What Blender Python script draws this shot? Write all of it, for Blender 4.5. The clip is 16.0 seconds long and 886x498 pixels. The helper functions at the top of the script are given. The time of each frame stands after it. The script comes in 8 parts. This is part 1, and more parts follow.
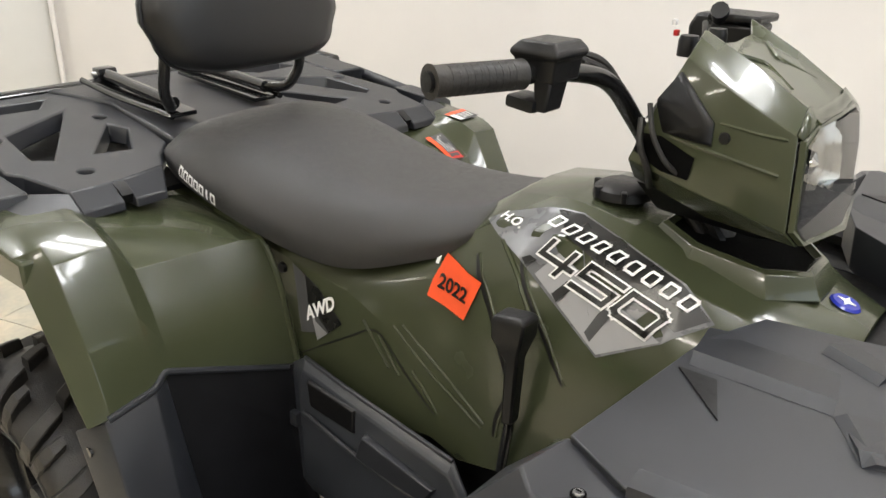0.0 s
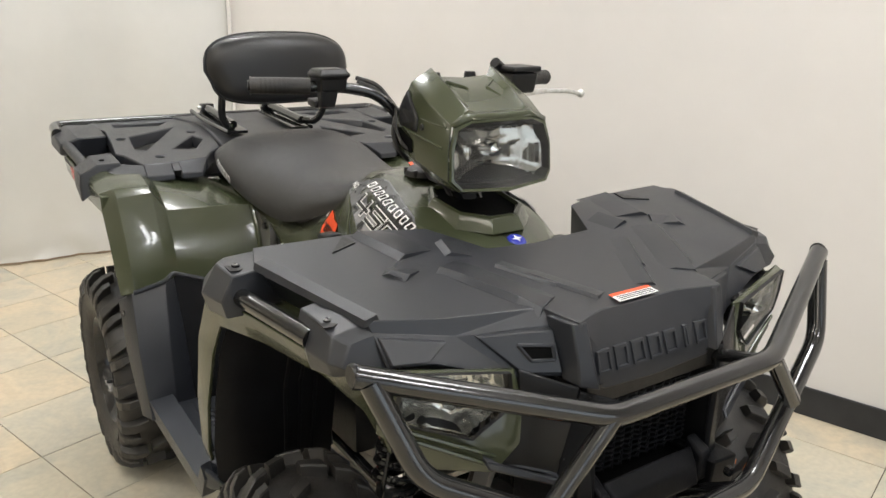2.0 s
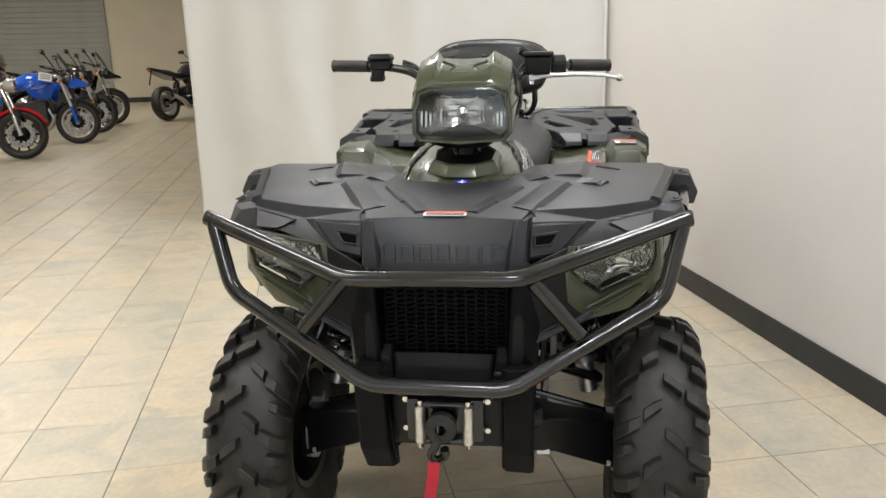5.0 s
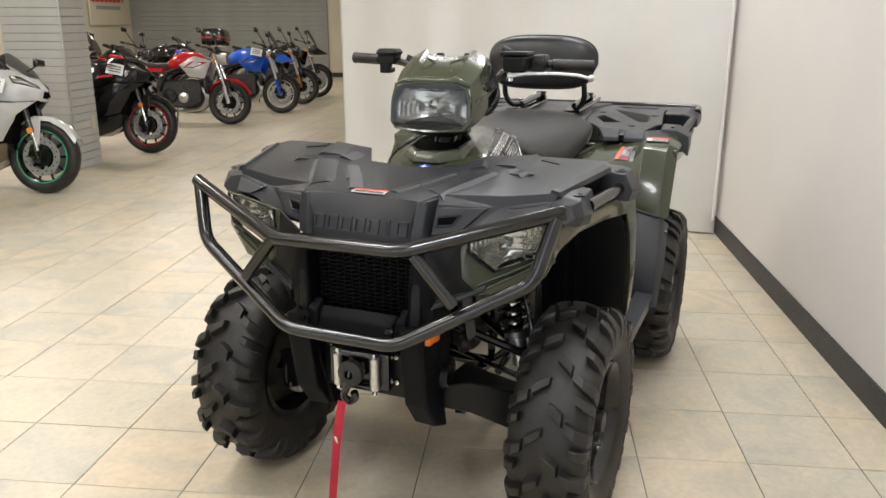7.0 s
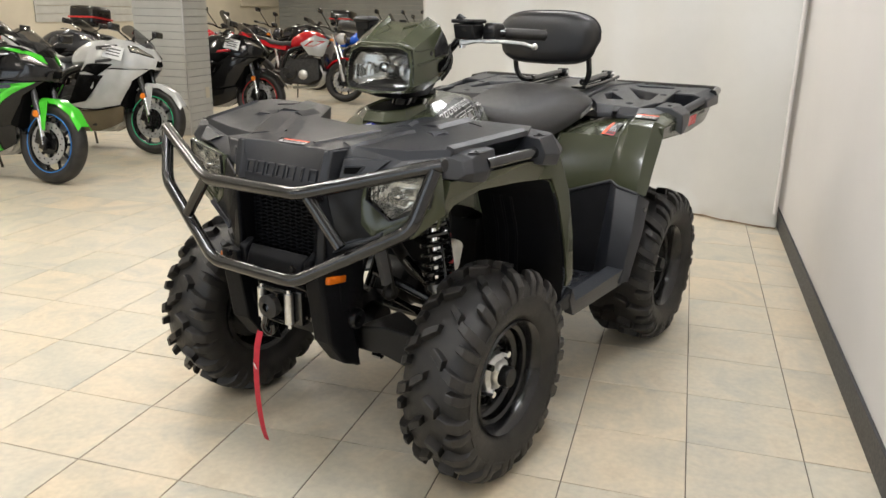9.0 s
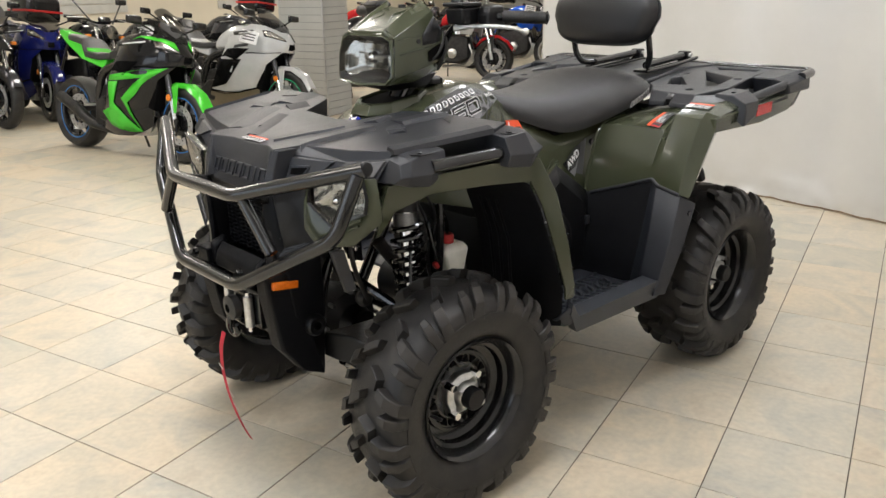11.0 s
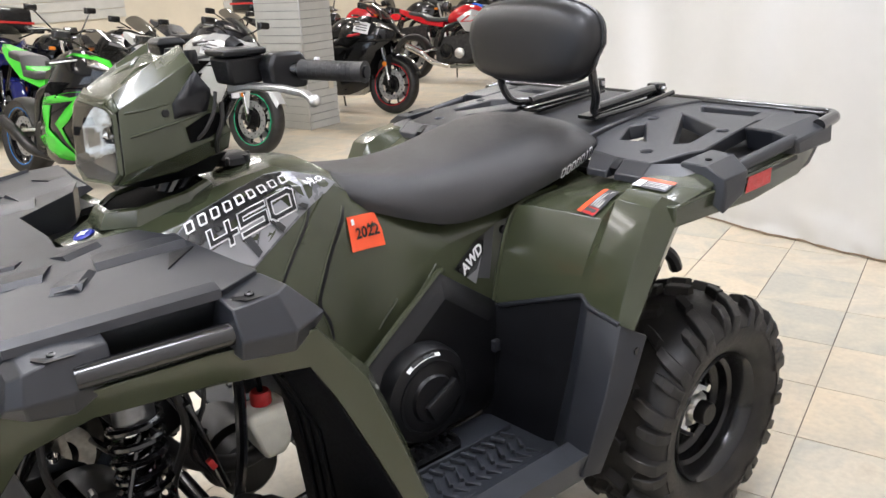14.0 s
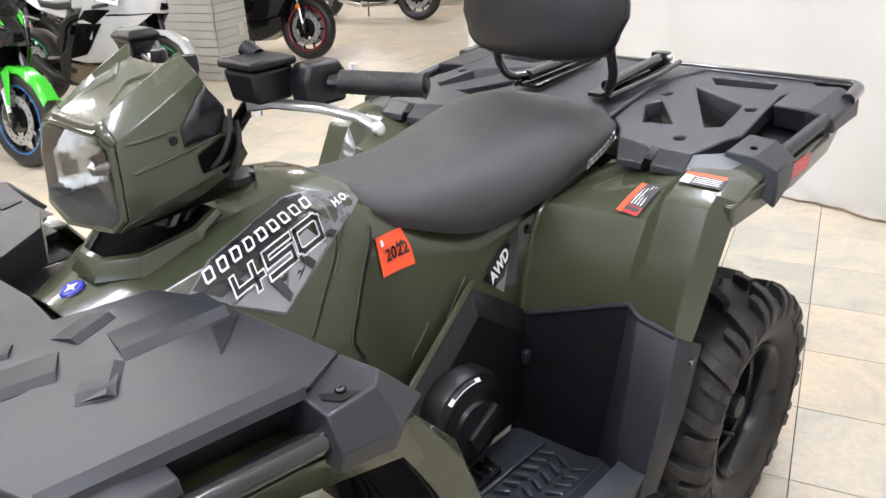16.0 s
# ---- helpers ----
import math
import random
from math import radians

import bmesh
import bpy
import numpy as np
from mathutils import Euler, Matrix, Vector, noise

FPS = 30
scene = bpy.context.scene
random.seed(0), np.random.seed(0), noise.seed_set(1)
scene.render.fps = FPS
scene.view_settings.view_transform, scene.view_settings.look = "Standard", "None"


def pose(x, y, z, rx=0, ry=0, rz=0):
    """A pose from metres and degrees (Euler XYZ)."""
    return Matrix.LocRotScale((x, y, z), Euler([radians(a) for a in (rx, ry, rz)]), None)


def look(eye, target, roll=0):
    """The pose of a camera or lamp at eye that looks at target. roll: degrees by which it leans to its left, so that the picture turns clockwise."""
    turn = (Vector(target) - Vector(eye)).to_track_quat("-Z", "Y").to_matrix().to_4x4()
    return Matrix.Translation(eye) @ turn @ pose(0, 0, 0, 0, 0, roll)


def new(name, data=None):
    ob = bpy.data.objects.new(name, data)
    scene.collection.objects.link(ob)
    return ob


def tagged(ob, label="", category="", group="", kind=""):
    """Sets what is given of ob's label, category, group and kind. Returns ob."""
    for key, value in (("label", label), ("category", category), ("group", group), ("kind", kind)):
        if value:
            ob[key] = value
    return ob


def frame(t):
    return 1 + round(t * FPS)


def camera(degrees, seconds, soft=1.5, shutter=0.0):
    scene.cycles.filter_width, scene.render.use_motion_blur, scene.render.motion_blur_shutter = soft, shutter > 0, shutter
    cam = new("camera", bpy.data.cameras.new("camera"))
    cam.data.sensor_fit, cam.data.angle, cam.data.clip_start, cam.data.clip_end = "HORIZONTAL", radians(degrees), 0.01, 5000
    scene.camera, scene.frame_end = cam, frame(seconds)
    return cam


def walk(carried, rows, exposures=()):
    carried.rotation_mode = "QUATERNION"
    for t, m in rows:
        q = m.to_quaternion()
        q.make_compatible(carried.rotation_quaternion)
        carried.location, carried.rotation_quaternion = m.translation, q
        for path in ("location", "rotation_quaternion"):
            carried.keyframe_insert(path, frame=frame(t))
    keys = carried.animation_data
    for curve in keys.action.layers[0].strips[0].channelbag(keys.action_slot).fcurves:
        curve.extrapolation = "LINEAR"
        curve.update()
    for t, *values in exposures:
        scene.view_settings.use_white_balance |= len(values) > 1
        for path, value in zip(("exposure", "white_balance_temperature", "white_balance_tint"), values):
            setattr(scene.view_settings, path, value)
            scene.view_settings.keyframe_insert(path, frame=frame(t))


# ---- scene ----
cam = camera(59.1, 16.0)

PATH = [
    (0, (0.733, -1.001, 1.407), (-0.424, 0.42, 0.604), 1.5),
    (0.5, (0.986, -1.05, 1.401), (-0.272, 0.329, 0.681), 3.0),
    (1, (1.243, -1.064, 1.423), (-0.107, 0.254, 0.76), 2.9),
    (1.5, (1.499, -1.051, 1.419), (0.053, 0.182, 0.797), 1.5),
    (2, (1.724, -0.956, 1.412), (0.148, 0.115, 0.806), 1.3),
    (2.5, (1.91, -0.842, 1.396), (0.238, 0.074, 0.792), 1.7),
    (3, (2.112, -0.713, 1.376), (0.357, 0.028, 0.768), 1.8),
    (3.5, (2.281, -0.513, 1.396), (0.45, -0.004, 0.773), 1.9),
    (4, (2.386, -0.287, 1.387), (0.496, -0.025, 0.786), 1.5),
    (4.5, (2.489, -0.076, 1.367), (0.586, -0.073, 0.75), 0.3),
    (4.7, (2.501, 0.042, 1.31), (0.586, -0.067, 0.744), -0.8),
    (6.8, (2.578, 0.855, 1.341), (0.809, 0.1, 0.791), 0.4),
    (7, (2.576, 0.919, 1.351), (0.808, 0.164, 0.799), -0.0),
    (7.5, (2.541, 1.094, 1.338), (0.769, 0.335, 0.804), -0.1),
    (8, (2.491, 1.275, 1.315), (0.744, 0.477, 0.755), 1.2),
    (8.5, (2.473, 1.383, 1.299), (0.775, 0.495, 0.727), 0.7),
    (9, (2.422, 1.516, 1.296), (0.83, 0.454, 0.715), 1.1),
    (9.2, (2.396, 1.567, 1.288), (0.836, 0.459, 0.708), 1.8),
    (11.3, (1.852, 1.833, 1.341), (0.599, 0.417, 0.688), -1.6),
    (11.5, (1.832, 1.788, 1.367), (0.577, 0.387, 0.687), -1.9),
    (12, (1.671, 1.736, 1.384), (0.417, 0.337, 0.699), -2.0),
    (12.5, (1.459, 1.667, 1.379), (0.191, 0.272, 0.711), -1.9),
    (13, (1.261, 1.632, 1.381), (0.035, 0.198, 0.715), -3.1),
    (13.5, (1.077, 1.54, 1.38), (-0.142, 0.101, 0.716), -3.6),
    (14, (0.918, 1.478, 1.376), (-0.265, 0.007, 0.715), -2.9),
    (14.5, (0.783, 1.441, 1.389), (-0.302, -0.099, 0.718), -3.0),
    (15, (0.724, 1.392, 1.415), (-0.299, -0.162, 0.679), -3.4),
    (15.5, (0.768, 1.295, 1.438), (-0.311, -0.171, 0.61), -4.0),
    (16, (0.941, 1.132, 1.469), (-0.369, -0.132, 0.641), -3.2),
]
EXPO = [(0, -0.02, 6500, 10), (2, -0.24, 6500, 10), (4, -0.35, 6450, 10), (7, -0.30, 6450, 11), (9, -0.30, 6450, 11), (11.5, -0.24, 6300, 12), (12.5, -0.05, 6200, 12), (13.5, 0.10, 6050, 14), (14.5, 0.16, 5980, 15), (16, 0.30, 5950, 15)]
walk(cam, [(t, look(eye, target, roll)) for t, eye, target, roll in PATH], exposures=EXPO)

# ---- room frame: the tile joints and the long wall run along U, turned from the vehicle's own axis ----
ROOM_TURN = 16.88
ROOM = pose(0, 0, 0, 0, 0, ROOM_TURN)
TILE = 0.34685
TILE_ORIGIN = ROOM.inverted() @ Vector((0.7862, 0.0510, 0))
WALL_V = 1.405          # long white wall
BACK_V = -10.6          # cream showroom wall behind the motorcycles
FAR_U = -18.2           # grey roller-door wall
FRONT_U = 7.2           # shop-window wall, behind the camera
CEIL = 3.7

# ---- world, daylight, lamps ----
world = bpy.data.worlds.new("sky")
scene.world = world
world.use_nodes = True
_nt = world.node_tree
_bg = _nt.nodes["Background"]
_sky = _nt.nodes.new("ShaderNodeTexSky")
_sky.sky_type = "NISHITA"
_sky.sun_disc = False
_sky.sun_elevation, _sky.sun_rotation = radians(38), radians(200)
_nt.links.new(_sky.outputs[0], _bg.inputs[0])
_bg.inputs[1].default_value = 0.12


def area_lamp(name, m, sx, sy, watts, colour):
    data = bpy.data.lights.new(name, "AREA")
    data.shape, data.size, data.size_y, data.energy, data.color = "RECTANGLE", sx, sy, watts, colour
    ob = new(name, data)
    ob.matrix_world = m
    return ob


# daylight in the openings of the shop windows
DAY = (0.88, 0.94, 1.0)
for v in (-1.9, -6.2):
    area_lamp("window_daylight", ROOM @ pose(FRONT_U - 0.12, v, 1.75, 90, 0, 90), 3.6, 2.5, 58, DAY)
# ceiling fixtures: u, v, watts, cool white or warm white tubes
WARM, COOL = (1.0, 0.94, 0.84), (0.95, 0.97, 1.0)
# (-1.60, 0.66) is unseen, added to brighten the seat and rear wall
TROFFERS = [(u, v, 80 if u < -3 else 62 if (u, v) == (-0.4, -5.2) else 10, WARM) for u in (-13.5, -9.0, -4.5, -0.4, 3.6) for v in (-8.2, -5.2)] + [(-3.3, -0.5, 48, COOL), (0.92, -1.85, 38, COOL), (1.30, 0.66, 50, COOL), (-1.60, 0.66, 44, COOL), (3.7, -0.9, 60, COOL), (-0.8, -2.75, 38, WARM), (2.4, -2.9, 16, WARM)]
for u, v, watts, tint in TROFFERS:
    for side in (-0.14, 0.14):
        area_lamp("tube_light", ROOM @ pose(u, v + side, CEIL - 0.085), 1.16, 0.16, watts / 2, tint)

from mathutils.bvhtree import BVHTree

# ---- materials ----
def nodes(name):
    m = bpy.data.materials.new(name)
    m.use_nodes = True
    nt = m.node_tree
    return m, nt, nt.nodes["Principled BSDF"]


def add(nt, kind, **settings):
    n = nt.nodes.new("ShaderNode" + kind)
    for k, v in settings.items():
        n.inputs[k].default_value = v
    return n


def ramp(nt, fac, stops):
    n = nt.nodes.new("ShaderNodeValToRGB")
    els = n.color_ramp.elements
    while len(els) < len(stops):
        els.new(0.5)
    for e, (p, c) in zip(els, stops):
        e.position, e.color = p, (*c, 1) if len(c) == 3 else c
    nt.links.new(fac, n.inputs[0])
    return n.outputs[0]


def surface(name, colour, rough=0.5, metal=0.0, var=0.12, size=30.0, grain=0.0, grain_size=500.0, coat=0.0, wear=0.08, spec=0.5, second=None):
    """Base colour with broad blotches and fine speckle, uneven roughness, and a fine relief."""
    m, nt, b = nodes(name)
    co = nt.nodes.new("ShaderNodeTexCoord").outputs["Object"]
    broad = add(nt, "TexNoise", Scale=size, Detail=5.0)
    fine = add(nt, "TexNoise", Scale=size * 9, Detail=3.0)
    for n in (broad, fine):
        nt.links.new(co, n.inputs["Vector"])
    lo = [max(0, c * (1 - var)) for c in colour]
    hi = second or [min(1, c * (1 + var)) for c in colour]
    base = ramp(nt, broad.outputs[0], [(0.32, lo), (0.68, hi)])
    mix = nt.nodes.new("ShaderNodeMix")
    mix.data_type, mix.blend_type = "RGBA", "MULTIPLY"
    mix.inputs[0].default_value = 1.0
    speck = ramp(nt, fine.outputs[0], [(0.3, (1 - var * 0.5,) * 3), (0.7, (1, 1, 1))])
    nt.links.new(base, mix.inputs[6])
    if wear > 0:
        nt.links.new(speck, mix.inputs[7])
    else:
        mix.inputs[7].default_value = (1, 1, 1, 1)
    nt.links.new(mix.outputs[2], b.inputs["Base Color"])
    r = ramp(nt, fine.outputs[0] if wear > 0 else broad.outputs[0], [(0.25, (max(0.02, rough - max(wear, 0.03)),) * 3), (0.75, (min(1, rough + max(wear, 0.03)),) * 3)])
    nt.links.new(r, b.inputs["Roughness"])
    b.inputs["Metallic"].default_value = metal
    b.inputs["Coat Weight"].default_value = coat
    b.inputs["Coat Roughness"].default_value = 0.05
    b.inputs["Specular IOR Level"].default_value = spec
    if grain:
        g = add(nt, "TexNoise", Scale=grain_size, Detail=2.0)
        nt.links.new(co, g.inputs["Vector"])
        bump = add(nt, "Bump", Strength=grain, Distance=0.002)
        nt.links.new(g.outputs[0], bump.inputs["Height"])
        nt.links.new(bump.outputs[0], b.inputs["Normal"])
    return m


def glass(name, tint=(1, 1, 1), rough=0.02, alpha=0.15):
    m, nt, b = nodes(name)
    out = nt.nodes["Material Output"]
    clear = add(nt, "BsdfTransparent", Color=(*tint, 1))
    gloss = add(nt, "BsdfGlossy", Roughness=rough)
    fres = add(nt, "Fresnel", IOR=1.5)
    k = nt.nodes.new("ShaderNodeMixShader")
    nt.links.new(fres.outputs[0], k.inputs[0])
    nt.links.new(clear.outputs[0], k.inputs[1])
    nt.links.new(gloss.outputs[0], k.inputs[2])
    nt.links.new(k.outputs[0], out.inputs[0])
    return m


def glow(name, colour, strength):
    m, nt, b = nodes(name)
    b.inputs["Base Color"].default_value = (*colour, 1)
    b.inputs["Emission Color"].default_value = (*colour, 1)
    b.inputs["Emission Strength"].default_value = strength
    return m


GREEN = surface("olive_green_paint", (0.0425, 0.0485, 0.0262), 0.25, var=0.06, size=7, coat=0.40, wear=0.0, spec=0.38)
# blue in this base stands for daylight reflected off the black plastic
PLASTIC = surface("black_moulded_plastic", (0.0172, 0.0186, 0.0228), 0.38, var=0.12, size=14, grain=0.10, grain_size=1400, wear=0.0)
# base lowered also to stand for shade in wheel wells and suspension
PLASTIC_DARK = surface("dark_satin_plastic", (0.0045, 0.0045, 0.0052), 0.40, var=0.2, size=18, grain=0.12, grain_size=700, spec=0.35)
# darker, duller copy of the black plastic for parts lying in shade
SHADED_PLASTIC = surface("shaded_black_plastic", (0.0048, 0.0050, 0.0062), 0.52, var=0.2, size=18, grain=0.12, grain_size=700, spec=0.13)
STEEL_BLACK = surface("black_powder_coated_steel", (0.0075, 0.0075, 0.008), 0.19, var=0.2, size=25, grain=0.03, grain_size=400, coat=0.5)
VINYL = surface("black_seat_vinyl", (0.029, 0.0285, 0.0295), 0.44, var=0.12, size=10, grain=0.35, grain_size=1300, wear=0.06)
VINYL_SMOOTH = surface("smooth_black_vinyl", (0.010, 0.010, 0.011), 0.36, var=0.12, size=10, grain=0.15, grain_size=900, wear=0.06)
RUBBER = surface("tyre_rubber", (0.0100, 0.0100, 0.0104), 0.50, var=0.3, size=16, grain=0.3, grain_size=350, second=(0.026, 0.0228, 0.0198))
RIM_BLACK = surface("black_steel_rim", (0.008, 0.008, 0.009), 0.22, var=0.2, size=30, coat=0.2)
ALU = surface("cast_aluminium", (0.66, 0.66, 0.65), 0.36, metal=1.0, var=0.15, size=60, grain=0.08, grain_size=500)
CHROME = surface("chrome", (0.80, 0.80, 0.81), 0.07, metal=1.0, var=0.04, size=40, wear=0.03)
REFLECTOR = surface("lamp_reflector", (0.37, 0.36, 0.335), 0.18, metal=1.0, var=0.08, size=60, wear=0.05)
SATIN_REFLECTOR = surface("satin_lamp_reflector", (0.62, 0.61, 0.57), 0.17, metal=0.9, var=0.08, size=60, wear=0.05)
# lighter copy of the black plastic, standing for light bounced onto low parts
LIT_PLASTIC = surface("lit_black_plastic", (0.031, 0.034, 0.041), 0.34, var=0.15, size=14, grain=0.15, grain_size=900, wear=0.0)
DARK_METAL = surface("dark_cast_metal", (0.20, 0.20, 0.20), 0.36, metal=0.9, var=0.2, size=40)
# near black for holes, gaps and openings: their inner shade as a colour
VOID_SHADE = surface("void_shade_black", (0.003, 0.003, 0.003), 0.8, var=0.2, spec=0.06)
LENS = glass("clear_lens", (0.97, 0.98, 0.98), 0.03)
ORANGE = surface("orange_sticker", (0.82, 0.090, 0.022), 0.40, var=0.05, size=40)
AMBER = surface("amber_reflector", (0.75, 0.17, 0.01), 0.22, var=0.15, size=90)
RED = surface("red_plastic", (0.50, 0.02, 0.018), 0.35, var=0.1)
RED_REFL = surface("red_reflector", (0.55, 0.03, 0.03), 0.25, var=0.15, size=90)
RED_CLOTH = surface("red_webbing", (0.46, 0.015, 0.035), 0.75, var=0.12, size=60, grain=0.3, grain_size=900)
WHITE_STICKER = surface("white_sticker", (0.80, 0.80, 0.80), 0.4, var=0.05)
SILVER_STICKER = surface("silver_decal", (0.26, 0.26, 0.27), 0.32, metal=0.3, var=0.04, wear=0.0)
GREY_STICKER = surface("dark_grey_decal", (0.055, 0.056, 0.058), 0.48, var=0.1, wear=0.0, spec=0.3)
MID_STICKER = surface("mid_grey_decal", (0.125, 0.127, 0.132), 0.28, metal=0.2, var=0.05, wear=0.0)
BLACK_STICKER = surface("black_decal", (0.008, 0.008, 0.008), 0.28, var=0.1, wear=0.0)
BLUE_STICKER = surface("blue_badge", (0.02, 0.03, 0.30), 0.2, var=0.1)
GREY_PAINT = surface("grey_painted_steel", (0.10, 0.10, 0.10), 0.35, var=0.12, size=20)
BOTTLE = surface("milky_plastic_bottle", (0.80, 0.79, 0.70), 0.40, var=0.06)
BOTTLE.node_tree.nodes["Principled BSDF"].inputs["Subsurface Weight"].default_value = 0.6
BOTTLE.node_tree.nodes["Principled BSDF"].inputs["Subsurface Radius"].default_value = (0.05, 0.05, 0.045)
WALL = surface("white_wall_paint", (0.700, 0.676, 0.655), 0.60, var=0.025, size=1.6, grain=0.06, grain_size=120, wear=0.05)
HEM = surface("soiled_hem", (0.24, 0.17, 0.105), 0.6, var=0.3, size=9)
CURTAIN = surface("white_vinyl_sheet", (0.610, 0.603, 0.575), 0.24, var=0.03, size=2.0, grain=0.02, grain_size=30, wear=0.015)
CREAM = surface("cream_wall_paint", (0.62, 0.57, 0.46), 0.6, var=0.05, size=1.5)
GREY_WALL = surface("grey_roller_door", (0.30, 0.31, 0.295), 0.55, var=0.08, size=2)
SLAT = surface("grey_slatwall", (0.50, 0.50, 0.47), 0.5, var=0.06, size=5)
BASEBOARD = surface("charcoal_baseboard", (0.022, 0.023, 0.026), 0.45, var=0.25, size=9, grain=0.1, grain_size=200)
CEILING = surface("white_ceiling", (0.75, 0.75, 0.73), 0.8, var=0.04, size=3)
GROUT = surface("brown_grout", (0.075, 0.058, 0.041), 0.85, var=0.3, size=8)
FIXTURE = glow("lamp_diffuser", (1.0, 0.93, 0.82), 6.0)


def tile_material():
    """Mottled ceramic: every tile its own tint, cream to grey-green clouds, fine pitting, low uneven gloss."""
    m, nt, b = nodes("mottled_ceramic_tile")
    geo = nt.nodes.new("ShaderNodeNewGeometry")
    co = nt.nodes.new("ShaderNodeTexCoord").outputs["Object"]
    info = nt.nodes.new("ShaderNodeObjectInfo")
    rnd = nt.nodes.new("ShaderNodeMath")
    rnd.operation = "ADD"
    nt.links.new(info.outputs["Random"], rnd.inputs[0])
    nt.links.new(geo.outputs["Random Per Island"], rnd.inputs[1])
    shift = nt.nodes.new("ShaderNodeVectorMath")
    shift.operation = "SCALE"
    shift.inputs[0].default_value = (7.0, 13.0, 3.0)
    nt.links.new(rnd.outputs[0], shift.inputs["Scale"])
    pos = nt.nodes.new("ShaderNodeVectorMath")
    pos.operation = "ADD"
    nt.links.new(co, pos.inputs[0])
    nt.links.new(shift.outputs[0], pos.inputs[1])
    cloud = add(nt, "TexNoise", Scale=3.6, Detail=6.0, Roughness=0.58, Distortion=1.2)
    fine = add(nt, "TexNoise", Scale=48.0, Detail=4.0)
    nt.links.new(pos.outputs[0], cloud.inputs["Vector"])
    nt.links.new(pos.outputs[0], fine.inputs["Vector"])
    c = ramp(nt, cloud.outputs[0], [(0.30, (0.440, 0.420, 0.358)), (0.45, (0.528, 0.484, 0.388)), (0.60, (0.608, 0.535, 0.412)), (0.74, (0.525, 0.448, 0.335))])
    f = ramp(nt, fine.outputs[0], [(0.3, (0.88, 0.88, 0.88)), (0.65, (1, 1, 1))])
    mul = nt.nodes.new("ShaderNodeMix")
    mul.data_type, mul.blend_type = "RGBA", "MULTIPLY"
    mul.inputs[0].default_value = 1.0
    nt.links.new(c, mul.inputs[6])
    nt.links.new(f, mul.inputs[7])
    tint = nt.nodes.new("ShaderNodeMath")
    tint.operation = "FRACT"
    nt.links.new(rnd.outputs[0], tint.inputs[0])
    t2 = ramp(nt, tint.outputs[0], [(0.0, (0.93, 0.95, 0.95)), (0.5, (1.0, 1.0, 1.0)), (1.0, (1.05, 1.0, 0.93))])
    m2 = nt.nodes.new("ShaderNodeMix")
    m2.data_type, m2.blend_type = "RGBA", "MULTIPLY"
    m2.inputs[0].default_value = 1.0
    nt.links.new(mul.outputs[2], m2.inputs[6])
    nt.links.new(t2, m2.inputs[7])
    nt.links.new(m2.outputs[2], b.inputs["Base Color"])
    r = ramp(nt, fine.outputs[0], [(0.25, (0.30,) * 3), (0.75, (0.44,) * 3)])
    nt.links.new(r, b.inputs["Roughness"])
    bump = add(nt, "Bump", Strength=0.12, Distance=0.002)
    nt.links.new(cloud.outputs[0], bump.inputs["Height"])
    nt.links.new(bump.outputs[0], b.inputs["Normal"])
    return m


TILE_MAT = tile_material()


# ---- mesh helpers ----
def finish(name, bm, material, smooth=38):
    bmesh.ops.recalc_face_normals(bm, faces=bm.faces[:])
    if any(e.is_boundary for e in bm.edges):
        # an open skin faces away from the middle of what it covers
        n = len(bm.verts)
        mid = sum((v.co for v in bm.verts), Vector()) / n
        mid = Vector((mid.x, 0 if abs(mid.y) < 0.7 else mid.y, mid.z - 0.15))
        if sum(f.calc_area() * f.normal.dot(f.calc_center_median() - mid) for f in bm.faces) < 0:
            bmesh.ops.reverse_faces(bm, faces=bm.faces[:])
    me = bpy.data.meshes.new(name)
    bm.to_mesh(me)
    bm.free()
    me.materials.append(material)
    if smooth:
        me.shade_smooth()
        me.set_sharp_from_angle(angle=radians(smooth))
    return me


def part(name, bm, material, parent=None, label="", smooth=38):
    ob = new(name, finish(name, bm, material, smooth))
    if parent is not None:
        ob.parent = parent
    return tagged(ob, label) if label else ob


def thing(name, label, category, m=None, group=""):
    ob = new(name)
    ob.empty_display_size = 0.05
    if m is not None:
        ob.matrix_world = m
    return tagged(ob, label, category, group)


def soft(ob, bevel=0.0, thick=0.0, offset=-1.0, segments=2):
    if thick:
        s = ob.modifiers.new("thickness", "SOLIDIFY")
        s.thickness, s.offset = thick, offset
    if bevel:
        b = ob.modifiers.new("edges", "BEVEL")
        b.width, b.segments, b.limit_method, b.angle_limit = bevel, segments, "ANGLE", radians(28)
        b.harden_normals = False
    return ob


def box(c, s, m=None, bm=None, bevel=0.0):
    bm = bm or bmesh.new()
    t = Matrix.Translation(c) @ (m or Matrix()) @ Matrix.Diagonal((*s, 1))
    vs = bmesh.ops.create_cube(bm, size=1, matrix=t)["verts"]
    if bevel:
        es = {e for v in vs for e in v.link_edges}
        bmesh.ops.bevel(bm, geom=list(es), offset=bevel, segments=2, affect="EDGES", profile=0.6)
    return bm


def mesh_of(verts, faces, bm=None):
    bm = bm or bmesh.new()
    vs = [bm.verts.new(v) for v in verts]
    for f in faces:
        try:
            bm.faces.new([vs[i] for i in f])
        except ValueError:
            pass
    return bm


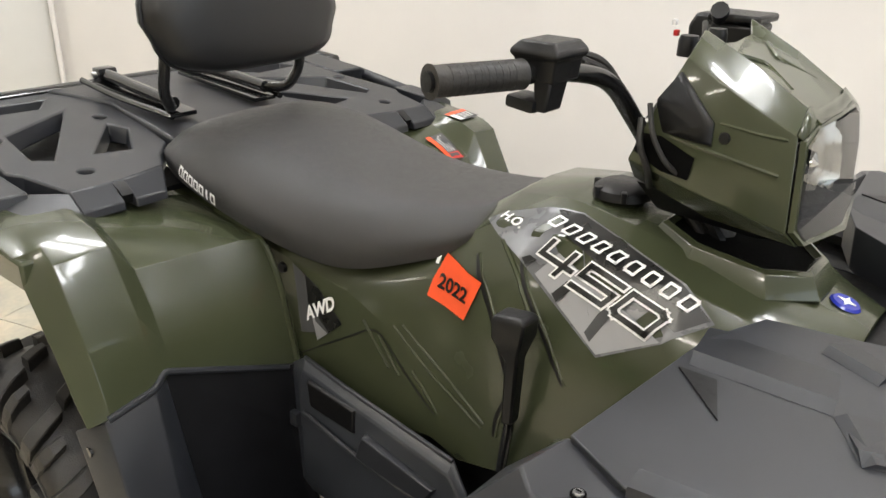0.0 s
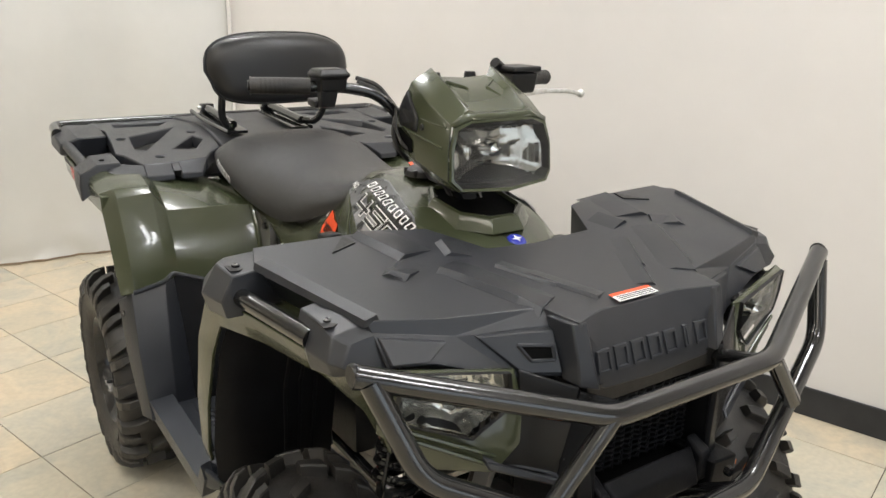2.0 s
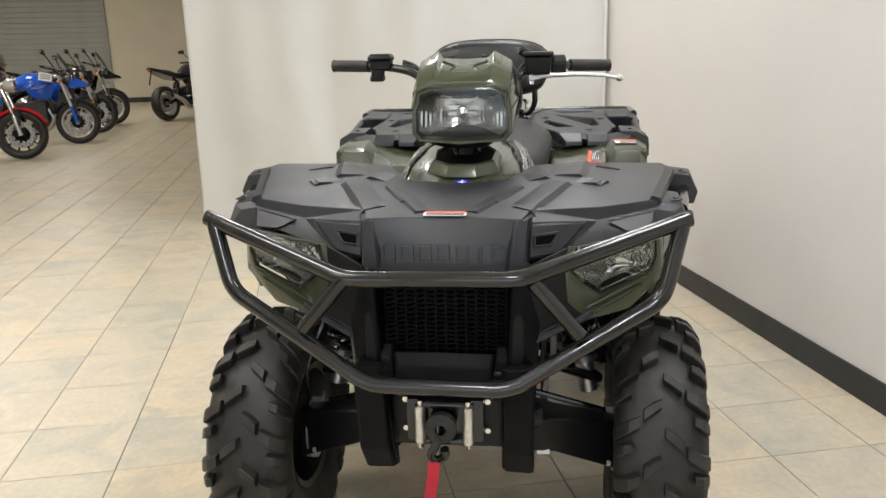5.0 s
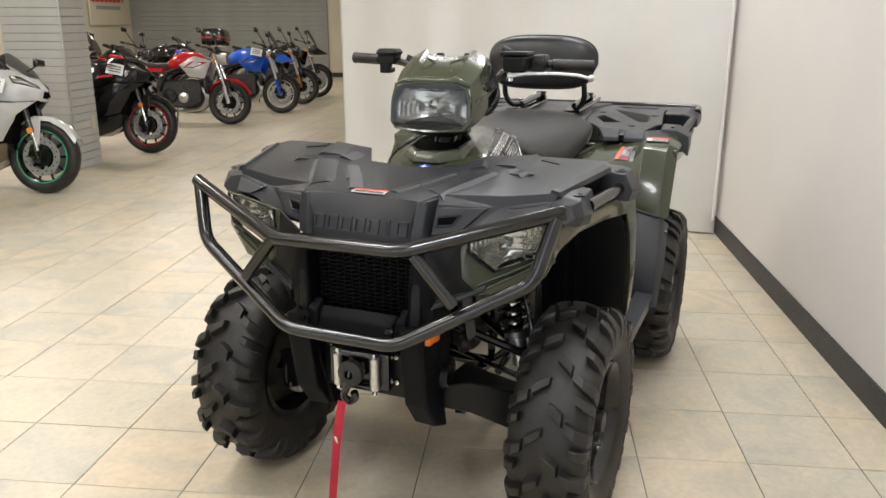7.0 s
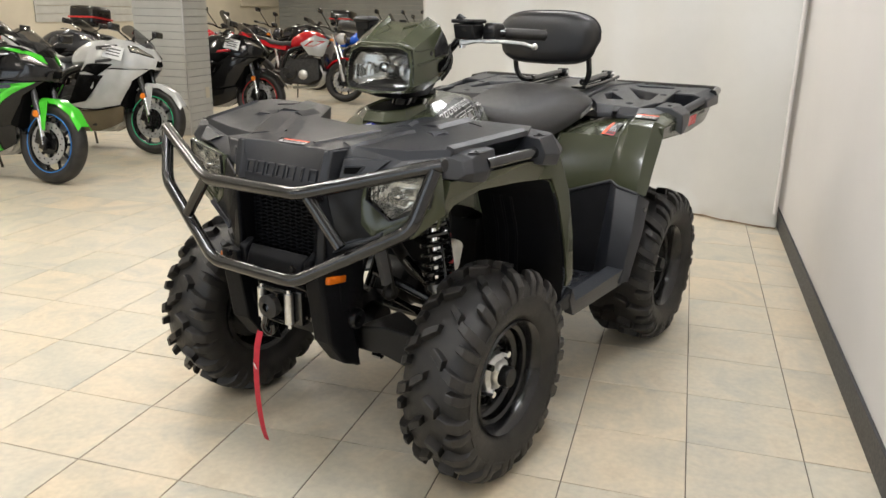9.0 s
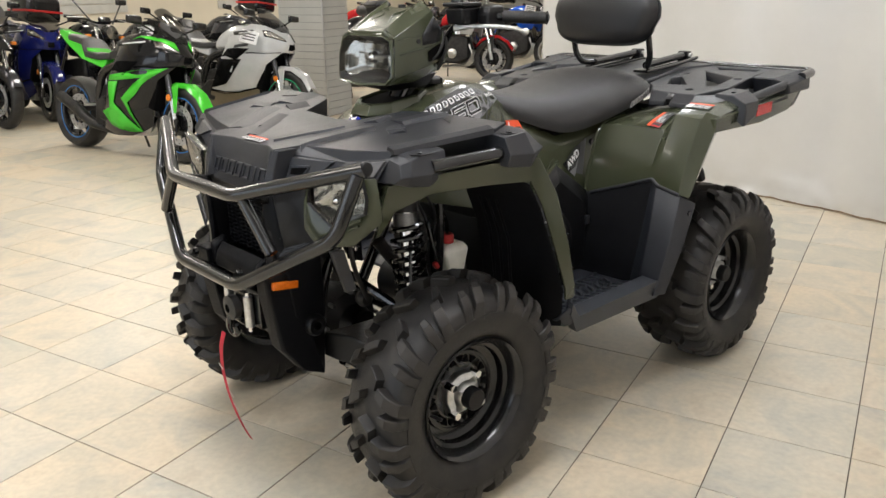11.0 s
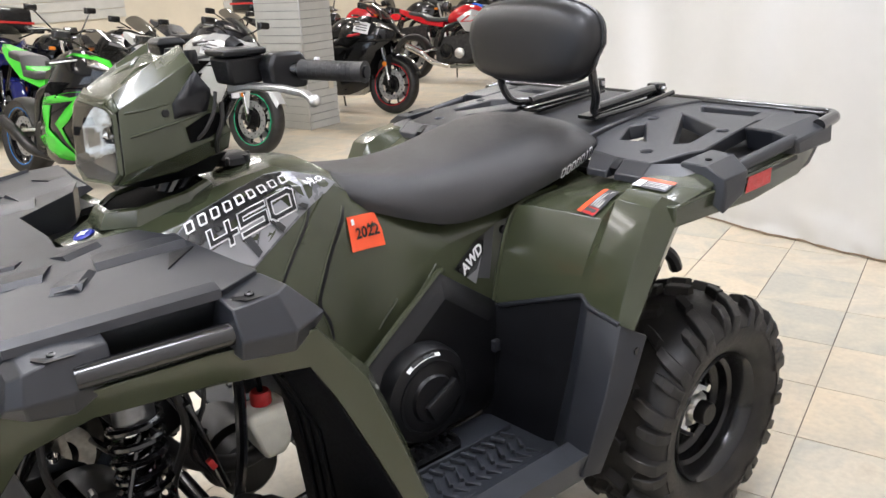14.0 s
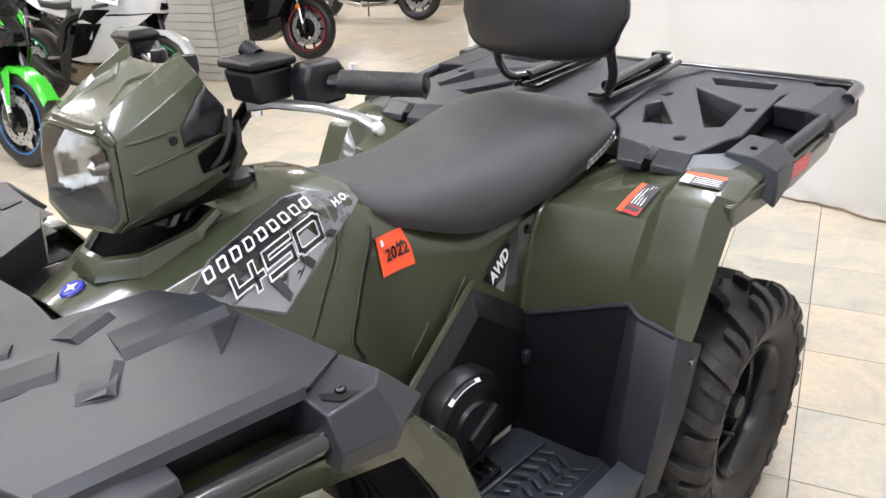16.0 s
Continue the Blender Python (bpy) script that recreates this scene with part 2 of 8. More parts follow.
def mirrored(bm):
    """Adds the mirror image in y and welds the middle."""
    geom = bm.verts[:] + bm.edges[:] + bm.faces[:]
    d = bmesh.ops.duplicate(bm, geom=geom)["geom"]
    for g in d:
        if isinstance(g, bmesh.types.BMVert):
            g.co.y = -g.co.y
    bmesh.ops.reverse_faces(bm, faces=[g for g in d if isinstance(g, bmesh.types.BMFace)])
    bmesh.ops.remove_doubles(bm, verts=bm.verts[:], dist=0.0006)
    return bm


def flip(points, side):
    return [(x, y * side, z) for x, y, z in points]


def loft(rings, closed=True, cap=True, bm=None):
    """Skin over rings of equally many points."""
    bm = bm or bmesh.new()
    rows = [[bm.verts.new(p) for p in r] for r in rings]
    n = len(rings[0])
    for a, b in zip(rows, rows[1:]):
        for i in range(n if closed else n - 1):
            j = (i + 1) % n
            bm.faces.new((a[i], a[j], b[j], b[i]))
    if cap and closed:
        bm.faces.new(rows[0][::-1])
        bm.faces.new(rows[-1])
    return bm


def rounded(points, radius, steps=5):
    """A polyline with its inner corners rounded."""
    pts = [Vector(p) for p in points]
    out = [pts[0]]
    for a, b, c in zip(pts, pts[1:], pts[2:]):
        r = min(radius, (a - b).length * 0.45, (c - b).length * 0.45)
        p, q = b + (a - b).normalized() * r, b + (c - b).normalized() * r
        for i in range(steps + 1):
            t = i / steps
            out.append(p * (1 - t) ** 2 + b * 2 * t * (1 - t) + q * t * t)
    return out + [pts[-1]]


def tube(points, r, bend=0.0, n=12, bm=None, cap=True):
    pts = rounded(points, bend) if bend else [Vector(p) for p in points]
    rings = []
    nrm = None
    for i, p in enumerate(pts):
        d = (pts[min(i + 1, len(pts) - 1)] - pts[max(i - 1, 0)]).normalized()
        if nrm is None:
            nrm = d.orthogonal().normalized()
        nrm = (nrm - d * nrm.dot(d)).normalized()
        side = d.cross(nrm)
        rr = r[i] if isinstance(r, (list, tuple)) else r
        rings.append([p + (nrm * math.cos(a) + side * math.sin(a)) * rr for a in (2 * math.pi * k / n for k in range(n))])
    return loft(rings, True, cap, bm)


def lathe(profile, n=48, axis="y", at=(0, 0, 0), bm=None, close=False):
    """Turns (radius, along) pairs round an axis."""
    bm = bm or bmesh.new()
    rows = []
    for r, h in profile:
        row = []
        for k in range(n):
            a = 2 * math.pi * k / n
            c, s = r * math.cos(a), r * math.sin(a)
            p = {"y": (c, h, s), "z": (c, s, h), "x": (h, c, s)}[axis]
            row.append(bm.verts.new(Vector(p) + Vector(at)))
        rows.append(row)
    pairs = list(zip(rows, rows[1:])) + ([(rows[-1], rows[0])] if close else [])
    for a, b in pairs:
        for k in range(n):
            j = (k + 1) % n
            bm.faces.new((a[k], a[j], b[j], b[k]))
    return bm


def disc(r0, r1, h, th, n=40, axis="y", at=(0, 0, 0), bm=None):
    return lathe([(r0, h), (r1, h), (r1, h + th), (r0, h + th)], n, axis, at, bm, close=True)


def prism(outline, depth, bm=None, m=None):
    """A flat outline (x, y) pushed out along z by depth, then posed by m."""
    bm = bm or bmesh.new()
    m = m or Matrix()
    lo = [bm.verts.new(m @ Vector((x, y, 0))) for x, y in outline]
    hi = [bm.verts.new(m @ Vector((x, y, depth))) for x, y in outline]
    n = len(outline)
    bm.faces.new(lo[::-1])
    bm.faces.new(hi)
    for i in range(n):
        j = (i + 1) % n
        bm.faces.new((lo[i], lo[j], hi[j], hi[i]))
    return bm


def smooth_surface(ob, levels=2):
    s = ob.modifiers.new("round", "SUBSURF")
    s.levels = s.render_levels = levels
    return ob


def lettering(text, size, m, depth=0.0006, bold=0.0):
    """Letters of the built-in font as a mesh, lying in m's xy plane."""
    cu = bpy.data.curves.new("writing", "FONT")
    cu.body, cu.size, cu.extrude, cu.align_x, cu.align_y = text, size, depth, "CENTER", "CENTER"
    cu.resolution_u, cu.offset = 3, size * bold
    tmp = bpy.data.objects.new("writing", cu)
    me = bpy.data.meshes.new_from_object(tmp)
    bpy.data.objects.remove(tmp)
    bm = bmesh.new()
    bm.from_mesh(me)
    bpy.data.meshes.remove(me)
    bmesh.ops.triangulate(bm, faces=bm.faces[:])
    bm.transform(m)
    return bm


def laid(bm, m, tree, lift):
    """Lays a flat mesh, drawn in m's xy plane, on a skin under it."""
    bmesh.ops.triangulate(bm, faces=bm.faces[:])
    bmesh.ops.subdivide_edges(bm, edges=bm.edges[:], cuts=2)
    n = m.to_3x3() @ Vector((0, 0, 1))
    for v in bm.verts:
        p = m @ v.co
        hit = tree.ray_cast(p + n * 0.08, -n)[0]
        v.co = (hit or p) + n * lift
    return bm


def skin_of(ob):
    """The finished skin of an object, with its rounded edges, to lay things on."""
    return BVHTree.FromObject(ob, bpy.context.evaluated_depsgraph_get())


def frame_on(p, right, up):
    """A pose with x along right and y as near to up as it gets."""
    x = Vector(right).normalized()
    z = x.cross(Vector(up)).normalized()
    y = z.cross(x)
    m = Matrix((x, y, z)).transposed().to_4x4()
    m.translation = p
    return m


def outline_points(ring, n):
    """n points evenly spaced along a closed ring."""
    pts = [Vector(p) for p in ring]
    legs = [(pts[(i + 1) % len(pts)] - p).length for i, p in enumerate(pts)]
    total, out = sum(legs), []
    for k in range(n):
        d, i = total * k / n, 0
        while d > legs[i]:
            d -= legs[i]
            i += 1
        out.append(pts[i].lerp(pts[(i + 1) % len(pts)], d / legs[i]))
    return out


def fluted_bowl(rim, depth, pitch, squeeze=0.96):
    """A pressed mirror bowl behind a rim: vertical flutes at both ends, horizontal ledges across the middle."""
    ring = outline_points(rim, 72)
    c = sum(ring, Vector()) / len(ring)
    wide = max(abs(p.y - c.y) for p in ring)
    bm = bmesh.new()
    rows = []
    steps = 22
    for j in range(steps):
        k = squeeze * (1 - j / steps) + 0.03
        row = []
        for p in ring:
            q = c + (p - c) * k
            far = abs(q.y - c.y) / wide
            ripple = 0.0022 * math.sin(2 * math.pi * (q.y - c.y) / pitch) * max(0.0, min(1.0, (far - 0.18) * 4))
            ledge = 0.0045 * math.floor((q.z - c.z) / 0.016 + 0.5) * (1 - min(1.0, far * 1.6))
            row.append(bm.verts.new(q + Vector((-0.006 - depth * (1 - max(far * far, k ** 6)) + ripple + ledge * (1 - k), 0, 0))))
        rows.append(row)
    n = len(ring)
    for a, b in zip(rows, rows[1:]):
        for i in range(n):
            bm.faces.new((a[i], a[(i + 1) % n], b[(i + 1) % n], b[i]))
    bm.faces.new(rows[-1])
    return bm


# ---- the room ----
def in_room(name, bm, material, label="", category="", smooth=0):
    ob = part(name, bm, material, None, "", smooth)
    ob.matrix_world = ROOM
    return tagged(ob, label, category, "", "structure")


in_room("wall_long", box(((FRONT_U - 19) / 2, WALL_V + 0.1, CEIL / 2), (FRONT_U + 19.4, 0.2, CEIL)), WALL, "plain white painted showroom wall", "wall")
in_room("wall_back", box(((FRONT_U - 19) / 2, BACK_V - 0.1, CEIL / 2), (FRONT_U + 19.4, 0.2, CEIL)), CREAM, "cream painted wall behind the motorcycles", "wall")
in_room("wall_far", box((FAR_U - 0.1, (WALL_V + BACK_V) / 2, CEIL / 2), (0.2, WALL_V - BACK_V, CEIL)), CREAM, "cream wall at the far end", "wall")
in_room("ceiling", box(((FRONT_U - 19) / 2, (WALL_V + BACK_V) / 2, CEIL + 0.1), (FRONT_U + 19.4, WALL_V - BACK_V + 0.4, 0.2)), CEILING, "plain white showroom ceiling", "ceiling")
# shop-window wall with two glazed openings
bm = bmesh.new()
for v0, v1, z0, z1 in [(BACK_V, -8.0, 0, CEIL), (-4.4, -3.7, 0, CEIL), (-0.1, WALL_V, 0, CEIL), (-8.0, -4.4, 0, 0.5), (-8.0, -4.4, 3.0, CEIL), (-3.7, -0.1, 0, 0.5), (-3.7, -0.1, 3.0, CEIL)]:
    box((FRONT_U + 0.1, (v0 + v1) / 2, (z0 + z1) / 2), (0.2, v1 - v0, z1 - z0), bm=bm)
in_room("wall_front", bm, WALL, "white wall with two shop windows", "wall")
for i, v in enumerate((-6.2, -1.9)):
    w = thing("window_%d" % (i + 1), "wide shop window with white mullions", "window", ROOM @ pose(FRONT_U - 0.02, v, 1.75))
    w["kind"] = "structure"
    bm = bmesh.new()
    for k in range(6):
        box((0, -1.8 + k * 0.72, 0), (0.06, 0.05, 2.5), bm=bm)
    box((0, 0, 1.23), (0.06, 3.6, 0.05), bm=bm)
    box((0, 0, -1.23), (0.06, 3.6, 0.05), bm=bm)
    part("window_frame", bm, WALL, w, "", 0)
bm = box(((FRONT_U - 2.74) / 2, WALL_V - 0.006, 0.055), (FRONT_U + 2.74, 0.012, 0.11), bevel=0.003)
in_room("baseboard", bm, BASEBOARD, "charcoal vinyl baseboard along the white wall", "baseboard")
in_room("backdrop", box((3, -3, -0.4), (400, 400, 0.1)), GROUT, "plain ground outside the building", "ground")
# grout bed; the tiles themselves come last
in_room("floor", box(((FRONT_U - 19) / 2, (WALL_V + BACK_V) / 2, -0.053), (FRONT_U + 19.4, WALL_V - BACK_V + 0.4, 0.1)), GROUT, "mottled beige ceramic tile floor with brown joints", "floor")

# ceiling troffers
def troffer(u, v):
    t = thing("ceiling_light", "recessed rectangular fluorescent troffer in the ceiling", "lamp", ROOM @ pose(u, v, CEIL), "ceiling troffers")
    bm = bmesh.new()
    for x, y, sx, sy in [(0, 0.30, 1.26, 0.05), (0, -0.30, 1.26, 0.05), (0.605, 0, 0.05, 0.55), (-0.605, 0, 0.05, 0.55)]:
        box((x, y, -0.025), (sx, sy, 0.05), bm=bm)
    part("frame", bm, CEILING, t, "", 0)
    for y in (-0.14, 0.14):
        part("tube_cover", box((0, y, -0.03), (1.16, 0.18, 0.04), bevel=0.008), FIXTURE, t, "", 0)
    part("backing", box((0, 0, -0.006), (1.16, 0.55, 0.012)), CEILING, t, "", 0)


# every lamp gets a housing, the added unseen one too
for u, v, watts, tint in TROFFERS:
    troffer(u, v)

# pale vinyl sheet hung across the corner, its hem crumpled on the floor
def hung_sheet():
    a, b = Vector((-2.795, 0.600, 0)), Vector((-3.010, -2.330, 0))
    d = (b - a)
    n = Vector((d.y, -d.x, 0)).normalized()
    if n.x < 0:
        n = -n
    cols, rows = 150, 44
    bm = bmesh.new()
    grid = []
    for j in range(rows + 1):
        z = 3.55 * (j / rows) ** 1.6
        row = []
        for i in range(cols + 1):
            s = i / cols
            p = a + d * s
            low = math.exp(-z / 0.16)
            fold = 0.016 * math.sin(s * 19 + 0.8 * math.sin(s * 7)) + 0.010 * math.sin(s * 43 + 2)
            drape = 0.05 * noise.noise((s * 5.0, z * 0.7, 3.1)) * (1 - 0.55 * min(1, z / 3))
            crumple = low * (0.026 * noise.noise((s * 9.0, z * 9, 0.3)) + 0.018 * noise.noise((s * 31.0, z * 14, 1.7)) + 0.012)
            diag = 0.030 * math.exp(-((s - 0.62 - 0.10 * z) / 0.03) ** 2) * math.exp(-z / 0.7)
            lift = 0.014 * low * max(0, noise.noise((s * 22.0, 5.0, 0)))
            q = p + n * (fold * (0.35 + 0.65 * (1 - low)) + drape + crumple + diag)
            row.append(bm.verts.new((q.x, q.y, max(0.004, z + lift))))
        grid.append(row)
    for j in range(rows):
        for i in range(cols):
            bm.faces.new((grid[j][i], grid[j][i + 1], grid[j + 1][i + 1], grid[j + 1][i]))
    edge = [(v.co.x, v.co.y, 0.008 * max(0, noise.noise((i * 0.31, 2.0, 0)))) for i, v in enumerate(grid[0])]
    ob = part("curtain", bm, CURTAIN, None, "", 60)
    tagged(ob, "glossy off-white vinyl sheet hung as a partition, hem crumpled on the floor", "curtain", "", "structure")
    soft(ob, thick=0.003, offset=0)
    part("hem", loft([[(x + n.x * 0.002, y + n.y * 0.002, 0.003), (x + n.x * 0.006, y + n.y * 0.006, 0.004), (x + n.x * 0.006, y + n.y * 0.006, 0.011 + t), (x + n.x * 0.002, y + n.y * 0.002, 0.013 + t)] for x, y, t in edge]), HEM, ob, "soiled brown hem", 60)


hung_sheet()
# slim white conduit in the corner
tagged(part("conduit", tube([(-2.735, 0.590, 0.11), (-2.735, 0.590, 3.6)], 0.011), WALL), "slim white conduit in the corner of the wall", "pipe")

# ---- the quad bike ----

ATV = thing("quad_bike", "olive green utility quad bike with black bull bar and racks", "quad bike")


def both(make):
    """Builds a part on the left (+1) and on the right (-1)."""
    return [make(1), make(-1)]


# --- wheels ---
LUG = {
    "crown": [(-0.040, 0.004, 0.009, 0.010), (-0.030, 0.10, 0.011, 0.0125), (-0.014, 0.205, 0.011, 0.0130)],
    "bar": [(0.002, 0.250, 0.011, 0.0130), (0.015, 0.37, 0.010, 0.0145), (0.023, 0.465, 0.001, 0.0150), (0.025, 0.508, -0.010, 0.0140), (0.025, 0.518, -0.026, 0.011)],
    "shoulder": [(-0.004, 0.330, 0.009, 0.0100), (0.002, 0.42, 0.008, 0.0120), (0.007, 0.488, -0.004, 0.0120), (0.008, 0.514, -0.020, 0.009)],
}


def lug_mesh(w, side, kind):
    """One tread block made at the wheel's top: beside the crown, a bar over the shoulder, or the short block between two bars."""
    R = 0.302
    rings = []
    for x, out, dz, hw in LUG[kind]:
        y = (out * w if out > 0.01 else out) * side
        drop = 0.040 * max(0, abs(y) / (w * 0.5) - 0.55) ** 1.3
        z = R + dz - drop
        rings.append([(x - hw - 0.003, y, z - 0.032), (x + hw + 0.003, y, z - 0.032), (x + hw + 0.0005, y, z - 0.003), (x + hw - 0.002, y, z), (x - hw + 0.002, y, z), (x - hw - 0.0005, y, z - 0.003)])
    return finish("tread_lug", loft(rings), RUBBER, 24)


def wheel(m, w, side, steer, name):
    wh = new("wheel")
    wh.parent = ATV
    wh.matrix_local = m
    tagged(wh, name)
    h = w / 2
    prof = [(0.163, -h * 0.62), (0.170, -h * 0.78), (0.195, -h * 0.93), (0.235, -h * 1.02), (0.262, -h * 0.98), (0.278, -h * 0.84), (0.288, -h * 0.5), (0.292, 0), (0.288, h * 0.5), (0.278, h * 0.84), (0.262, h * 0.98), (0.235, h * 1.02), (0.195, h * 0.93), (0.170, h * 0.78), (0.163, h * 0.62)]
    part("tyre", lathe(prof, 72), RUBBER, wh, "knobbly black all-terrain tyre", 50)
    n = 15
    for sd in (1, -1):
        for kind in LUG:
            me = lug_mesh(w, sd, kind)
            for k in range(n):
                o = new("tread_lug", me)
                o.parent = wh
                o.matrix_local = pose(0, 0, 0, 0, 360 / n * (k + (0.5 if sd > 0 else 0) + (0.5 if kind == "shoulder" else 0)), 0)
    o = side
    rim = [(0.170, o * h * 0.80), (0.166, o * h * 0.86), (0.160, o * h * 0.80), (0.150, o * h * 0.70), (0.147, o * h * 0.45), (0.136, o * h * 0.40), (0.133, o * h * 0.20), (0.120, o * h * 0.12), (0.090, o * h * 0.10), (0.030, o * h * 0.12), (0.030, -o * h * 0.1), (0.130, -o * h * 0.2), (0.150, -o * h * 0.75), (0.168, -o * h * 0.8)]
    part("rim", lathe(rim, 64), RIM_BLACK, wh, "gloss black steel rim", 40)
    part("rim_ring", disc(0.104, 0.112, o * h * 0.11, o * 0.006, 48), RIM_BLACK, wh)
    # pierced ring round the hub: black triangles paint the shade in its holes
    tri = [[((r * math.cos(a)), o * h * 0.118, r * math.sin(a)) for r, a in c] for c in (((0.080, -0.13), (0.080, 0.13), (0.099, 0.0)), ((0.099, -0.115), (0.099, 0.115), (0.079, 0.0)))]
    holes = [finish("rim_hole", loft([[(x, y + o * 0.003, z) for x, y, z in c], [(x, y - o * 0.006, z) for x, y, z in c]]), VOID_SHADE, 0) for c in tri]
    for k in range(24):
        sl = new("rim_hole", holes[k % 2])
        sl.parent = wh
        sl.matrix_local = pose(0, 0, 0, 0, 15 * k + 4, 0)
    rings = []
    for grow, y in ((1.0, 0.0), (0.99, 0.012), (0.93, 0.019), (0.66, 0.026), (0.58, 0.040), (0.50, 0.045), (0.02, 0.045)):
        ring = []
        for k in range(48):
            a = math.pi / 24 * k
            r = (0.058 + 0.016 * max(0, math.cos(4 * a)) ** 5) * grow
            ring.append((r * math.cos(a + 0.785), o * (h * 0.11 + y), r * math.sin(a + 0.785)))
        rings.append(ring)
    hub = part("hub", loft(rings), ALU, wh, "worn round aluminium hub flange", 25)
    for k in range(4):
        a = radians(45 + 90 * k)
        p = (0.061 * math.cos(a), 0.061 * math.sin(a))
        part("lug_nut", tube([(p[0], o * (h * 0.11 + 0.010), p[1]), (p[0], o * (h * 0.11 + 0.040), p[1])], 0.0105, n=6), CHROME, hub)
    cap = [(0.030, 0.03), (0.030, 0.066), (0.027, 0.072), (0.0, 0.073)]
    part("hub_cap", lathe([(r, o * (h * 0.11 + y)) for r, y in cap], 28), PLASTIC_DARK, wh, "black hub cap")
    bm = bmesh.new()
    tube([(0.148, o * h * 0.8, 0.035), (0.140, o * (h * 0.8 + 0.03), 0.033)], 0.0045, n=8, bm=bm)
    part("valve", bm, PLASTIC_DARK, wh)
    # moulded step on the sidewall
    part("sidewall_ring", disc(0.238, 0.243, o * h * 1.008, o * 0.003, 72), RUBBER, wh)


for s in (1, -1):
    wheel(pose(0.6415, 0.487 * s, 0.312, 0, 8, -2), 0.205, s, 0, "front wheel with a knobbly tyre and black steel rim")
    wheel(pose(-0.6415, 0.478 * s, 0.312, 0, 3, 0), 0.255, s, 0, "wide rear wheel with a knobbly tyre and black steel rim")

# --- front cover over the rack box ---
H = {
    "a0": (0.628, 0, 0.970), "a1": (0.645, 0.125, 0.983), "a2": (0.530, 0.185, 1.000), "a3": (0.498, 0.270, 1.001), "a4": (0.474, 0.505, 0.997), "a5": (0.538, 0.528, 0.991),
    "T4": (0.797, 0.460, 0.967), "T3": (0.826, 0.331, 0.955), "T2": (0.862, 0.181, 0.954), "c2": (0.935, 0.165, 0.950), "c1": (0.903, 0.088, 0.946), "c0": (0.903, 0, 0.944),
    "d0": (0.750, 0, 0.963), "d1": (0.755, 0.105, 0.967), "d2": (0.720, 0.235, 0.980),
    "L4": (0.803, 0.453, 0.949), "L3": (0.836, 0.327, 0.928), "L2": (0.888, 0.178, 0.934), "M4": (0.838, 0.446, 0.904), "M3": (0.858, 0.377, 0.903), "E3": (0.893, 0.246, 0.863), "G2": (0.916, 0.176, 0.856),
    "e0": (0.962, 0, 0.836), "e1": (0.958, 0.120, 0.838), "e2": (0.942, 0.167, 0.852), "f1": (0.938, 0.118, 0.893), "f2": (0.940, 0.166, 0.893), "f0": (0.938, 0, 0.891),
    "k4": (0.478, 0.495, 0.925), "k6": (0.538, 0.490, 0.925), "k5": (0.797, 0.430, 0.905), "k0": (0.628, 0, 0.900), "k1": (0.645, 0.125, 0.900), "k3": (0.503, 0.270, 0.935), "k2": (0.535, 0.185, 0.935),
}
keys = list(H)
F = ["a0 a1 d1 d0", "a1 a2 d2 d1", "a2 a3 d2", "a3 a4 a5 T4 d2", "d2 T4 T3", "d2 T3 T2", "d2 T2 c2 d1", "d1 c2 c1", "d0 d1 c1 c0", "c0 c1 f1 f0", "f0 f1 e1 e0", "c1 c2 f2 f1", "f1 f2 e2 e1",
     "T4 L4 L3 T3", "T3 L3 L2 T2", "L4 M4 M3 L3", "L3 M3 E3 L2", "L2 E3 G2", "T2 L2 f2 c2", "L2 G2 e2 f2", "T4 k5 M4 L4", "a5 k6 k5 T4", "a4 k4 k6 a5", "a3 k3 k4 a4", "a2 k2 k3 a3", "a1 k1 k2 a2", "a0 k0 k1 a1"]
bm = mirrored(mesh_of([H[k] for k in keys], [[keys.index(n) for n in f.split()] for f in F]))
bmesh.ops.triangulate(bm, faces=bm.faces[:])
cover = part("front_cover", bm, PLASTIC, ATV, "angular black textured plastic front cover", 24)
soft(cover, 0.006, 0.006)


COVER = skin_of(cover)


def on_cover(x, y):
    """Height of the cover's top at (x, y)."""
    hit = COVER.ray_cast(Vector((x, y, 1.2)), Vector((0, 0, -1)))[0]
    return hit.z if hit else 1.000 - (x - 0.47) * 0.112


def on_face(y, z):
    """How far forward the cover's front face stands at (y, z)."""
    hit = COVER.ray_cast(Vector((1.3, y, z)), Vector((-1, 0, 0)))[0]
    return hit.x if hit else 0.93


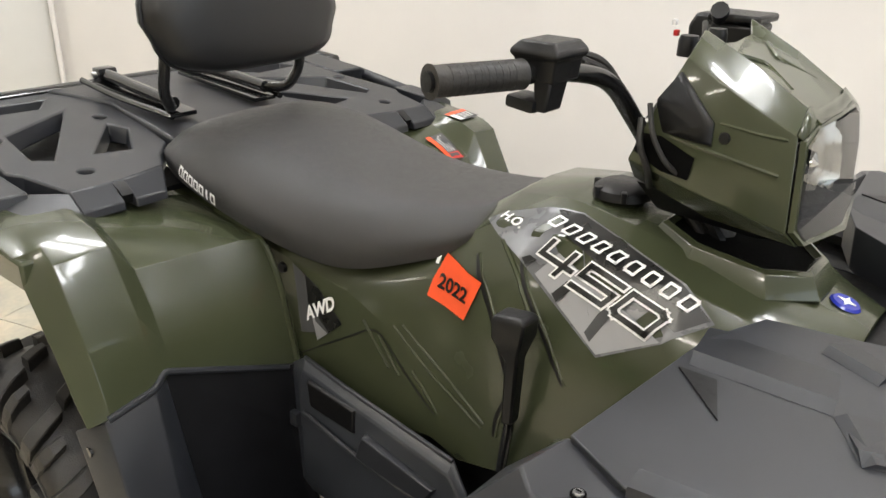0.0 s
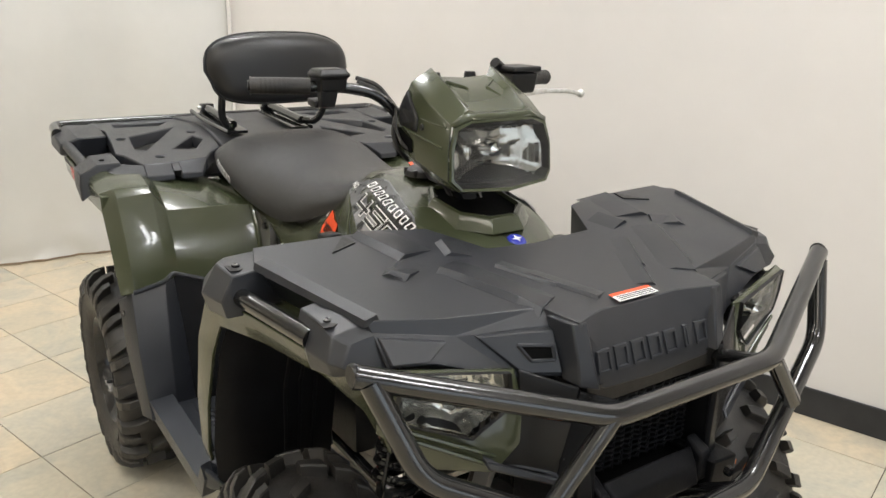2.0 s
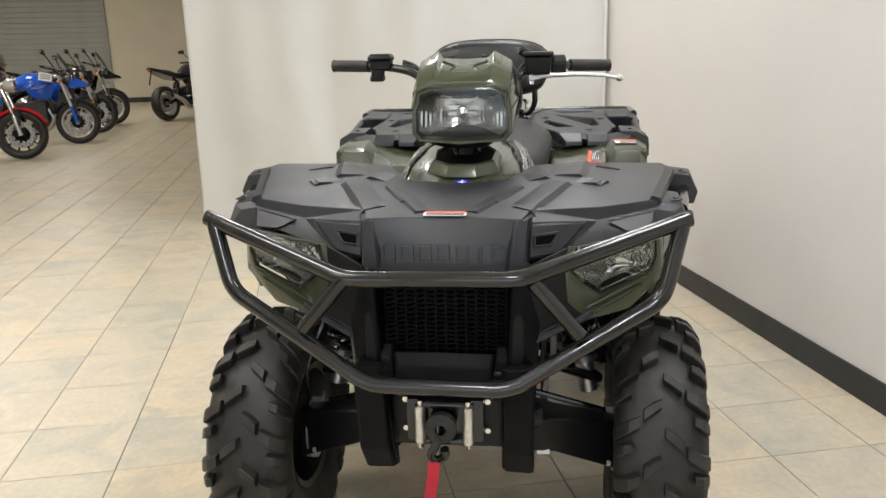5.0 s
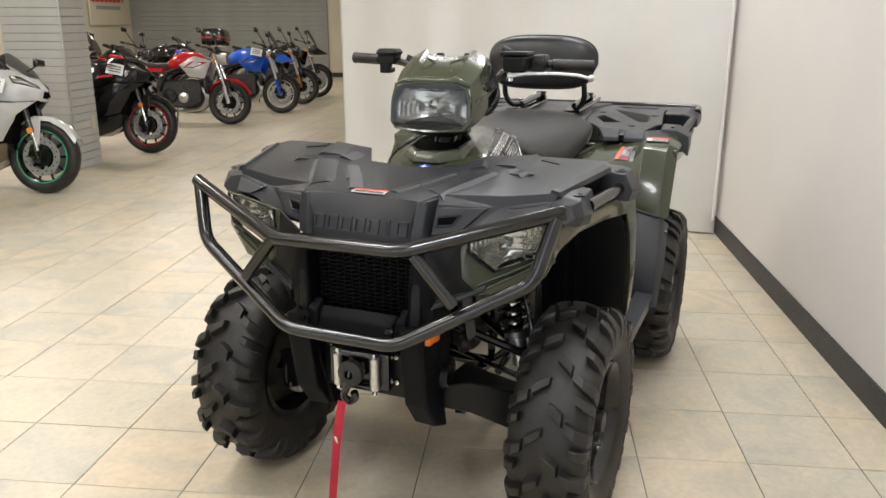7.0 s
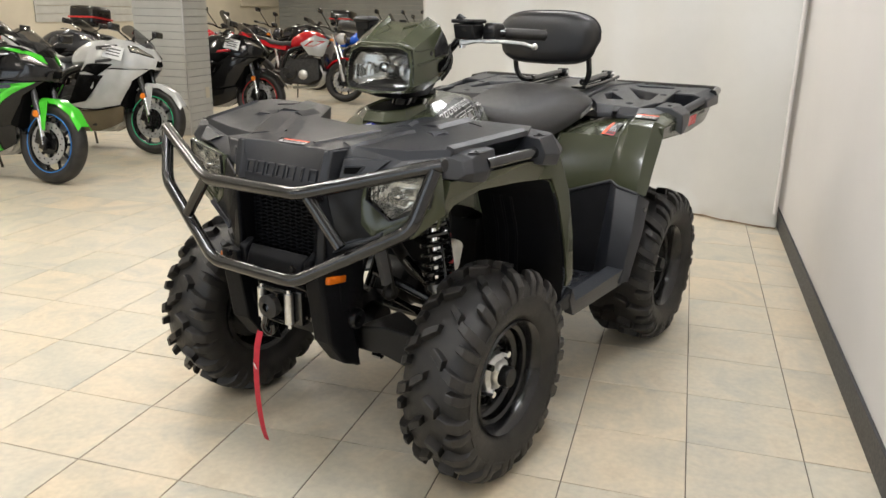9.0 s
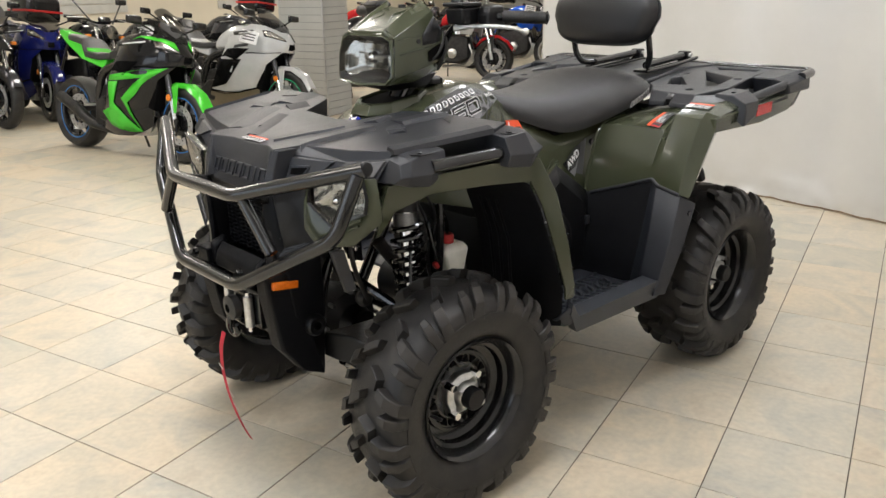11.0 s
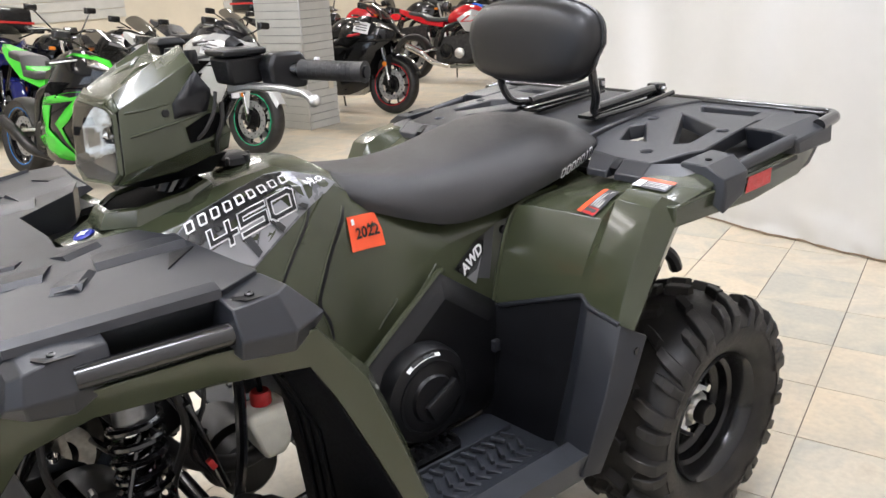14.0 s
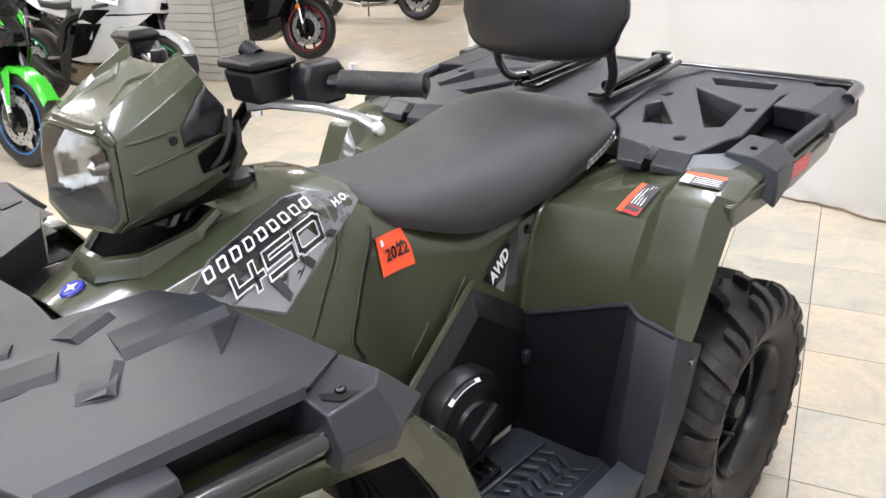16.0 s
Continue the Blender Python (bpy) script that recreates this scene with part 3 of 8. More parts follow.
def step(points, chamfer, back, high, s):
    """A pressed step in the cover: a sharp chamfer on the outer side, falling off slowly on the inner side."""
    rings = []
    fine = []
    for a, b in zip(points, points[1:]):
        n = max(1, int((Vector(b) - Vector(a)).length / 0.03))
        fine += [tuple(Vector(a).lerp(Vector(b), k / n)) for k in range(n)]
    fine.append(points[-1])
    for i, (x, y) in enumerate(fine):
        a, b = Vector(fine[max(i - 1, 0)]), Vector(fine[min(i + 1, len(fine) - 1)])
        d = (b - a).normalized()
        nx, ny = d.y, -d.x
        if ny > 0:
            nx, ny = -nx, -ny
        end = 1.0
        row = [(x, y, on_cover(x, y) - 0.004), (x, y, on_cover(x, y) + 0.0005), (x + nx * chamfer, y + ny * chamfer, on_cover(x + nx * chamfer, y + ny * chamfer) + high * end), (x + nx * (chamfer + back * 0.5), y + ny * (chamfer + back * 0.5), on_cover(x + nx * (chamfer + back * 0.5), y + ny * (chamfer + back * 0.5)) + high * 0.48 * end), (x + nx * (chamfer + back), y + ny * (chamfer + back), on_cover(x + nx * (chamfer + back), y + ny * (chamfer + back)) - 0.003)]
        rings.append(flip(row, s))
    return loft(rings)


STEPS = [([(0.505, 0.332), (0.636, 0.308)], 0.016, 0.080, 0.008), ([(0.674, 0.362), (0.712, 0.340)], 0.015, 0.050, 0.007), ([(0.636, 0.308), (0.674, 0.362)], 0.011, 0.050, 0.006), ([(0.874, 0.194), (0.800, 0.230), (0.705, 0.276)], 0.013, 0.075, 0.007),
         ([(0.719, 0.165), (0.815, 0.110)], 0.005, 0.045, 0.005), ([(0.765, 0.132), (0.876, 0.070)], 0.006, 0.045, 0.005), ([(0.655, 0.225), (0.596, 0.208)], 0.012, 0.055, 0.007)]
for pts, ch, bk, hgt in STEPS:
    for s in (1, -1):
        part("pressed_step", step(pts, ch, bk, hgt, s), PLASTIC, cover, "", 8)
for s in (1, -1):
    # dark triangle beside the first step, painting the shade on that facet
    tri = [(0.500, 0.345), (0.560, 0.395), (0.536, 0.338)]
    part("sunk_triangle", loft([flip([(x, y, on_cover(x, y) - 0.002) for x, y in tri], s), flip([(x, y, on_cover(x, y) + 0.0025) for x, y in tri], s)]), PLASTIC_DARK, cover, "", 0)
    part("edge_step", loft([flip(r, s) for r in ([(0.540, 0.500, 0.98), (0.540, 0.530, 0.98), (0.540, 0.527, 0.993), (0.540, 0.508, 0.999)], [(0.800, 0.434, 0.958), (0.800, 0.464, 0.958), (0.800, 0.461, 0.969), (0.800, 0.442, 0.975)])]), PLASTIC, cover, "", 20)
    # two proud plates on the slanting front face, a dark fold between them
    def proud(name, outline, low, high, mat, lab=""):
        a = flip([(on_face(y, z) - low, y, z) for y, z in outline], s)
        cy, cz = sum(p[0] for p in outline) / len(outline), sum(p[1] for p in outline) / len(outline)
        b = flip([(on_face(y, z) + high, cy + (y - cy) * 0.95, cz + (z - cz) * 0.93) for y, z in outline], s)
        return soft(part(name, loft([a, b]), mat, cover, lab, 20), 0.002)
    proud("front_plate", [(0.448, 0.944), (0.345, 0.926), (0.386, 0.908), (0.443, 0.908)], 0.004, 0.009, PLASTIC)
    plate = proud("slot_plate", [(0.302, 0.928), (0.182, 0.931), (0.179, 0.862), (0.244, 0.869)], 0.004, 0.010, PLASTIC)
    # air slot: raised rim round a flat black patch that paints its shade
    hole = [(0.190, 0.907), (0.242, 0.911), (0.226, 0.887), (0.190, 0.886)]
    PLATE = skin_of(plate)

    def on_plate(y, z):
        hit = PLATE.ray_cast(Vector((1.3, y * s, z)), Vector((-1, 0, 0)))[0]
        return hit.x if hit else on_face(y, z) + 0.010
    part("air_slot", loft([flip([(on_plate(y, z) - 0.004, y, z) for y, z in hole], s), flip([(on_plate(y, z) + 0.0012, y, z) for y, z in hole], s)]), VOID_SHADE, cover, "air slot with its shade as a flat black patch", 0)
    bm = bmesh.new()
    ring = flip([(on_plate(y, z), y, z) for y, z in hole], s)
    for a, b in zip(ring, ring[1:] + ring[:1]):
        tube([a, b], 0.0034, n=6, bm=bm)
    part("slot_rim", bm, PLASTIC, cover)
for s in (1, -1):
    soft(part("nose_column", loft([flip(r, s) for r in ([(0.895, 0.140, 0.945), (0.880, 0.188, 0.950), (0.930, 0.176, 0.949), (0.936, 0.150, 0.947)], [(0.930, 0.130, 0.895), (0.905, 0.180, 0.895), (0.946, 0.174, 0.895), (0.950, 0.146, 0.893)], [(0.940, 0.125, 0.846), (0.915, 0.176, 0.850), (0.952, 0.172, 0.850), (0.966, 0.140, 0.842)])]), PLASTIC, cover, "", 20), 0.003)
# pressed maker's mark: plain raised hollow blocks on the front face
for k in range(7):
    y0 = (k - 3) * 0.0385
    wd = 0.0155 if k != 5 else 0.006
    rings = []
    for inset, up in ((0.0, -0.003), (0.0012, 0.0040), (0.0050, 0.0040), (0.0062, -0.003)):
        a, b, c, d = y0 - wd + inset, y0 + wd - inset, 0.859 + inset, 0.896 - inset
        rings.append([(on_face(y, z) + up, y, z) for y, z in ((a, c), (b, c), (b, d), (a, d))] if b > a else [(on_face(y0, z) + up, y0, z) for z in (c, c, d, d)])
    part("pressed_mark", loft(rings, cap=False), PLASTIC, cover, "", 0)
part("neck_filler", box((0.590, 0, 0.895), (0.18, 0.38, 0.07), bevel=0.01), PLASTIC_DARK, ATV)
# hazard label by the front edge
lab = frame_on(Vector((0.889, 0, 0.951)), (0, 1, 0), (-1, 0, 0.11))
part("warning_label", prism([(-0.046, -0.013), (0.046, -0.013), (0.046, 0.004), (-0.046, 0.004)], 0.0015, m=lab), WHITE_STICKER, cover, "white and orange warning label", 0)
part("label_stripe", prism([(-0.046, 0.005), (0.046, 0.005), (0.046, 0.013), (-0.046, 0.013)], 0.0015, m=lab), ORANGE, cover, "", 0)
bm = bmesh.new()
for k in range(3):
    box((0, -0.010 + k * 0.005, 0.0018), (0.082, 0.002, 0.0008), bm=bm)
bm.transform(lab)
part("label_bars", bm, GREY_STICKER, cover, "", 0)


def side_rail(s):
    """Brackets with a steel rail along the cover's edge."""
    def q(p):
        return flip(p, s)
    br = part("rail_bracket", loft([q([(0.408, 0.500, 0.925), (0.408, 0.556, 0.915), (0.412, 0.575, 0.935), (0.455, 0.550, 0.982), (0.470, 0.500, 0.990)]), q([(0.470, 0.480, 0.905), (0.470, 0.586, 0.895), (0.470, 0.598, 0.930), (0.480, 0.574, 0.982), (0.482, 0.500, 0.990)]),
                        q([(0.545, 0.480, 0.905), (0.545, 0.580, 0.905), (0.545, 0.588, 0.935), (0.545, 0.568, 0.976), (0.545, 0.500, 0.984)])]), PLASTIC, ATV, "", 20)
    soft(br, 0.0025)
    bf = part("rail_bracket", loft([q([(0.690, 0.440, 0.895), (0.690, 0.512, 0.905), (0.690, 0.522, 0.925), (0.690, 0.514, 0.962), (0.690, 0.435, 0.976)]), q([(0.745, 0.440, 0.880), (0.745, 0.524, 0.885), (0.745, 0.530, 0.915), (0.745, 0.512, 0.961), (0.745, 0.435, 0.972)]),
                        q([(0.790, 0.435, 0.885), (0.795, 0.512, 0.890), (0.797, 0.522, 0.915), (0.790, 0.509, 0.950), (0.792, 0.435, 0.964)]), q([(0.830, 0.435, 0.895), (0.822, 0.488, 0.897), (0.818, 0.508, 0.912), (0.806, 0.490, 0.940), (0.806, 0.440, 0.948)])]), PLASTIC, ATV, "", 20)
    soft(bf, 0.0025)
    part("side_rail", tube(q([(0.520, 0.556, 0.938), (0.735, 0.516, 0.928)]), 0.0165, n=14), STEEL_BLACK, ATV, "satin black steel rail")
    for b, p in ((br, (0.510, 0.549, 0.983)), (bf, (0.752, 0.498, 0.961))):
        p = q([p])[0]
        part("screw", lathe([(0.0, 0.0025), (0.0035, 0.0025), (0.0048, 0.0012), (0.005, -0.002)], 12, "z", p), DARK_METAL, b)
        part("screw_recess", disc(0.005, 0.0068, -0.003, 0.0032, 16, "z", p), VOID_SHADE, b)
        part("screw_slot", box((p[0], p[1], p[2] + 0.003), (0.005, 0.0014, 0.0008)), VOID_SHADE, b)
        part("screw_plate", prism([(-0.022, -0.016), (0.020, -0.016), (0.024, -0.004), (0.012, 0.016), (-0.022, 0.018)], 0.002, m=Matrix.Translation((p[0], p[1], p[2] - 0.0036))), PLASTIC_DARK, b, "", 0)
    part("lamp_shelf", loft([q([(0.79, 0.36, 0.875), (0.79, 0.462, 0.890), (0.79, 0.462, 0.875), (0.79, 0.36, 0.862)]), q([(0.45, 0.36, 0.92), (0.45, 0.53, 0.915), (0.45, 0.53, 0.900), (0.45, 0.36, 0.905)])]), PLASTIC_DARK, ATV)


both(side_rail)


# --- front fenders and nose ---
def front_fender(s):
    lower = [(0.842, 0.440, 0.765), (0.803, 0.462, 0.825), (0.720, 0.490, 0.857), (0.560, 0.520, 0.855), (0.436, 0.556, 0.849), (0.398, 0.562, 0.780), (0.334, 0.560, 0.640), (0.272, 0.548, 0.505), (0.262, 0.540, 0.470)]
    upper = [(0.850, 0.462, 0.820), (0.822, 0.468, 0.888), (0.740, 0.515, 0.905), (0.570, 0.548, 0.912), (0.428, 0.574, 0.910), (0.352, 0.572, 0.800), (0.290, 0.566, 0.645), (0.232, 0.548, 0.505), (0.226, 0.540, 0.465)]
    inner = [(0.815, 0.400, 0.860), (0.780, 0.380, 0.905), (0.700, 0.380, 0.915), (0.560, 0.400, 0.920), (0.412, 0.410, 0.905), (0.330, 0.540, 0.800), (0.272, 0.540, 0.645), (0.222, 0.530, 0.505), (0.216, 0.525, 0.465)]
    bm = loft([flip(r, s) for r in (lower, upper, inner)], closed=False)
    ob = part("front_fender", bm, GREEN, ATV, "olive green painted plastic front fender", 26)
    soft(ob, 0.006, 0.008, 0)
    # black liner behind the wheel, the arch's shade put into its colour
    a = [(0.425, 0.545, 0.835), (0.392, 0.552, 0.770), (0.328, 0.548, 0.630), (0.268, 0.538, 0.500), (0.262, 0.530, 0.385)]
    b = [(0.440, 0.430, 0.870), (0.410, 0.430, 0.770), (0.352, 0.425, 0.640), (0.338, 0.420, 0.520), (0.322, 0.420, 0.375)]
    c = [(0.430, 0.300, 0.870), (0.400, 0.290, 0.770), (0.362, 0.290, 0.680), (0.350, 0.300, 0.560), (0.340, 0.310, 0.395)]
    ob = part("wheel_liner", loft([flip(r, s) for r in (a, b, c)], closed=False), SHADED_PLASTIC, ATV, "black plastic inner wheel liner", 20)
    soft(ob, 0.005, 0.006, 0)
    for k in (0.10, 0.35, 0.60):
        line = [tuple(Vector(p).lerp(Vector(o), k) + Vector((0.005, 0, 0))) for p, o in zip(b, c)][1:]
        part("liner_rib", tube(flip(line, s), 0.0045, n=8), SHADED_PLASTIC, ob)
    # top of the wheel well, a dark sheet standing for the shade in there
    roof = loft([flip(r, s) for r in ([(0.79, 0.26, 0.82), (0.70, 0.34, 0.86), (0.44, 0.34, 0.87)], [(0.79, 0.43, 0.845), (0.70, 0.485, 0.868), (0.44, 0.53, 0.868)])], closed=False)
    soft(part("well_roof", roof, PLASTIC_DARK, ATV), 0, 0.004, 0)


both(front_fender)


def headlight(s):
    q = lambda p: flip(p, s)
    rim = [(0.906, 0.276, 0.886), (0.874, 0.445, 0.912), (0.868, 0.450, 0.864), (0.867, 0.440, 0.826), (0.890, 0.332, 0.780), (0.910, 0.270, 0.832)]
    cen = Vector((0.893, 0.349, 0.852))
    hl = part("headlight", loft([q(rim), q([tuple(cen + (Vector(p) - cen) * 0.985 + Vector((0.008, 0, 0))) for p in rim]), q([tuple(cen + (Vector(p) - cen) * 0.95 + Vector((0.002, 0, 0))) for p in rim])], cap=False), PLASTIC_DARK, ATV, "clear headlight unit in a dark bezel", 20)
    bowl = [q([tuple(cen + (Vector(p) - cen) * 0.95 + Vector((-0.010, 0, 0))) for p in rim]), q([tuple(cen + (Vector(p) - cen) * 0.70 + Vector((-0.058, 0, 0))) for p in rim]), q([tuple(cen + (Vector(p) - cen) * 0.30 + Vector((-0.070, 0, 0))) for p in rim])]
    bm = loft(bowl, cap=False)
    bm.faces.new([v for v in bm.verts][-6:])
    part("bowl", bm, PLASTIC_DARK, hl, "dark lamp bowl", 12)
    part("reflector", fluted_bowl(q([tuple(cen + (Vector(p) - cen) * 0.96) for p in rim]), 0.042, 0.0085), SATIN_REFLECTOR, hl, "bright fluted reflector", 40)
    part("bulb", lathe([(0.0, 0.018), (0.010, 0.012), (0.012, -0.01), (0.012, -0.03)], 16, "x", (0.880, 0.352 * s, 0.848)), CHROME, hl)
    lens = part("lens", mesh_of(q([tuple(cen + (Vector(p) - cen) * 0.965 + Vector((0.006, 0, 0))) for p in rim]), [list(range(6))]), LENS, hl, "clear lens", 0)
    lens.visible_shadow = False
    # green nose panel round and below the lamp
    o = [(0.900, 0.262, 0.885), (0.852, 0.462, 0.912), (0.845, 0.470, 0.810), (0.878, 0.395, 0.742), (0.918, 0.305, 0.728), (0.925, 0.262, 0.768), (0.918, 0.256, 0.832)]
    i2 = [(0.906, 0.276, 0.886), (0.874, 0.445, 0.912), (0.868, 0.450, 0.864), (0.867, 0.440, 0.826), (0.890, 0.332, 0.780), (0.902, 0.296, 0.806), (0.910, 0.270, 0.832)]
    ob = part("nose_panel", loft([q(o), q(i2)], cap=False), GREEN, ATV, "olive green nose panel under the headlight", 20)
    soft(ob, 0.003, 0.005, -1)
    soft(part("nose_side", mesh_of(q([(0.950, 0.170, 0.850), (0.905, 0.258, 0.884), (0.912, 0.258, 0.832), (0.920, 0.262, 0.768), (0.914, 0.305, 0.728), (0.945, 0.205, 0.700), (0.955, 0.195, 0.735)]), [[0, 1, 2, 3, 6], [3, 4, 5, 6]]), PLASTIC_DARK, ATV, "black nose panel beside the grille", 20), 0.003, 0.006, 0)
    bm = bmesh.new()
    for dz, y0, y1 in ((0.0, 0.300, 0.430), (-0.018, 0.300, 0.420)):
        tube(q([(0.912, y0, 0.752 + dz), (0.878, y1, 0.815 + dz)]), 0.0035, n=6, bm=bm)
    part("crease", bm, GREEN, ob)
    va, vb, vc, vd = (0.886, 0.318, 0.760), (0.900, 0.226, 0.764), (0.962, 0.200, 0.690), (0.925, 0.318, 0.742)
    mid = tuple((Vector(va) + Vector(vb) + Vector(vc) + Vector(vd)) / 4 + Vector((-0.012, 0, -0.006)))
    v = part("vent", mesh_of(q([va, vb, vc, vd, mid]), [[0, 1, 4], [1, 2, 4], [2, 3, 4], [3, 0, 4]]), PLASTIC, ATV, "black sculpted vent under the headlight", 10)
    soft(v, 0, 0.006, 0)
    for k in (0.25, 0.5):
        part("vent_fin", tube(q([tuple(Vector(vd).lerp(Vector(va), k)), tuple(Vector(vc).lerp(Vector(vb), k * 0.5))]), 0.0035, n=6), PLASTIC, v)
    part("vent_edge", tube(q([va, vb, vc]), 0.0035, n=6), PLASTIC, v)


both(headlight)

# --- grille, winch bay and skid plate ---
bay = part("grille_surround", mirrored(mesh_of([(0.955, 0.172, 0.845), (0.955, 0.205, 0.735), (0.930, 0.195, 0.520), (0.846, 0.182, 0.316), (0.905, 0.125, 0.352), (0.955, 0.128, 0.500), (0.975, 0.140, 0.640), (0.972, 0.148, 0.800), (0.965, 0.150, 0.835),
                                                (0.835, 0.170, 0.330), (0.840, 0.200, 0.560), (0.850, 0.205, 0.760)],
                                               [[0, 1, 7, 8], [1, 2, 5, 6, 7], [2, 3, 4, 5], [2, 10, 9, 3], [1, 11, 10, 2]])), SHADED_PLASTIC, ATV, "black plastic grille surround and skid legs", 20)
soft(bay, 0.006, 0.012, -1)
# black sheet and floor added behind the mesh to stand for shade
part("radiator_bay", mirrored(mesh_of([(0.875, 0, 0.83), (0.875, 0.16, 0.83), (0.875, 0.16, 0.62), (0.875, 0, 0.62)], [[0, 1, 2, 3]])), VOID_SHADE, ATV, "", 0)
part("bay_floor", box((0.925, 0, 0.618), (0.11, 0.30, 0.012)), VOID_SHADE, ATV, "", 0)
part("grille_header", loft([[(0.955, -0.160, 0.846), (0.955, 0.160, 0.846), (0.90, 0.18, 0.852), (0.90, -0.18, 0.852)], [(0.950, -0.150, 0.808), (0.950, 0.150, 0.808), (0.90, 0.18, 0.790), (0.90, -0.18, 0.790)]]), PLASTIC_DARK, ATV)
for s in (1, -1):
    soft(part("bay_cheek", loft([flip(r, s) for r in ([(0.962, 0.150, 0.815), (0.880, 0.146, 0.815), (0.880, 0.158, 0.815), (0.958, 0.172, 0.815)], [(0.975, 0.142, 0.640), (0.885, 0.140, 0.640), (0.885, 0.155, 0.640), (0.968, 0.170, 0.640)])]), PLASTIC_DARK, ATV), 0.004)
g = new("grille")
g.parent = ATV
tagged(g, "black wire mesh grille")
for k in range(15):
    z = 0.655 + k * 0.0105
    pts = [(0.918 + 0.004 * (j % 2), -0.138 + 0.0115 * j, z + 0.0022 * math.sin(j * 1.9 + k)) for j in range(25)]
    part("wire", tube(pts, 0.0024, n=5), SHADED_PLASTIC, g)
for k in range(13):
    y = -0.132 + k * 0.022
    part("wire", tube([(0.917, y, 0.645), (0.917, y, 0.810)], 0.0022, n=5), SHADED_PLASTIC, g)
bm = loft([[(0.985, -0.10, 0.640), (0.985, 0.10, 0.640), (0.960, 0.11, 0.665), (0.960, -0.11, 0.665)], [(0.992, -0.105, 0.600), (0.992, 0.105, 0.600), (0.93, 0.12, 0.600), (0.93, -0.12, 0.600)]])
# ledge, stops and skid legs carry the front's shade in their material
soft(part("lower_ledge", bm, SHADED_PLASTIC, ATV), 0.006)
for s in (1, -1):
    soft(part("ledge_stop", loft([flip(r, s) for r in ([(0.985, 0.105, 0.600), (0.985, 0.140, 0.600), (0.945, 0.140, 0.600), (0.945, 0.105, 0.600)], [(0.985, 0.112, 0.650), (0.985, 0.136, 0.660), (0.945, 0.136, 0.675), (0.945, 0.112, 0.675)])]), SHADED_PLASTIC, ATV), 0.005)
    leg = [(1.004, 0.642), (1.000, 0.585), (0.974, 0.430), (0.915, 0.352), (0.846, 0.322), (0.892, 0.512), (0.862, 0.640)]
    sl = part("skid_leg", loft([flip([(x - 0.004, 0.128, z) for x, z in leg], s), flip([(x, 0.185, z) for x, z in leg], s), flip([(0.92 + (x - 0.92) * 0.94, 0.194, 0.50 + (z - 0.50) * 0.97) for x, z in leg], s)]), SHADED_PLASTIC, ATV, "black skid leg beside the winch", 20)
    soft(sl, 0.004)
    part("marker_light", box((0.955, 0.199 * s, 0.6125), (0.074, 0.014, 0.020), pose(0, 0, 0, 0, -9, 3 * s), bevel=0.004), AMBER, ATV, "orange side marker")
winch = new("winch")
winch.parent = ATV
tagged(winch, "black winch with roller fairlead")
part("mount_plate", box((0.925, 0, 0.505), (0.014, 0.25, 0.16), bevel=0.004), PLASTIC_DARK, winch)
part("drum", tube([(0.87, -0.09, 0.50), (0.87, 0.09, 0.50)], 0.045, n=20), PLASTIC_DARK, winch)
part("fairlead", box((0.955, 0, 0.505), (0.03, 0.17, 0.10), bevel=0.006), STEEL_BLACK, winch)
for y in (-0.052, 0.052):
    part("roller", tube([(0.985, y, 0.462), (0.985, y, 0.548)], 0.0125, n=16), ALU, winch, "bright steel roller")
    part("roller_bolt", tube([(0.985, y, 0.448), (0.985, y, 0.560)], 0.006, n=8), CHROME, winch)
for z in (0.462, 0.548):
    part("roller", tube([(0.978, -0.045, z), (0.978, 0.045, z)], 0.010, n=14), STEEL_BLACK, winch)
for y in (-0.092, 0.092):
    for z in (0.47, 0.54):
        part("bolt", lathe([(0, 0.008), (0.007, 0.008), (0.007, 0)], 6, "x", (0.935, y, z)), CHROME, winch)
part("hook", tube([(0.995, -0.012, 0.515), (1.010, -0.014, 0.470), (1.005, -0.030, 0.440), (0.998, -0.016, 0.420), (0.998, 0.004, 0.436), (1.003, 0.002, 0.455)], 0.010, 0.02, 10), STEEL_BLACK, winch, "black forged hook")
part("hook_stop", lathe([(0.014, 0), (0.032, 0.006), (0.034, 0.028), (0.012, 0.034)], 20, "x", (0.985, -0.004, 0.507)), RUBBER, winch)
strap = [(1.030, -0.018, 0.437), (1.042, -0.020, 0.400), (1.040, -0.032, 0.330), (1.020, -0.055, 0.230), (0.985, -0.085, 0.130), (0.955, -0.108, 0.060), (0.935, -0.118, 0.018)]
bm = bmesh.new()
loft([[(x - 0.0015, y - w, z), (x + 0.0015, y - w * 0.4, z), (x + 0.0015, y + w, z), (x - 0.0015, y + w * 0.4, z)] for (x, y, z), w in zip(rounded(strap, 0.05, 3), [0.013] * 40)], bm=bm)
st = part("pull_strap", bm, RED_CLOTH, ATV, "red webbing pull strap hanging from the hook")
for k in range(5):
    p = Vector(strap[2]).lerp(Vector(strap[5]), k / 5)
    part("strap_print", box(tuple(p + Vector((0.0022, 0, 0))), (0.0008, 0.006, 0.030), pose(0, 0, 0, 0, 22, 0)), WHITE_STICKER, st, "", 0)

# --- bull bar ---
bar = new("bull_bar")
bar.parent = ATV
tagged(bar, "glossy black tubular steel bull bar")
TB = 0.0175
top = [(0.912, 0.504, 0.949), (1.054, 0.164, 0.857), (1.040, -0.190, 0.848), (0.897, -0.530, 0.940)]
part("top_tube", tube(top, TB, 0.03, 14), STEEL_BLACK, bar)
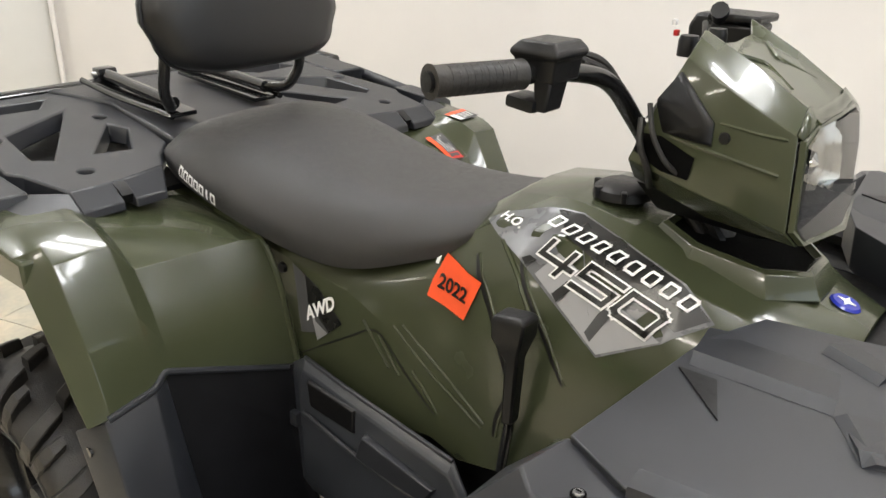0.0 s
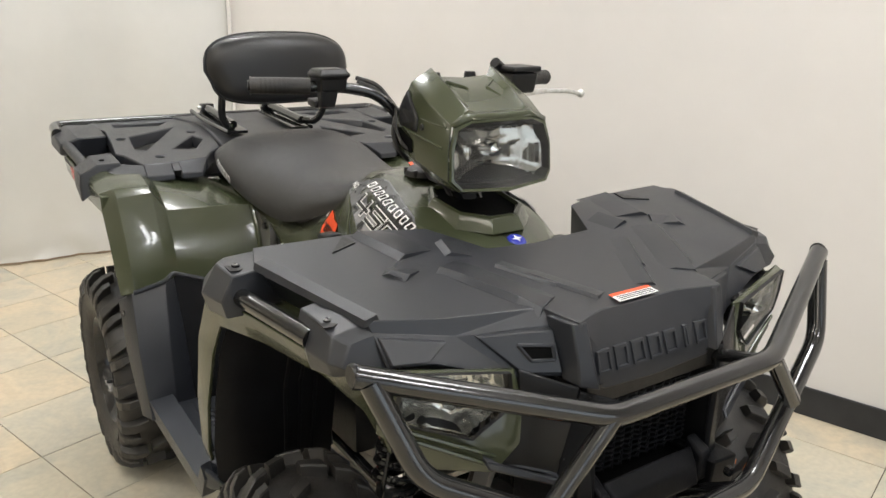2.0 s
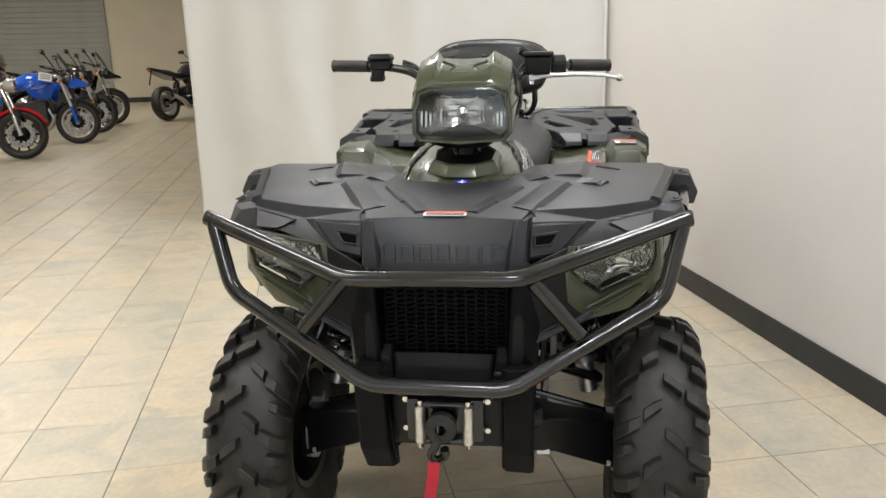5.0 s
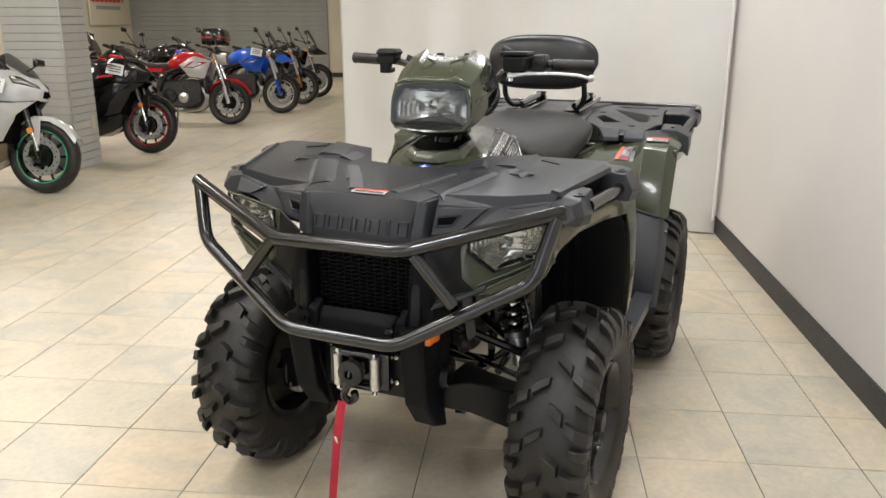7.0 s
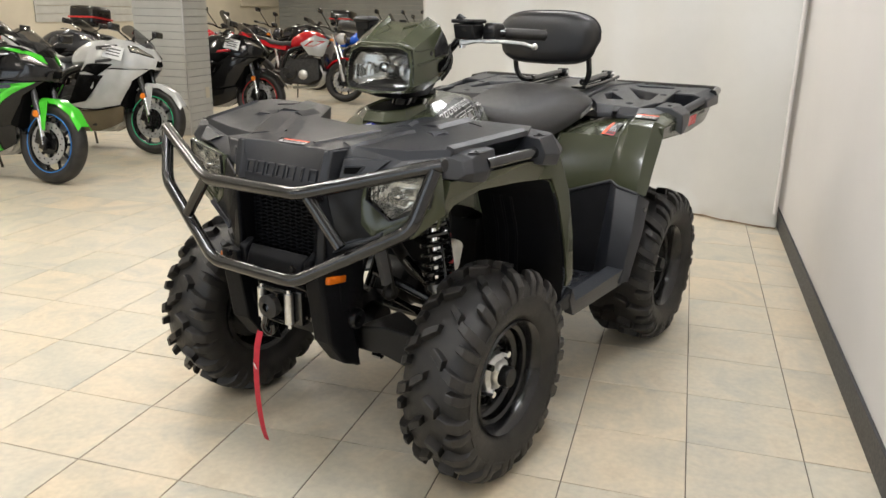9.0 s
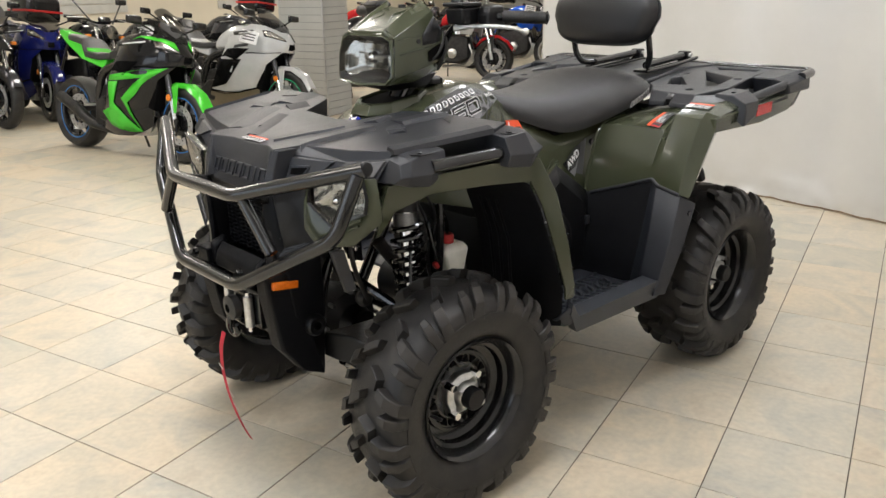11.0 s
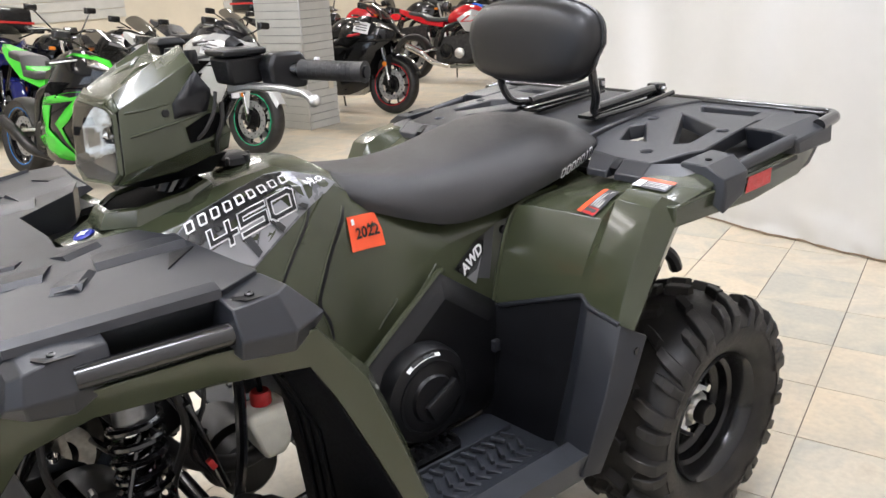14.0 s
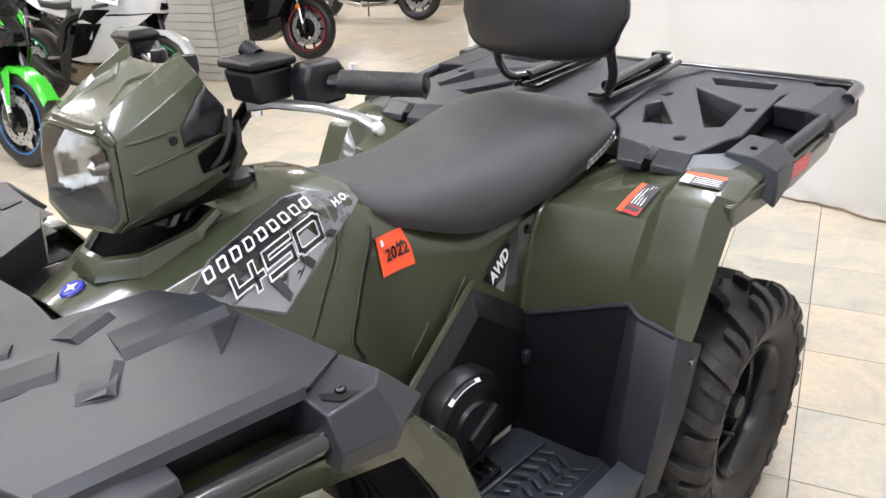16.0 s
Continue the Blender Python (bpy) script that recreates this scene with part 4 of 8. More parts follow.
low = [(0.922, 0.488, 0.938), (0.966, 0.452, 0.792), (1.058, 0.147, 0.625), (1.066, -0.146, 0.630), (0.962, -0.462, 0.795), (0.908, -0.512, 0.932)]
part("lower_tube", tube(low, TB, 0.035, 14), STEEL_BLACK, bar)
for s in (1, -1):
    part("brace", tube([(1.040, 0.190 * s, 0.848), (1.032, 0.285 * s, 0.735)], 0.0155, n=12), STEEL_BLACK, bar)
    part("end_cap", lathe([(0.0, 0.004 * s), (0.0155, 0.004 * s), (0.018, 0.0), (0.018, -0.004 * s)], 14, "y", (0.911, 0.505, 0.9495) if s > 0 else (0.896, -0.531, 0.940)), PLASTIC_DARK, bar)
    part("stay", tube([(1.052, 0.110 * s, 0.626), (0.950, 0.110 * s, 0.560)], 0.013, n=10), STEEL_BLACK, bar)
    part("stay", tube([(1.040, 0.160 * s, 0.850), (0.930, 0.155 * s, 0.820)], 0.012, n=10), STEEL_BLACK, bar)
    part("bar_bolt", lathe([(0, 0.010), (0.009, 0.010), (0.010, 0)], 6, "x", (1.030, 0.120 * s, 0.648)), STEEL_BLACK, bar)


# --- front suspension ---
def suspension(s):
    q = lambda p: flip(p, s)
    arm = part("lower_arm", loft([q([(0.83, 0.16, 0.430), (0.83, 0.16, 0.360), (0.62, 0.16, 0.350), (0.62, 0.16, 0.415)]), q([(0.80, 0.24, 0.435), (0.80, 0.24, 0.345), (0.66, 0.24, 0.335), (0.66, 0.24, 0.410)]), q([(0.715, 0.42, 0.385), (0.715, 0.42, 0.250), (0.66, 0.42, 0.250), (0.66, 0.42, 0.380)])]), PLASTIC_DARK, ATV, "black front suspension arm guard", 20)
    soft(arm, 0.006)
    for y, z in ((0.30, 0.315), (0.375, 0.275)):
        part("arm_bolt", lathe([(0, 0.007), (0.008, 0.007), (0.009, 0)], 8, "x", q([(0.745 - (y - 0.30) * 0.35 + 0.012, y, z + 0.01)])[0]), ALU, arm)
    sh = new("shock_absorber")
    sh.parent = ATV
    tagged(sh, "front shock absorber with a black coil spring")
    a, b = Vector(q([(0.612, 0.262, 0.800)])[0]), Vector(q([(0.640, 0.330, 0.440)])[0])
    part("damper", tube([a, b], 0.022, n=16), CHROME, sh, "bright damper tube")
    part("upper_cap", tube([a.lerp(b, 0.02), a.lerp(b, 0.14)], 0.036, n=18), PLASTIC_DARK, sh)
    part("preload_ring", tube([a.lerp(b, 0.15), a.lerp(b, 0.24)], 0.034, n=18), DARK_METAL, sh)
    part("lower_cup", tube([a.lerp(b, 0.72), a.lerp(b, 0.78)], 0.036, n=18), DARK_METAL, sh)
    part("fork", tube([a.lerp(b, 0.78), b], 0.024, n=12), ALU, sh)
    d = (b - a).normalized()
    e1 = d.orthogonal().normalized()
    e2 = d.cross(e1)
    pts = [a.lerp(b, 0.22 + 0.50 * k / 90) + (e1 * math.cos(k * 0.47) + e2 * math.sin(k * 0.47)) * 0.041 for k in range(91)]
    part("spring", tube(pts, 0.0072, n=7), STEEL_BLACK, sh)
    kn = part("knuckle", loft([q([(0.66, 0.372, 0.40), (0.62, 0.372, 0.40), (0.62, 0.40, 0.40), (0.66, 0.40, 0.40)]), q([(0.67, 0.385, 0.32), (0.61, 0.385, 0.32), (0.61, 0.42, 0.32), (0.67, 0.42, 0.32)]), q([(0.66, 0.392, 0.22), (0.62, 0.392, 0.22), (0.62, 0.425, 0.22), (0.66, 0.425, 0.22)])]), ALU, ATV, "grey cast steering knuckle")
    part("brake_disc", disc(0.05, 0.090, 0.400 * s, 0.005, 32, "y", (0.6415, 0, 0.312)), ALU, ATV)
    part("axle", tube(q([(0.6415, 0.10, 0.36), (0.6415, 0.40, 0.312)]), 0.016, n=10), STEEL_BLACK, ATV)
    bm = lathe([(0.020, 0), (0.034, 0.012), (0.026, 0.022), (0.038, 0.034), (0.028, 0.044), (0.040, 0.056), (0.030, 0.07)], 18, "y")
    bm.transform(Matrix.Translation(q([(0.6415, 0.22, 0.345)])[0]))
    part("axle_boot", bm, RUBBER, ATV)
    part("upper_arm", tube(q([(0.72, 0.14, 0.565), (0.66, 0.365, 0.475), (0.56, 0.14, 0.560)]), 0.0125, 0.03, 9), STEEL_BLACK, ATV, "black tubular upper suspension arm")
    part("hose", tube(q([(0.56, 0.20, 0.80), (0.52, 0.26, 0.66), (0.58, 0.24, 0.52), (0.52, 0.20, 0.42)]), 0.008, 0.06, 7), RUBBER, ATV)
    part("hose", tube(q([(0.74, 0.18, 0.74), (0.76, 0.22, 0.62), (0.70, 0.20, 0.50)]), 0.007, 0.06, 7), RUBBER, ATV)
    part("bracket", box(q([(0.50, 0.23, 0.60)])[0], (0.012, 0.07, 0.20), pose(0, 0, 0, 0, 14, 0), bevel=0.003), STEEL_BLACK, ATV)
    part("tie_rod", tube(q([(0.55, 0.06, 0.42), (0.56, 0.38, 0.34)]), 0.009, n=8), STEEL_BLACK, ATV)
    part("frame_tube", tube(q([(0.84, 0.14, 0.40), (0.80, 0.15, 0.60), (0.66, 0.16, 0.80), (0.45, 0.16, 0.86)]), 0.015, 0.05, 10), STEEL_BLACK, ATV)
    part("frame_tube", tube(q([(0.84, 0.14, 0.38), (0.30, 0.16, 0.30), (-0.55, 0.16, 0.32)]), 0.016, 0.05, 10), STEEL_BLACK, ATV)
    soft(part("skid_brace", loft([q([(0.838, 0.228, 0.682), (0.798, 0.228, 0.678), (0.766, 0.228, 0.562), (0.797, 0.228, 0.558)]), q([(0.838, 0.242, 0.682), (0.798, 0.242, 0.678), (0.766, 0.242, 0.562), (0.797, 0.242, 0.558)])]), GREY_PAINT, ATV, "grey brace plate", 20), 0.002)
    part("brake_line", tube(q([(0.62, 0.30, 0.70), (0.68, 0.36, 0.60), (0.70, 0.40, 0.48), (0.66, 0.40, 0.38)]), 0.0045, 0.06, 6), STEEL_BLACK, ATV)
    part("tow_boss", lathe([(0.012, 0), (0.012, s * 0.020), (0.024, s * 0.022), (0.030, s * 0.014), (0.030, 0)], 20, "y", q([(0.874, 0.190, 0.478)])[0]), PLASTIC_DARK, ATV)
    part("tow_boss_bolt", lathe([(0, s * 0.03), (0.011, s * 0.03), (0.011, 0)], 6, "y", q([(0.80, 0.20, 0.345)])[0]), CHROME, ATV)
    # dark clutter inside the wheel arch: valve block, wiring, clamps and a hanging connector
    part("valve_block", box(q([(0.545, 0.185, 0.66)])[0], (0.055, 0.05, 0.07), pose(0, 0, 0, 0, 20, 8), bevel=0.006), PLASTIC_DARK, ATV)
    part("connector", box(q([(0.50, 0.262, 0.565)])[0], (0.012, 0.016, 0.020), pose(0, 0, 0, 10, 24, 0), bevel=0.003), RED, ATV, "small red wiring connector")
    for k in range(3):
        part("wire", tube(q([(0.60 - 0.05 * k, 0.19, 0.80), (0.54 - 0.03 * k, 0.235 + 0.012 * k, 0.70), (0.50 + 0.02 * k, 0.25, 0.60), (0.47, 0.22 - 0.01 * k, 0.48)]), 0.0042, 0.08, 6), PLASTIC_DARK, ATV)
    for x, y, z in ((0.565, 0.222, 0.715), (0.505, 0.250, 0.625), (0.735, 0.205, 0.66)):
        part("hose_clamp", lathe([(0.009, -0.004), (0.0115, -0.004), (0.0115, 0.004), (0.009, 0.004)], 12, "z", q([(x, y, z)])[0], close=True), CHROME, ATV)
    part("bump_stop", lathe([(0.0, 0.0), (0.022, 0.0), (0.026, 0.014), (0.018, 0.03), (0.0, 0.032)], 16, "y", q([(0.70, 0.17, 0.50)])[0]), RUBBER, ATV)


both(suspension)
# dark case added to stand for the deep shade between the arms
case = part("front_drive_case", lathe([(0.0, -0.125), (0.045, -0.125), (0.055, -0.08), (0.088, -0.06), (0.094, -0.02), (0.094, 0.02), (0.088, 0.06), (0.055, 0.08), (0.045, 0.125), (0.0, 0.125)], 28, "y", (0.665, 0, 0.385)), PLASTIC_DARK, ATV, "dark filler case added between the front arms")
for k in range(8):
    a = math.pi / 4 * k
    part("case_bolt", tube([(0.665 + 0.090 * math.cos(a), 0.050, 0.385 + 0.090 * math.sin(a)), (0.665 + 0.090 * math.cos(a), 0.074, 0.385 + 0.090 * math.sin(a))], 0.007, n=6), GREY_PAINT, case)
part("bottle", loft([[(0.300, 0.150, 0.445), (0.340, 0.150, 0.445), (0.342, 0.212, 0.445), (0.300, 0.212, 0.445)], [(0.288, 0.142, 0.470), (0.352, 0.142, 0.470), (0.354, 0.220, 0.470), (0.288, 0.220, 0.470)], [(0.272, 0.138, 0.545), (0.374, 0.138, 0.545), (0.376, 0.224, 0.545), (0.272, 0.224, 0.545)], [(0.284, 0.148, 0.560), (0.364, 0.148, 0.560), (0.366, 0.212, 0.560), (0.284, 0.212, 0.560)]]), BOTTLE, ATV, "milky plastic coolant bottle")
ob = bpy.data.objects["bottle"]
ob.matrix_local = pose(0.006, -0.052, 0.004)
soft(ob, 0.008)
part("bottle_cap", lathe([(0.022, 0), (0.022, 0.022), (0.018, 0.028), (0, 0.028)], 18, "z", (0.325, 0.178, 0.560)), RED, ob, "red bottle cap")
# steering post, lower cross member, starter housing and bottle bracket round the bottle
part("steering_post", tube([(0.62, 0.02, 0.42), (0.36, 0.02, 0.86)], 0.017, n=12), STEEL_BLACK, ATV)
part("cross_member", tube([(0.46, -0.17, 0.345), (0.46, 0.17, 0.345)], 0.018, n=12), STEEL_BLACK, ATV)
part("starter_housing", lathe([(0.0, -0.12), (0.060, -0.12), (0.078, -0.10), (0.078, 0.02), (0.066, 0.035), (0.066, 0.085), (0.050, 0.10), (0.0, 0.10)], 24, "y", (0.36, 0.0, 0.40)), PLASTIC_DARK, ATV, "black ribbed starter housing")
part("bottle_bracket", tube([(0.44, 0.17, 0.34), (0.400, 0.165, 0.50), (0.385, 0.16, 0.66), (0.40, 0.16, 0.84)], 0.012, 0.05, 9), STEEL_BLACK, ATV)
part("bottle_hose", tube([(0.331, 0.128, 0.585), (0.335, 0.13, 0.64), (0.38, 0.10, 0.72), (0.44, 0.04, 0.76)], 0.006, 0.05, 7), STEEL_BLACK, ATV)
part("coolant_hose", tube([(0.58, 0.10, 0.62), (0.50, 0.12, 0.50), (0.40, 0.12, 0.44), (0.24, 0.10, 0.46)], 0.019, 0.08, 10), RUBBER, ATV)
part("guard_rail", tube([(0.50, 0.215, 0.335), (0.30, 0.225, 0.375), (0.18, 0.225, 0.375)], 0.012, 0.05, 9), STEEL_BLACK, ATV)
# engine and gearbox mass between the frame rails
core = [("engine", (0.03, 0, 0.47), (0.34, 0.34, 0.30)), ("gearbox", (-0.30, 0, 0.44), (0.40, 0.30, 0.24)), ("rear_gearcase", (-0.62, 0, 0.36), (0.22, 0.18, 0.18)), ("airbox", (-0.10, 0, 0.70), (0.62, 0.26, 0.18)), ("electrics_box", (0.66, 0, 0.80), (0.30, 0.42, 0.08))]
for n, c, sz in core:
    ob = part(n, box(c, sz, bevel=0.02), PLASTIC_DARK, ATV)
part("exhaust", tube([(0.25, -0.10, 0.55), (-0.40, -0.20, 0.55), (-0.55, -0.22, 0.60)], 0.024, 0.06, 10), ALU, ATV)
part("muffler", tube([(-0.60, -0.20, 0.62), (-0.98, -0.16, 0.66)], 0.075, n=20), STEEL_BLACK, ATV)
part("rear_axle", tube([(-0.6415, -0.42, 0.312), (-0.6415, 0.42, 0.312)], 0.022, n=12), STEEL_BLACK, ATV)
for s in (1, -1):
    part("rear_arm", loft([flip(r, s) for r in ([(-0.50, 0.14, 0.34), (-0.50, 0.14, 0.30), (-0.74, 0.14, 0.30), (-0.74, 0.14, 0.34)], [(-0.60, 0.38, 0.28), (-0.60, 0.38, 0.24), (-0.69, 0.38, 0.24), (-0.69, 0.38, 0.28)])]), STEEL_BLACK, ATV)
    part("hitch_hose", tube(flip([(-0.72, 0.30, 0.70), (-0.78, 0.34, 0.64), (-0.80, 0.34, 0.60)], s), 0.018, 0.03, 8), RUBBER, ATV)

# --- tank cover and side panels ---
SECT = [  # x, then (y, z) from the ridge down the left side
    (0.612, [(0, 0.950), (0.050, 0.948), (0.088, 0.930), (0.112, 0.890), (0.125, 0.830), (0.130, 0.760)]),
    (0.560, [(0, 0.962), (0.055, 0.960), (0.105, 0.945), (0.140, 0.905), (0.160, 0.840), (0.165, 0.760)]),
    (0.500, [(0, 0.985), (0.070, 0.985), (0.135, 0.965), (0.172, 0.925), (0.195, 0.850), (0.200, 0.740)]),
    (0.420, [(0, 1.000), (0.085, 1.003), (0.148, 0.985), (0.187, 0.935), (0.210, 0.850), (0.216, 0.720)]),
    (0.320, [(0, 1.022), (0.090, 1.025), (0.150, 1.000), (0.190, 0.935), (0.215, 0.840), (0.225, 0.690)]),
    (0.220, [(0, 1.043), (0.085, 1.036), (0.146, 1.003), (0.186, 0.930), (0.208, 0.830), (0.222, 0.640)]),
    (0.130, [(0, 1.030), (0.080, 1.024), (0.132, 0.992), (0.168, 0.920), (0.188, 0.820), (0.212, 0.610)]),
    (0.070, [(0, 0.990), (0.075, 0.985), (0.122, 0.955), (0.160, 0.900), (0.182, 0.810), (0.206, 0.620)]),
    (0.000, [(0, 0.930), (0.075, 0.930), (0.135, 0.905), (0.168, 0.860), (0.190, 0.760), (0.208, 0.610)]),
    (-0.150, [(0, 0.850), (0.080, 0.850), (0.150, 0.835), (0.176, 0.800), (0.190, 0.730), (0.206, 0.610)]),
    (-0.330, [(0, 0.850), (0.080, 0.850), (0.150, 0.848), (0.178, 0.820), (0.188, 0.740), (0.205, 0.610)]),
    (-0.480, [(0, 0.880), (0.080, 0.880), (0.150, 0.882), (0.212, 0.868), (0.216, 0.800), (0.216, 0.700)]),
    (-0.640, [(0, 0.905), (0.080, 0.905), (0.150, 0.908), (0.216, 0.892), (0.220, 0.820), (0.220, 0.740)]),
]
rings = [[(x, y, z) for y, z in prof] for x, prof in SECT]
bm = mirrored(loft(rings, closed=False))
bmesh.ops.triangulate(bm, faces=bm.faces[:])
body = part("tank_cover", bm, GREEN, ATV, "glossy olive green tank cover and side panels", 32)
soft(body, 0.005, 0.006, -1)
SKIN = skin_of(body)


def skin_y(x, z, s):
    hit = SKIN.ray_cast(Vector((x, 0.6 * s, z)), Vector((0, -s, 0)))[0]
    return hit.y if hit else 0.2 * s


def stuck(outline, s, lift=0.0015, cuts=3):
    """A thin sticker with an (x, z) outline, laid on the side of the tank cover."""
    bm = mesh_of([(x, 0, z) for x, z in outline], [list(range(len(outline)))])
    bmesh.ops.triangulate(bm, faces=bm.faces[:])
    bmesh.ops.subdivide_edges(bm, edges=bm.edges[:], cuts=cuts)
    for v in bm.verts:
        v.co.y = skin_y(v.co.x, v.co.z, s) + lift * s
    return bm


def stuck_letters(text, size, x, z, turn, s, lift=0.0022, shear=0.25, bold=0.03):
    m = frame_on(Vector((x, 0, z)), (-math.cos(radians(turn)) * s, 0, math.sin(radians(turn))), (0, 0, 1))
    bm = lettering(text, size, Matrix(), 0.0, bold)
    bmesh.ops.subdivide_edges(bm, edges=bm.edges[:], cuts=2)
    for v in bm.verts:
        v.co.x += v.co.y * shear
    bm.transform(m)
    for v in bm.verts:
        v.co.y = skin_y(v.co.x, v.co.z, s) + lift * s
    return bm


def slope(X, w, s, lift):
    """The place on the tank cover met by a ray coming in at 45 degrees from outside and above; w runs up the slope."""
    ray = Vector((0, -0.7071 * s, -0.7071))
    hit = SKIN.ray_cast(Vector((X, (1.0 - w * 0.7071) * s, 1.0 + w * 0.7071)), ray)[0]
    return hit - ray * lift if hit else Vector((X, 0.18 * s, 0.9))


def sloped(outline, s, lift, cuts=3):
    """A thin sticker with an (x, w) outline on the tank's shoulder."""
    bm = mesh_of([(x, w, 0) for x, w in outline], [list(range(len(outline)))])
    bmesh.ops.triangulate(bm, faces=bm.faces[:])
    bmesh.ops.subdivide_edges(bm, edges=bm.edges[:], cuts=cuts)
    for v in bm.verts:
        v.co = slope(v.co.x, v.co.y, s, lift)
    return bm


def sloped_text(bm, x, w, turn, s, lift):
    """Lays a flat bmesh (x along the line, y up) on the tank's shoulder."""
    c, t = math.cos(radians(turn)), math.sin(radians(turn))
    for v in bm.verts:
        a, b = v.co.x, v.co.y
        if s > 0:
            X, W = x - (a * c - b * t), w + a * t + b * c
        else:
            X, W = x + (a * c + b * t), w - a * t + b * c
        v.co = slope(X, W, s, lift)
    return bm


def text_flat(text, size, shear=0.2, bold=0.035, wide=1.18):
    bm = lettering(text, size, Matrix.Diagonal((wide, 1, 1, 1)), 0.0, bold)
    bmesh.ops.subdivide_edges(bm, edges=bm.edges[:], cuts=2)
    for v in bm.verts:
        v.co.x += v.co.y * shear
    return bm


DIGITS = {"4": [[(0, 1), (0, 0.40), (1.0, 0.40)], [(0.74, 1), (0.74, 0)]], "5": [[(1, 1), (0, 1), (0, 0.52), (1, 0.52), (1, 0), (0, 0)]], "0": [[(0, 0.15), (0, 1), (0.85, 1), (1, 0.85), (1, 0), (0.15, 0), (0, 0.15)]]}


def square_digit(digit, wide, high, stroke, u, shear=0.35):
    """A slanted square-cornered numeral of even strokes, flat in the xy plane."""
    bm = bmesh.new()
    h = stroke / 2
    for line in DIGITS[digit]:
        for (x0, y0), (x1, y1) in zip(line, line[1:]):
            a, b = Vector(((x0 - 0.5) * wide, (y0 - 0.5) * high)), Vector(((x1 - 0.5) * wide, (y1 - 0.5) * high))
            d = (b - a).normalized()
            n = Vector((-d.y, d.x)) * h
            a, b = a - d * h, b + d * h
            cuts = 5
            for k in range(cuts):
                p, q = a.lerp(b, k / cuts), a.lerp(b, (k + 1) / cuts)
                mesh_of([(v.x + u + v.y * shear, v.y, 0) for v in (p - n, q - n, q + n, p + n)], [[0, 1, 2, 3]], bm)
    return bm


def strip(points, width, s, lift):
    """A narrow band along (x, z) points, laid on the side of the tank cover."""
    fine = rounded([(x, 0, z) for x, z in points], 0.03, 4)
    rows = []
    for i, p in enumerate(fine):
        d = (fine[min(i + 1, len(fine) - 1)] - fine[max(i - 1, 0)]).normalized()
        n = Vector((-d.z, 0, d.x)) * (width / 2 * (0.35 if i in (0, len(fine) - 1) else 1.0))
        rows.append([(q.x, skin_y(q.x, q.z, s) + lift * s, q.z) for q in (p - n, p, p + n)])
    return loft(rows, closed=False)


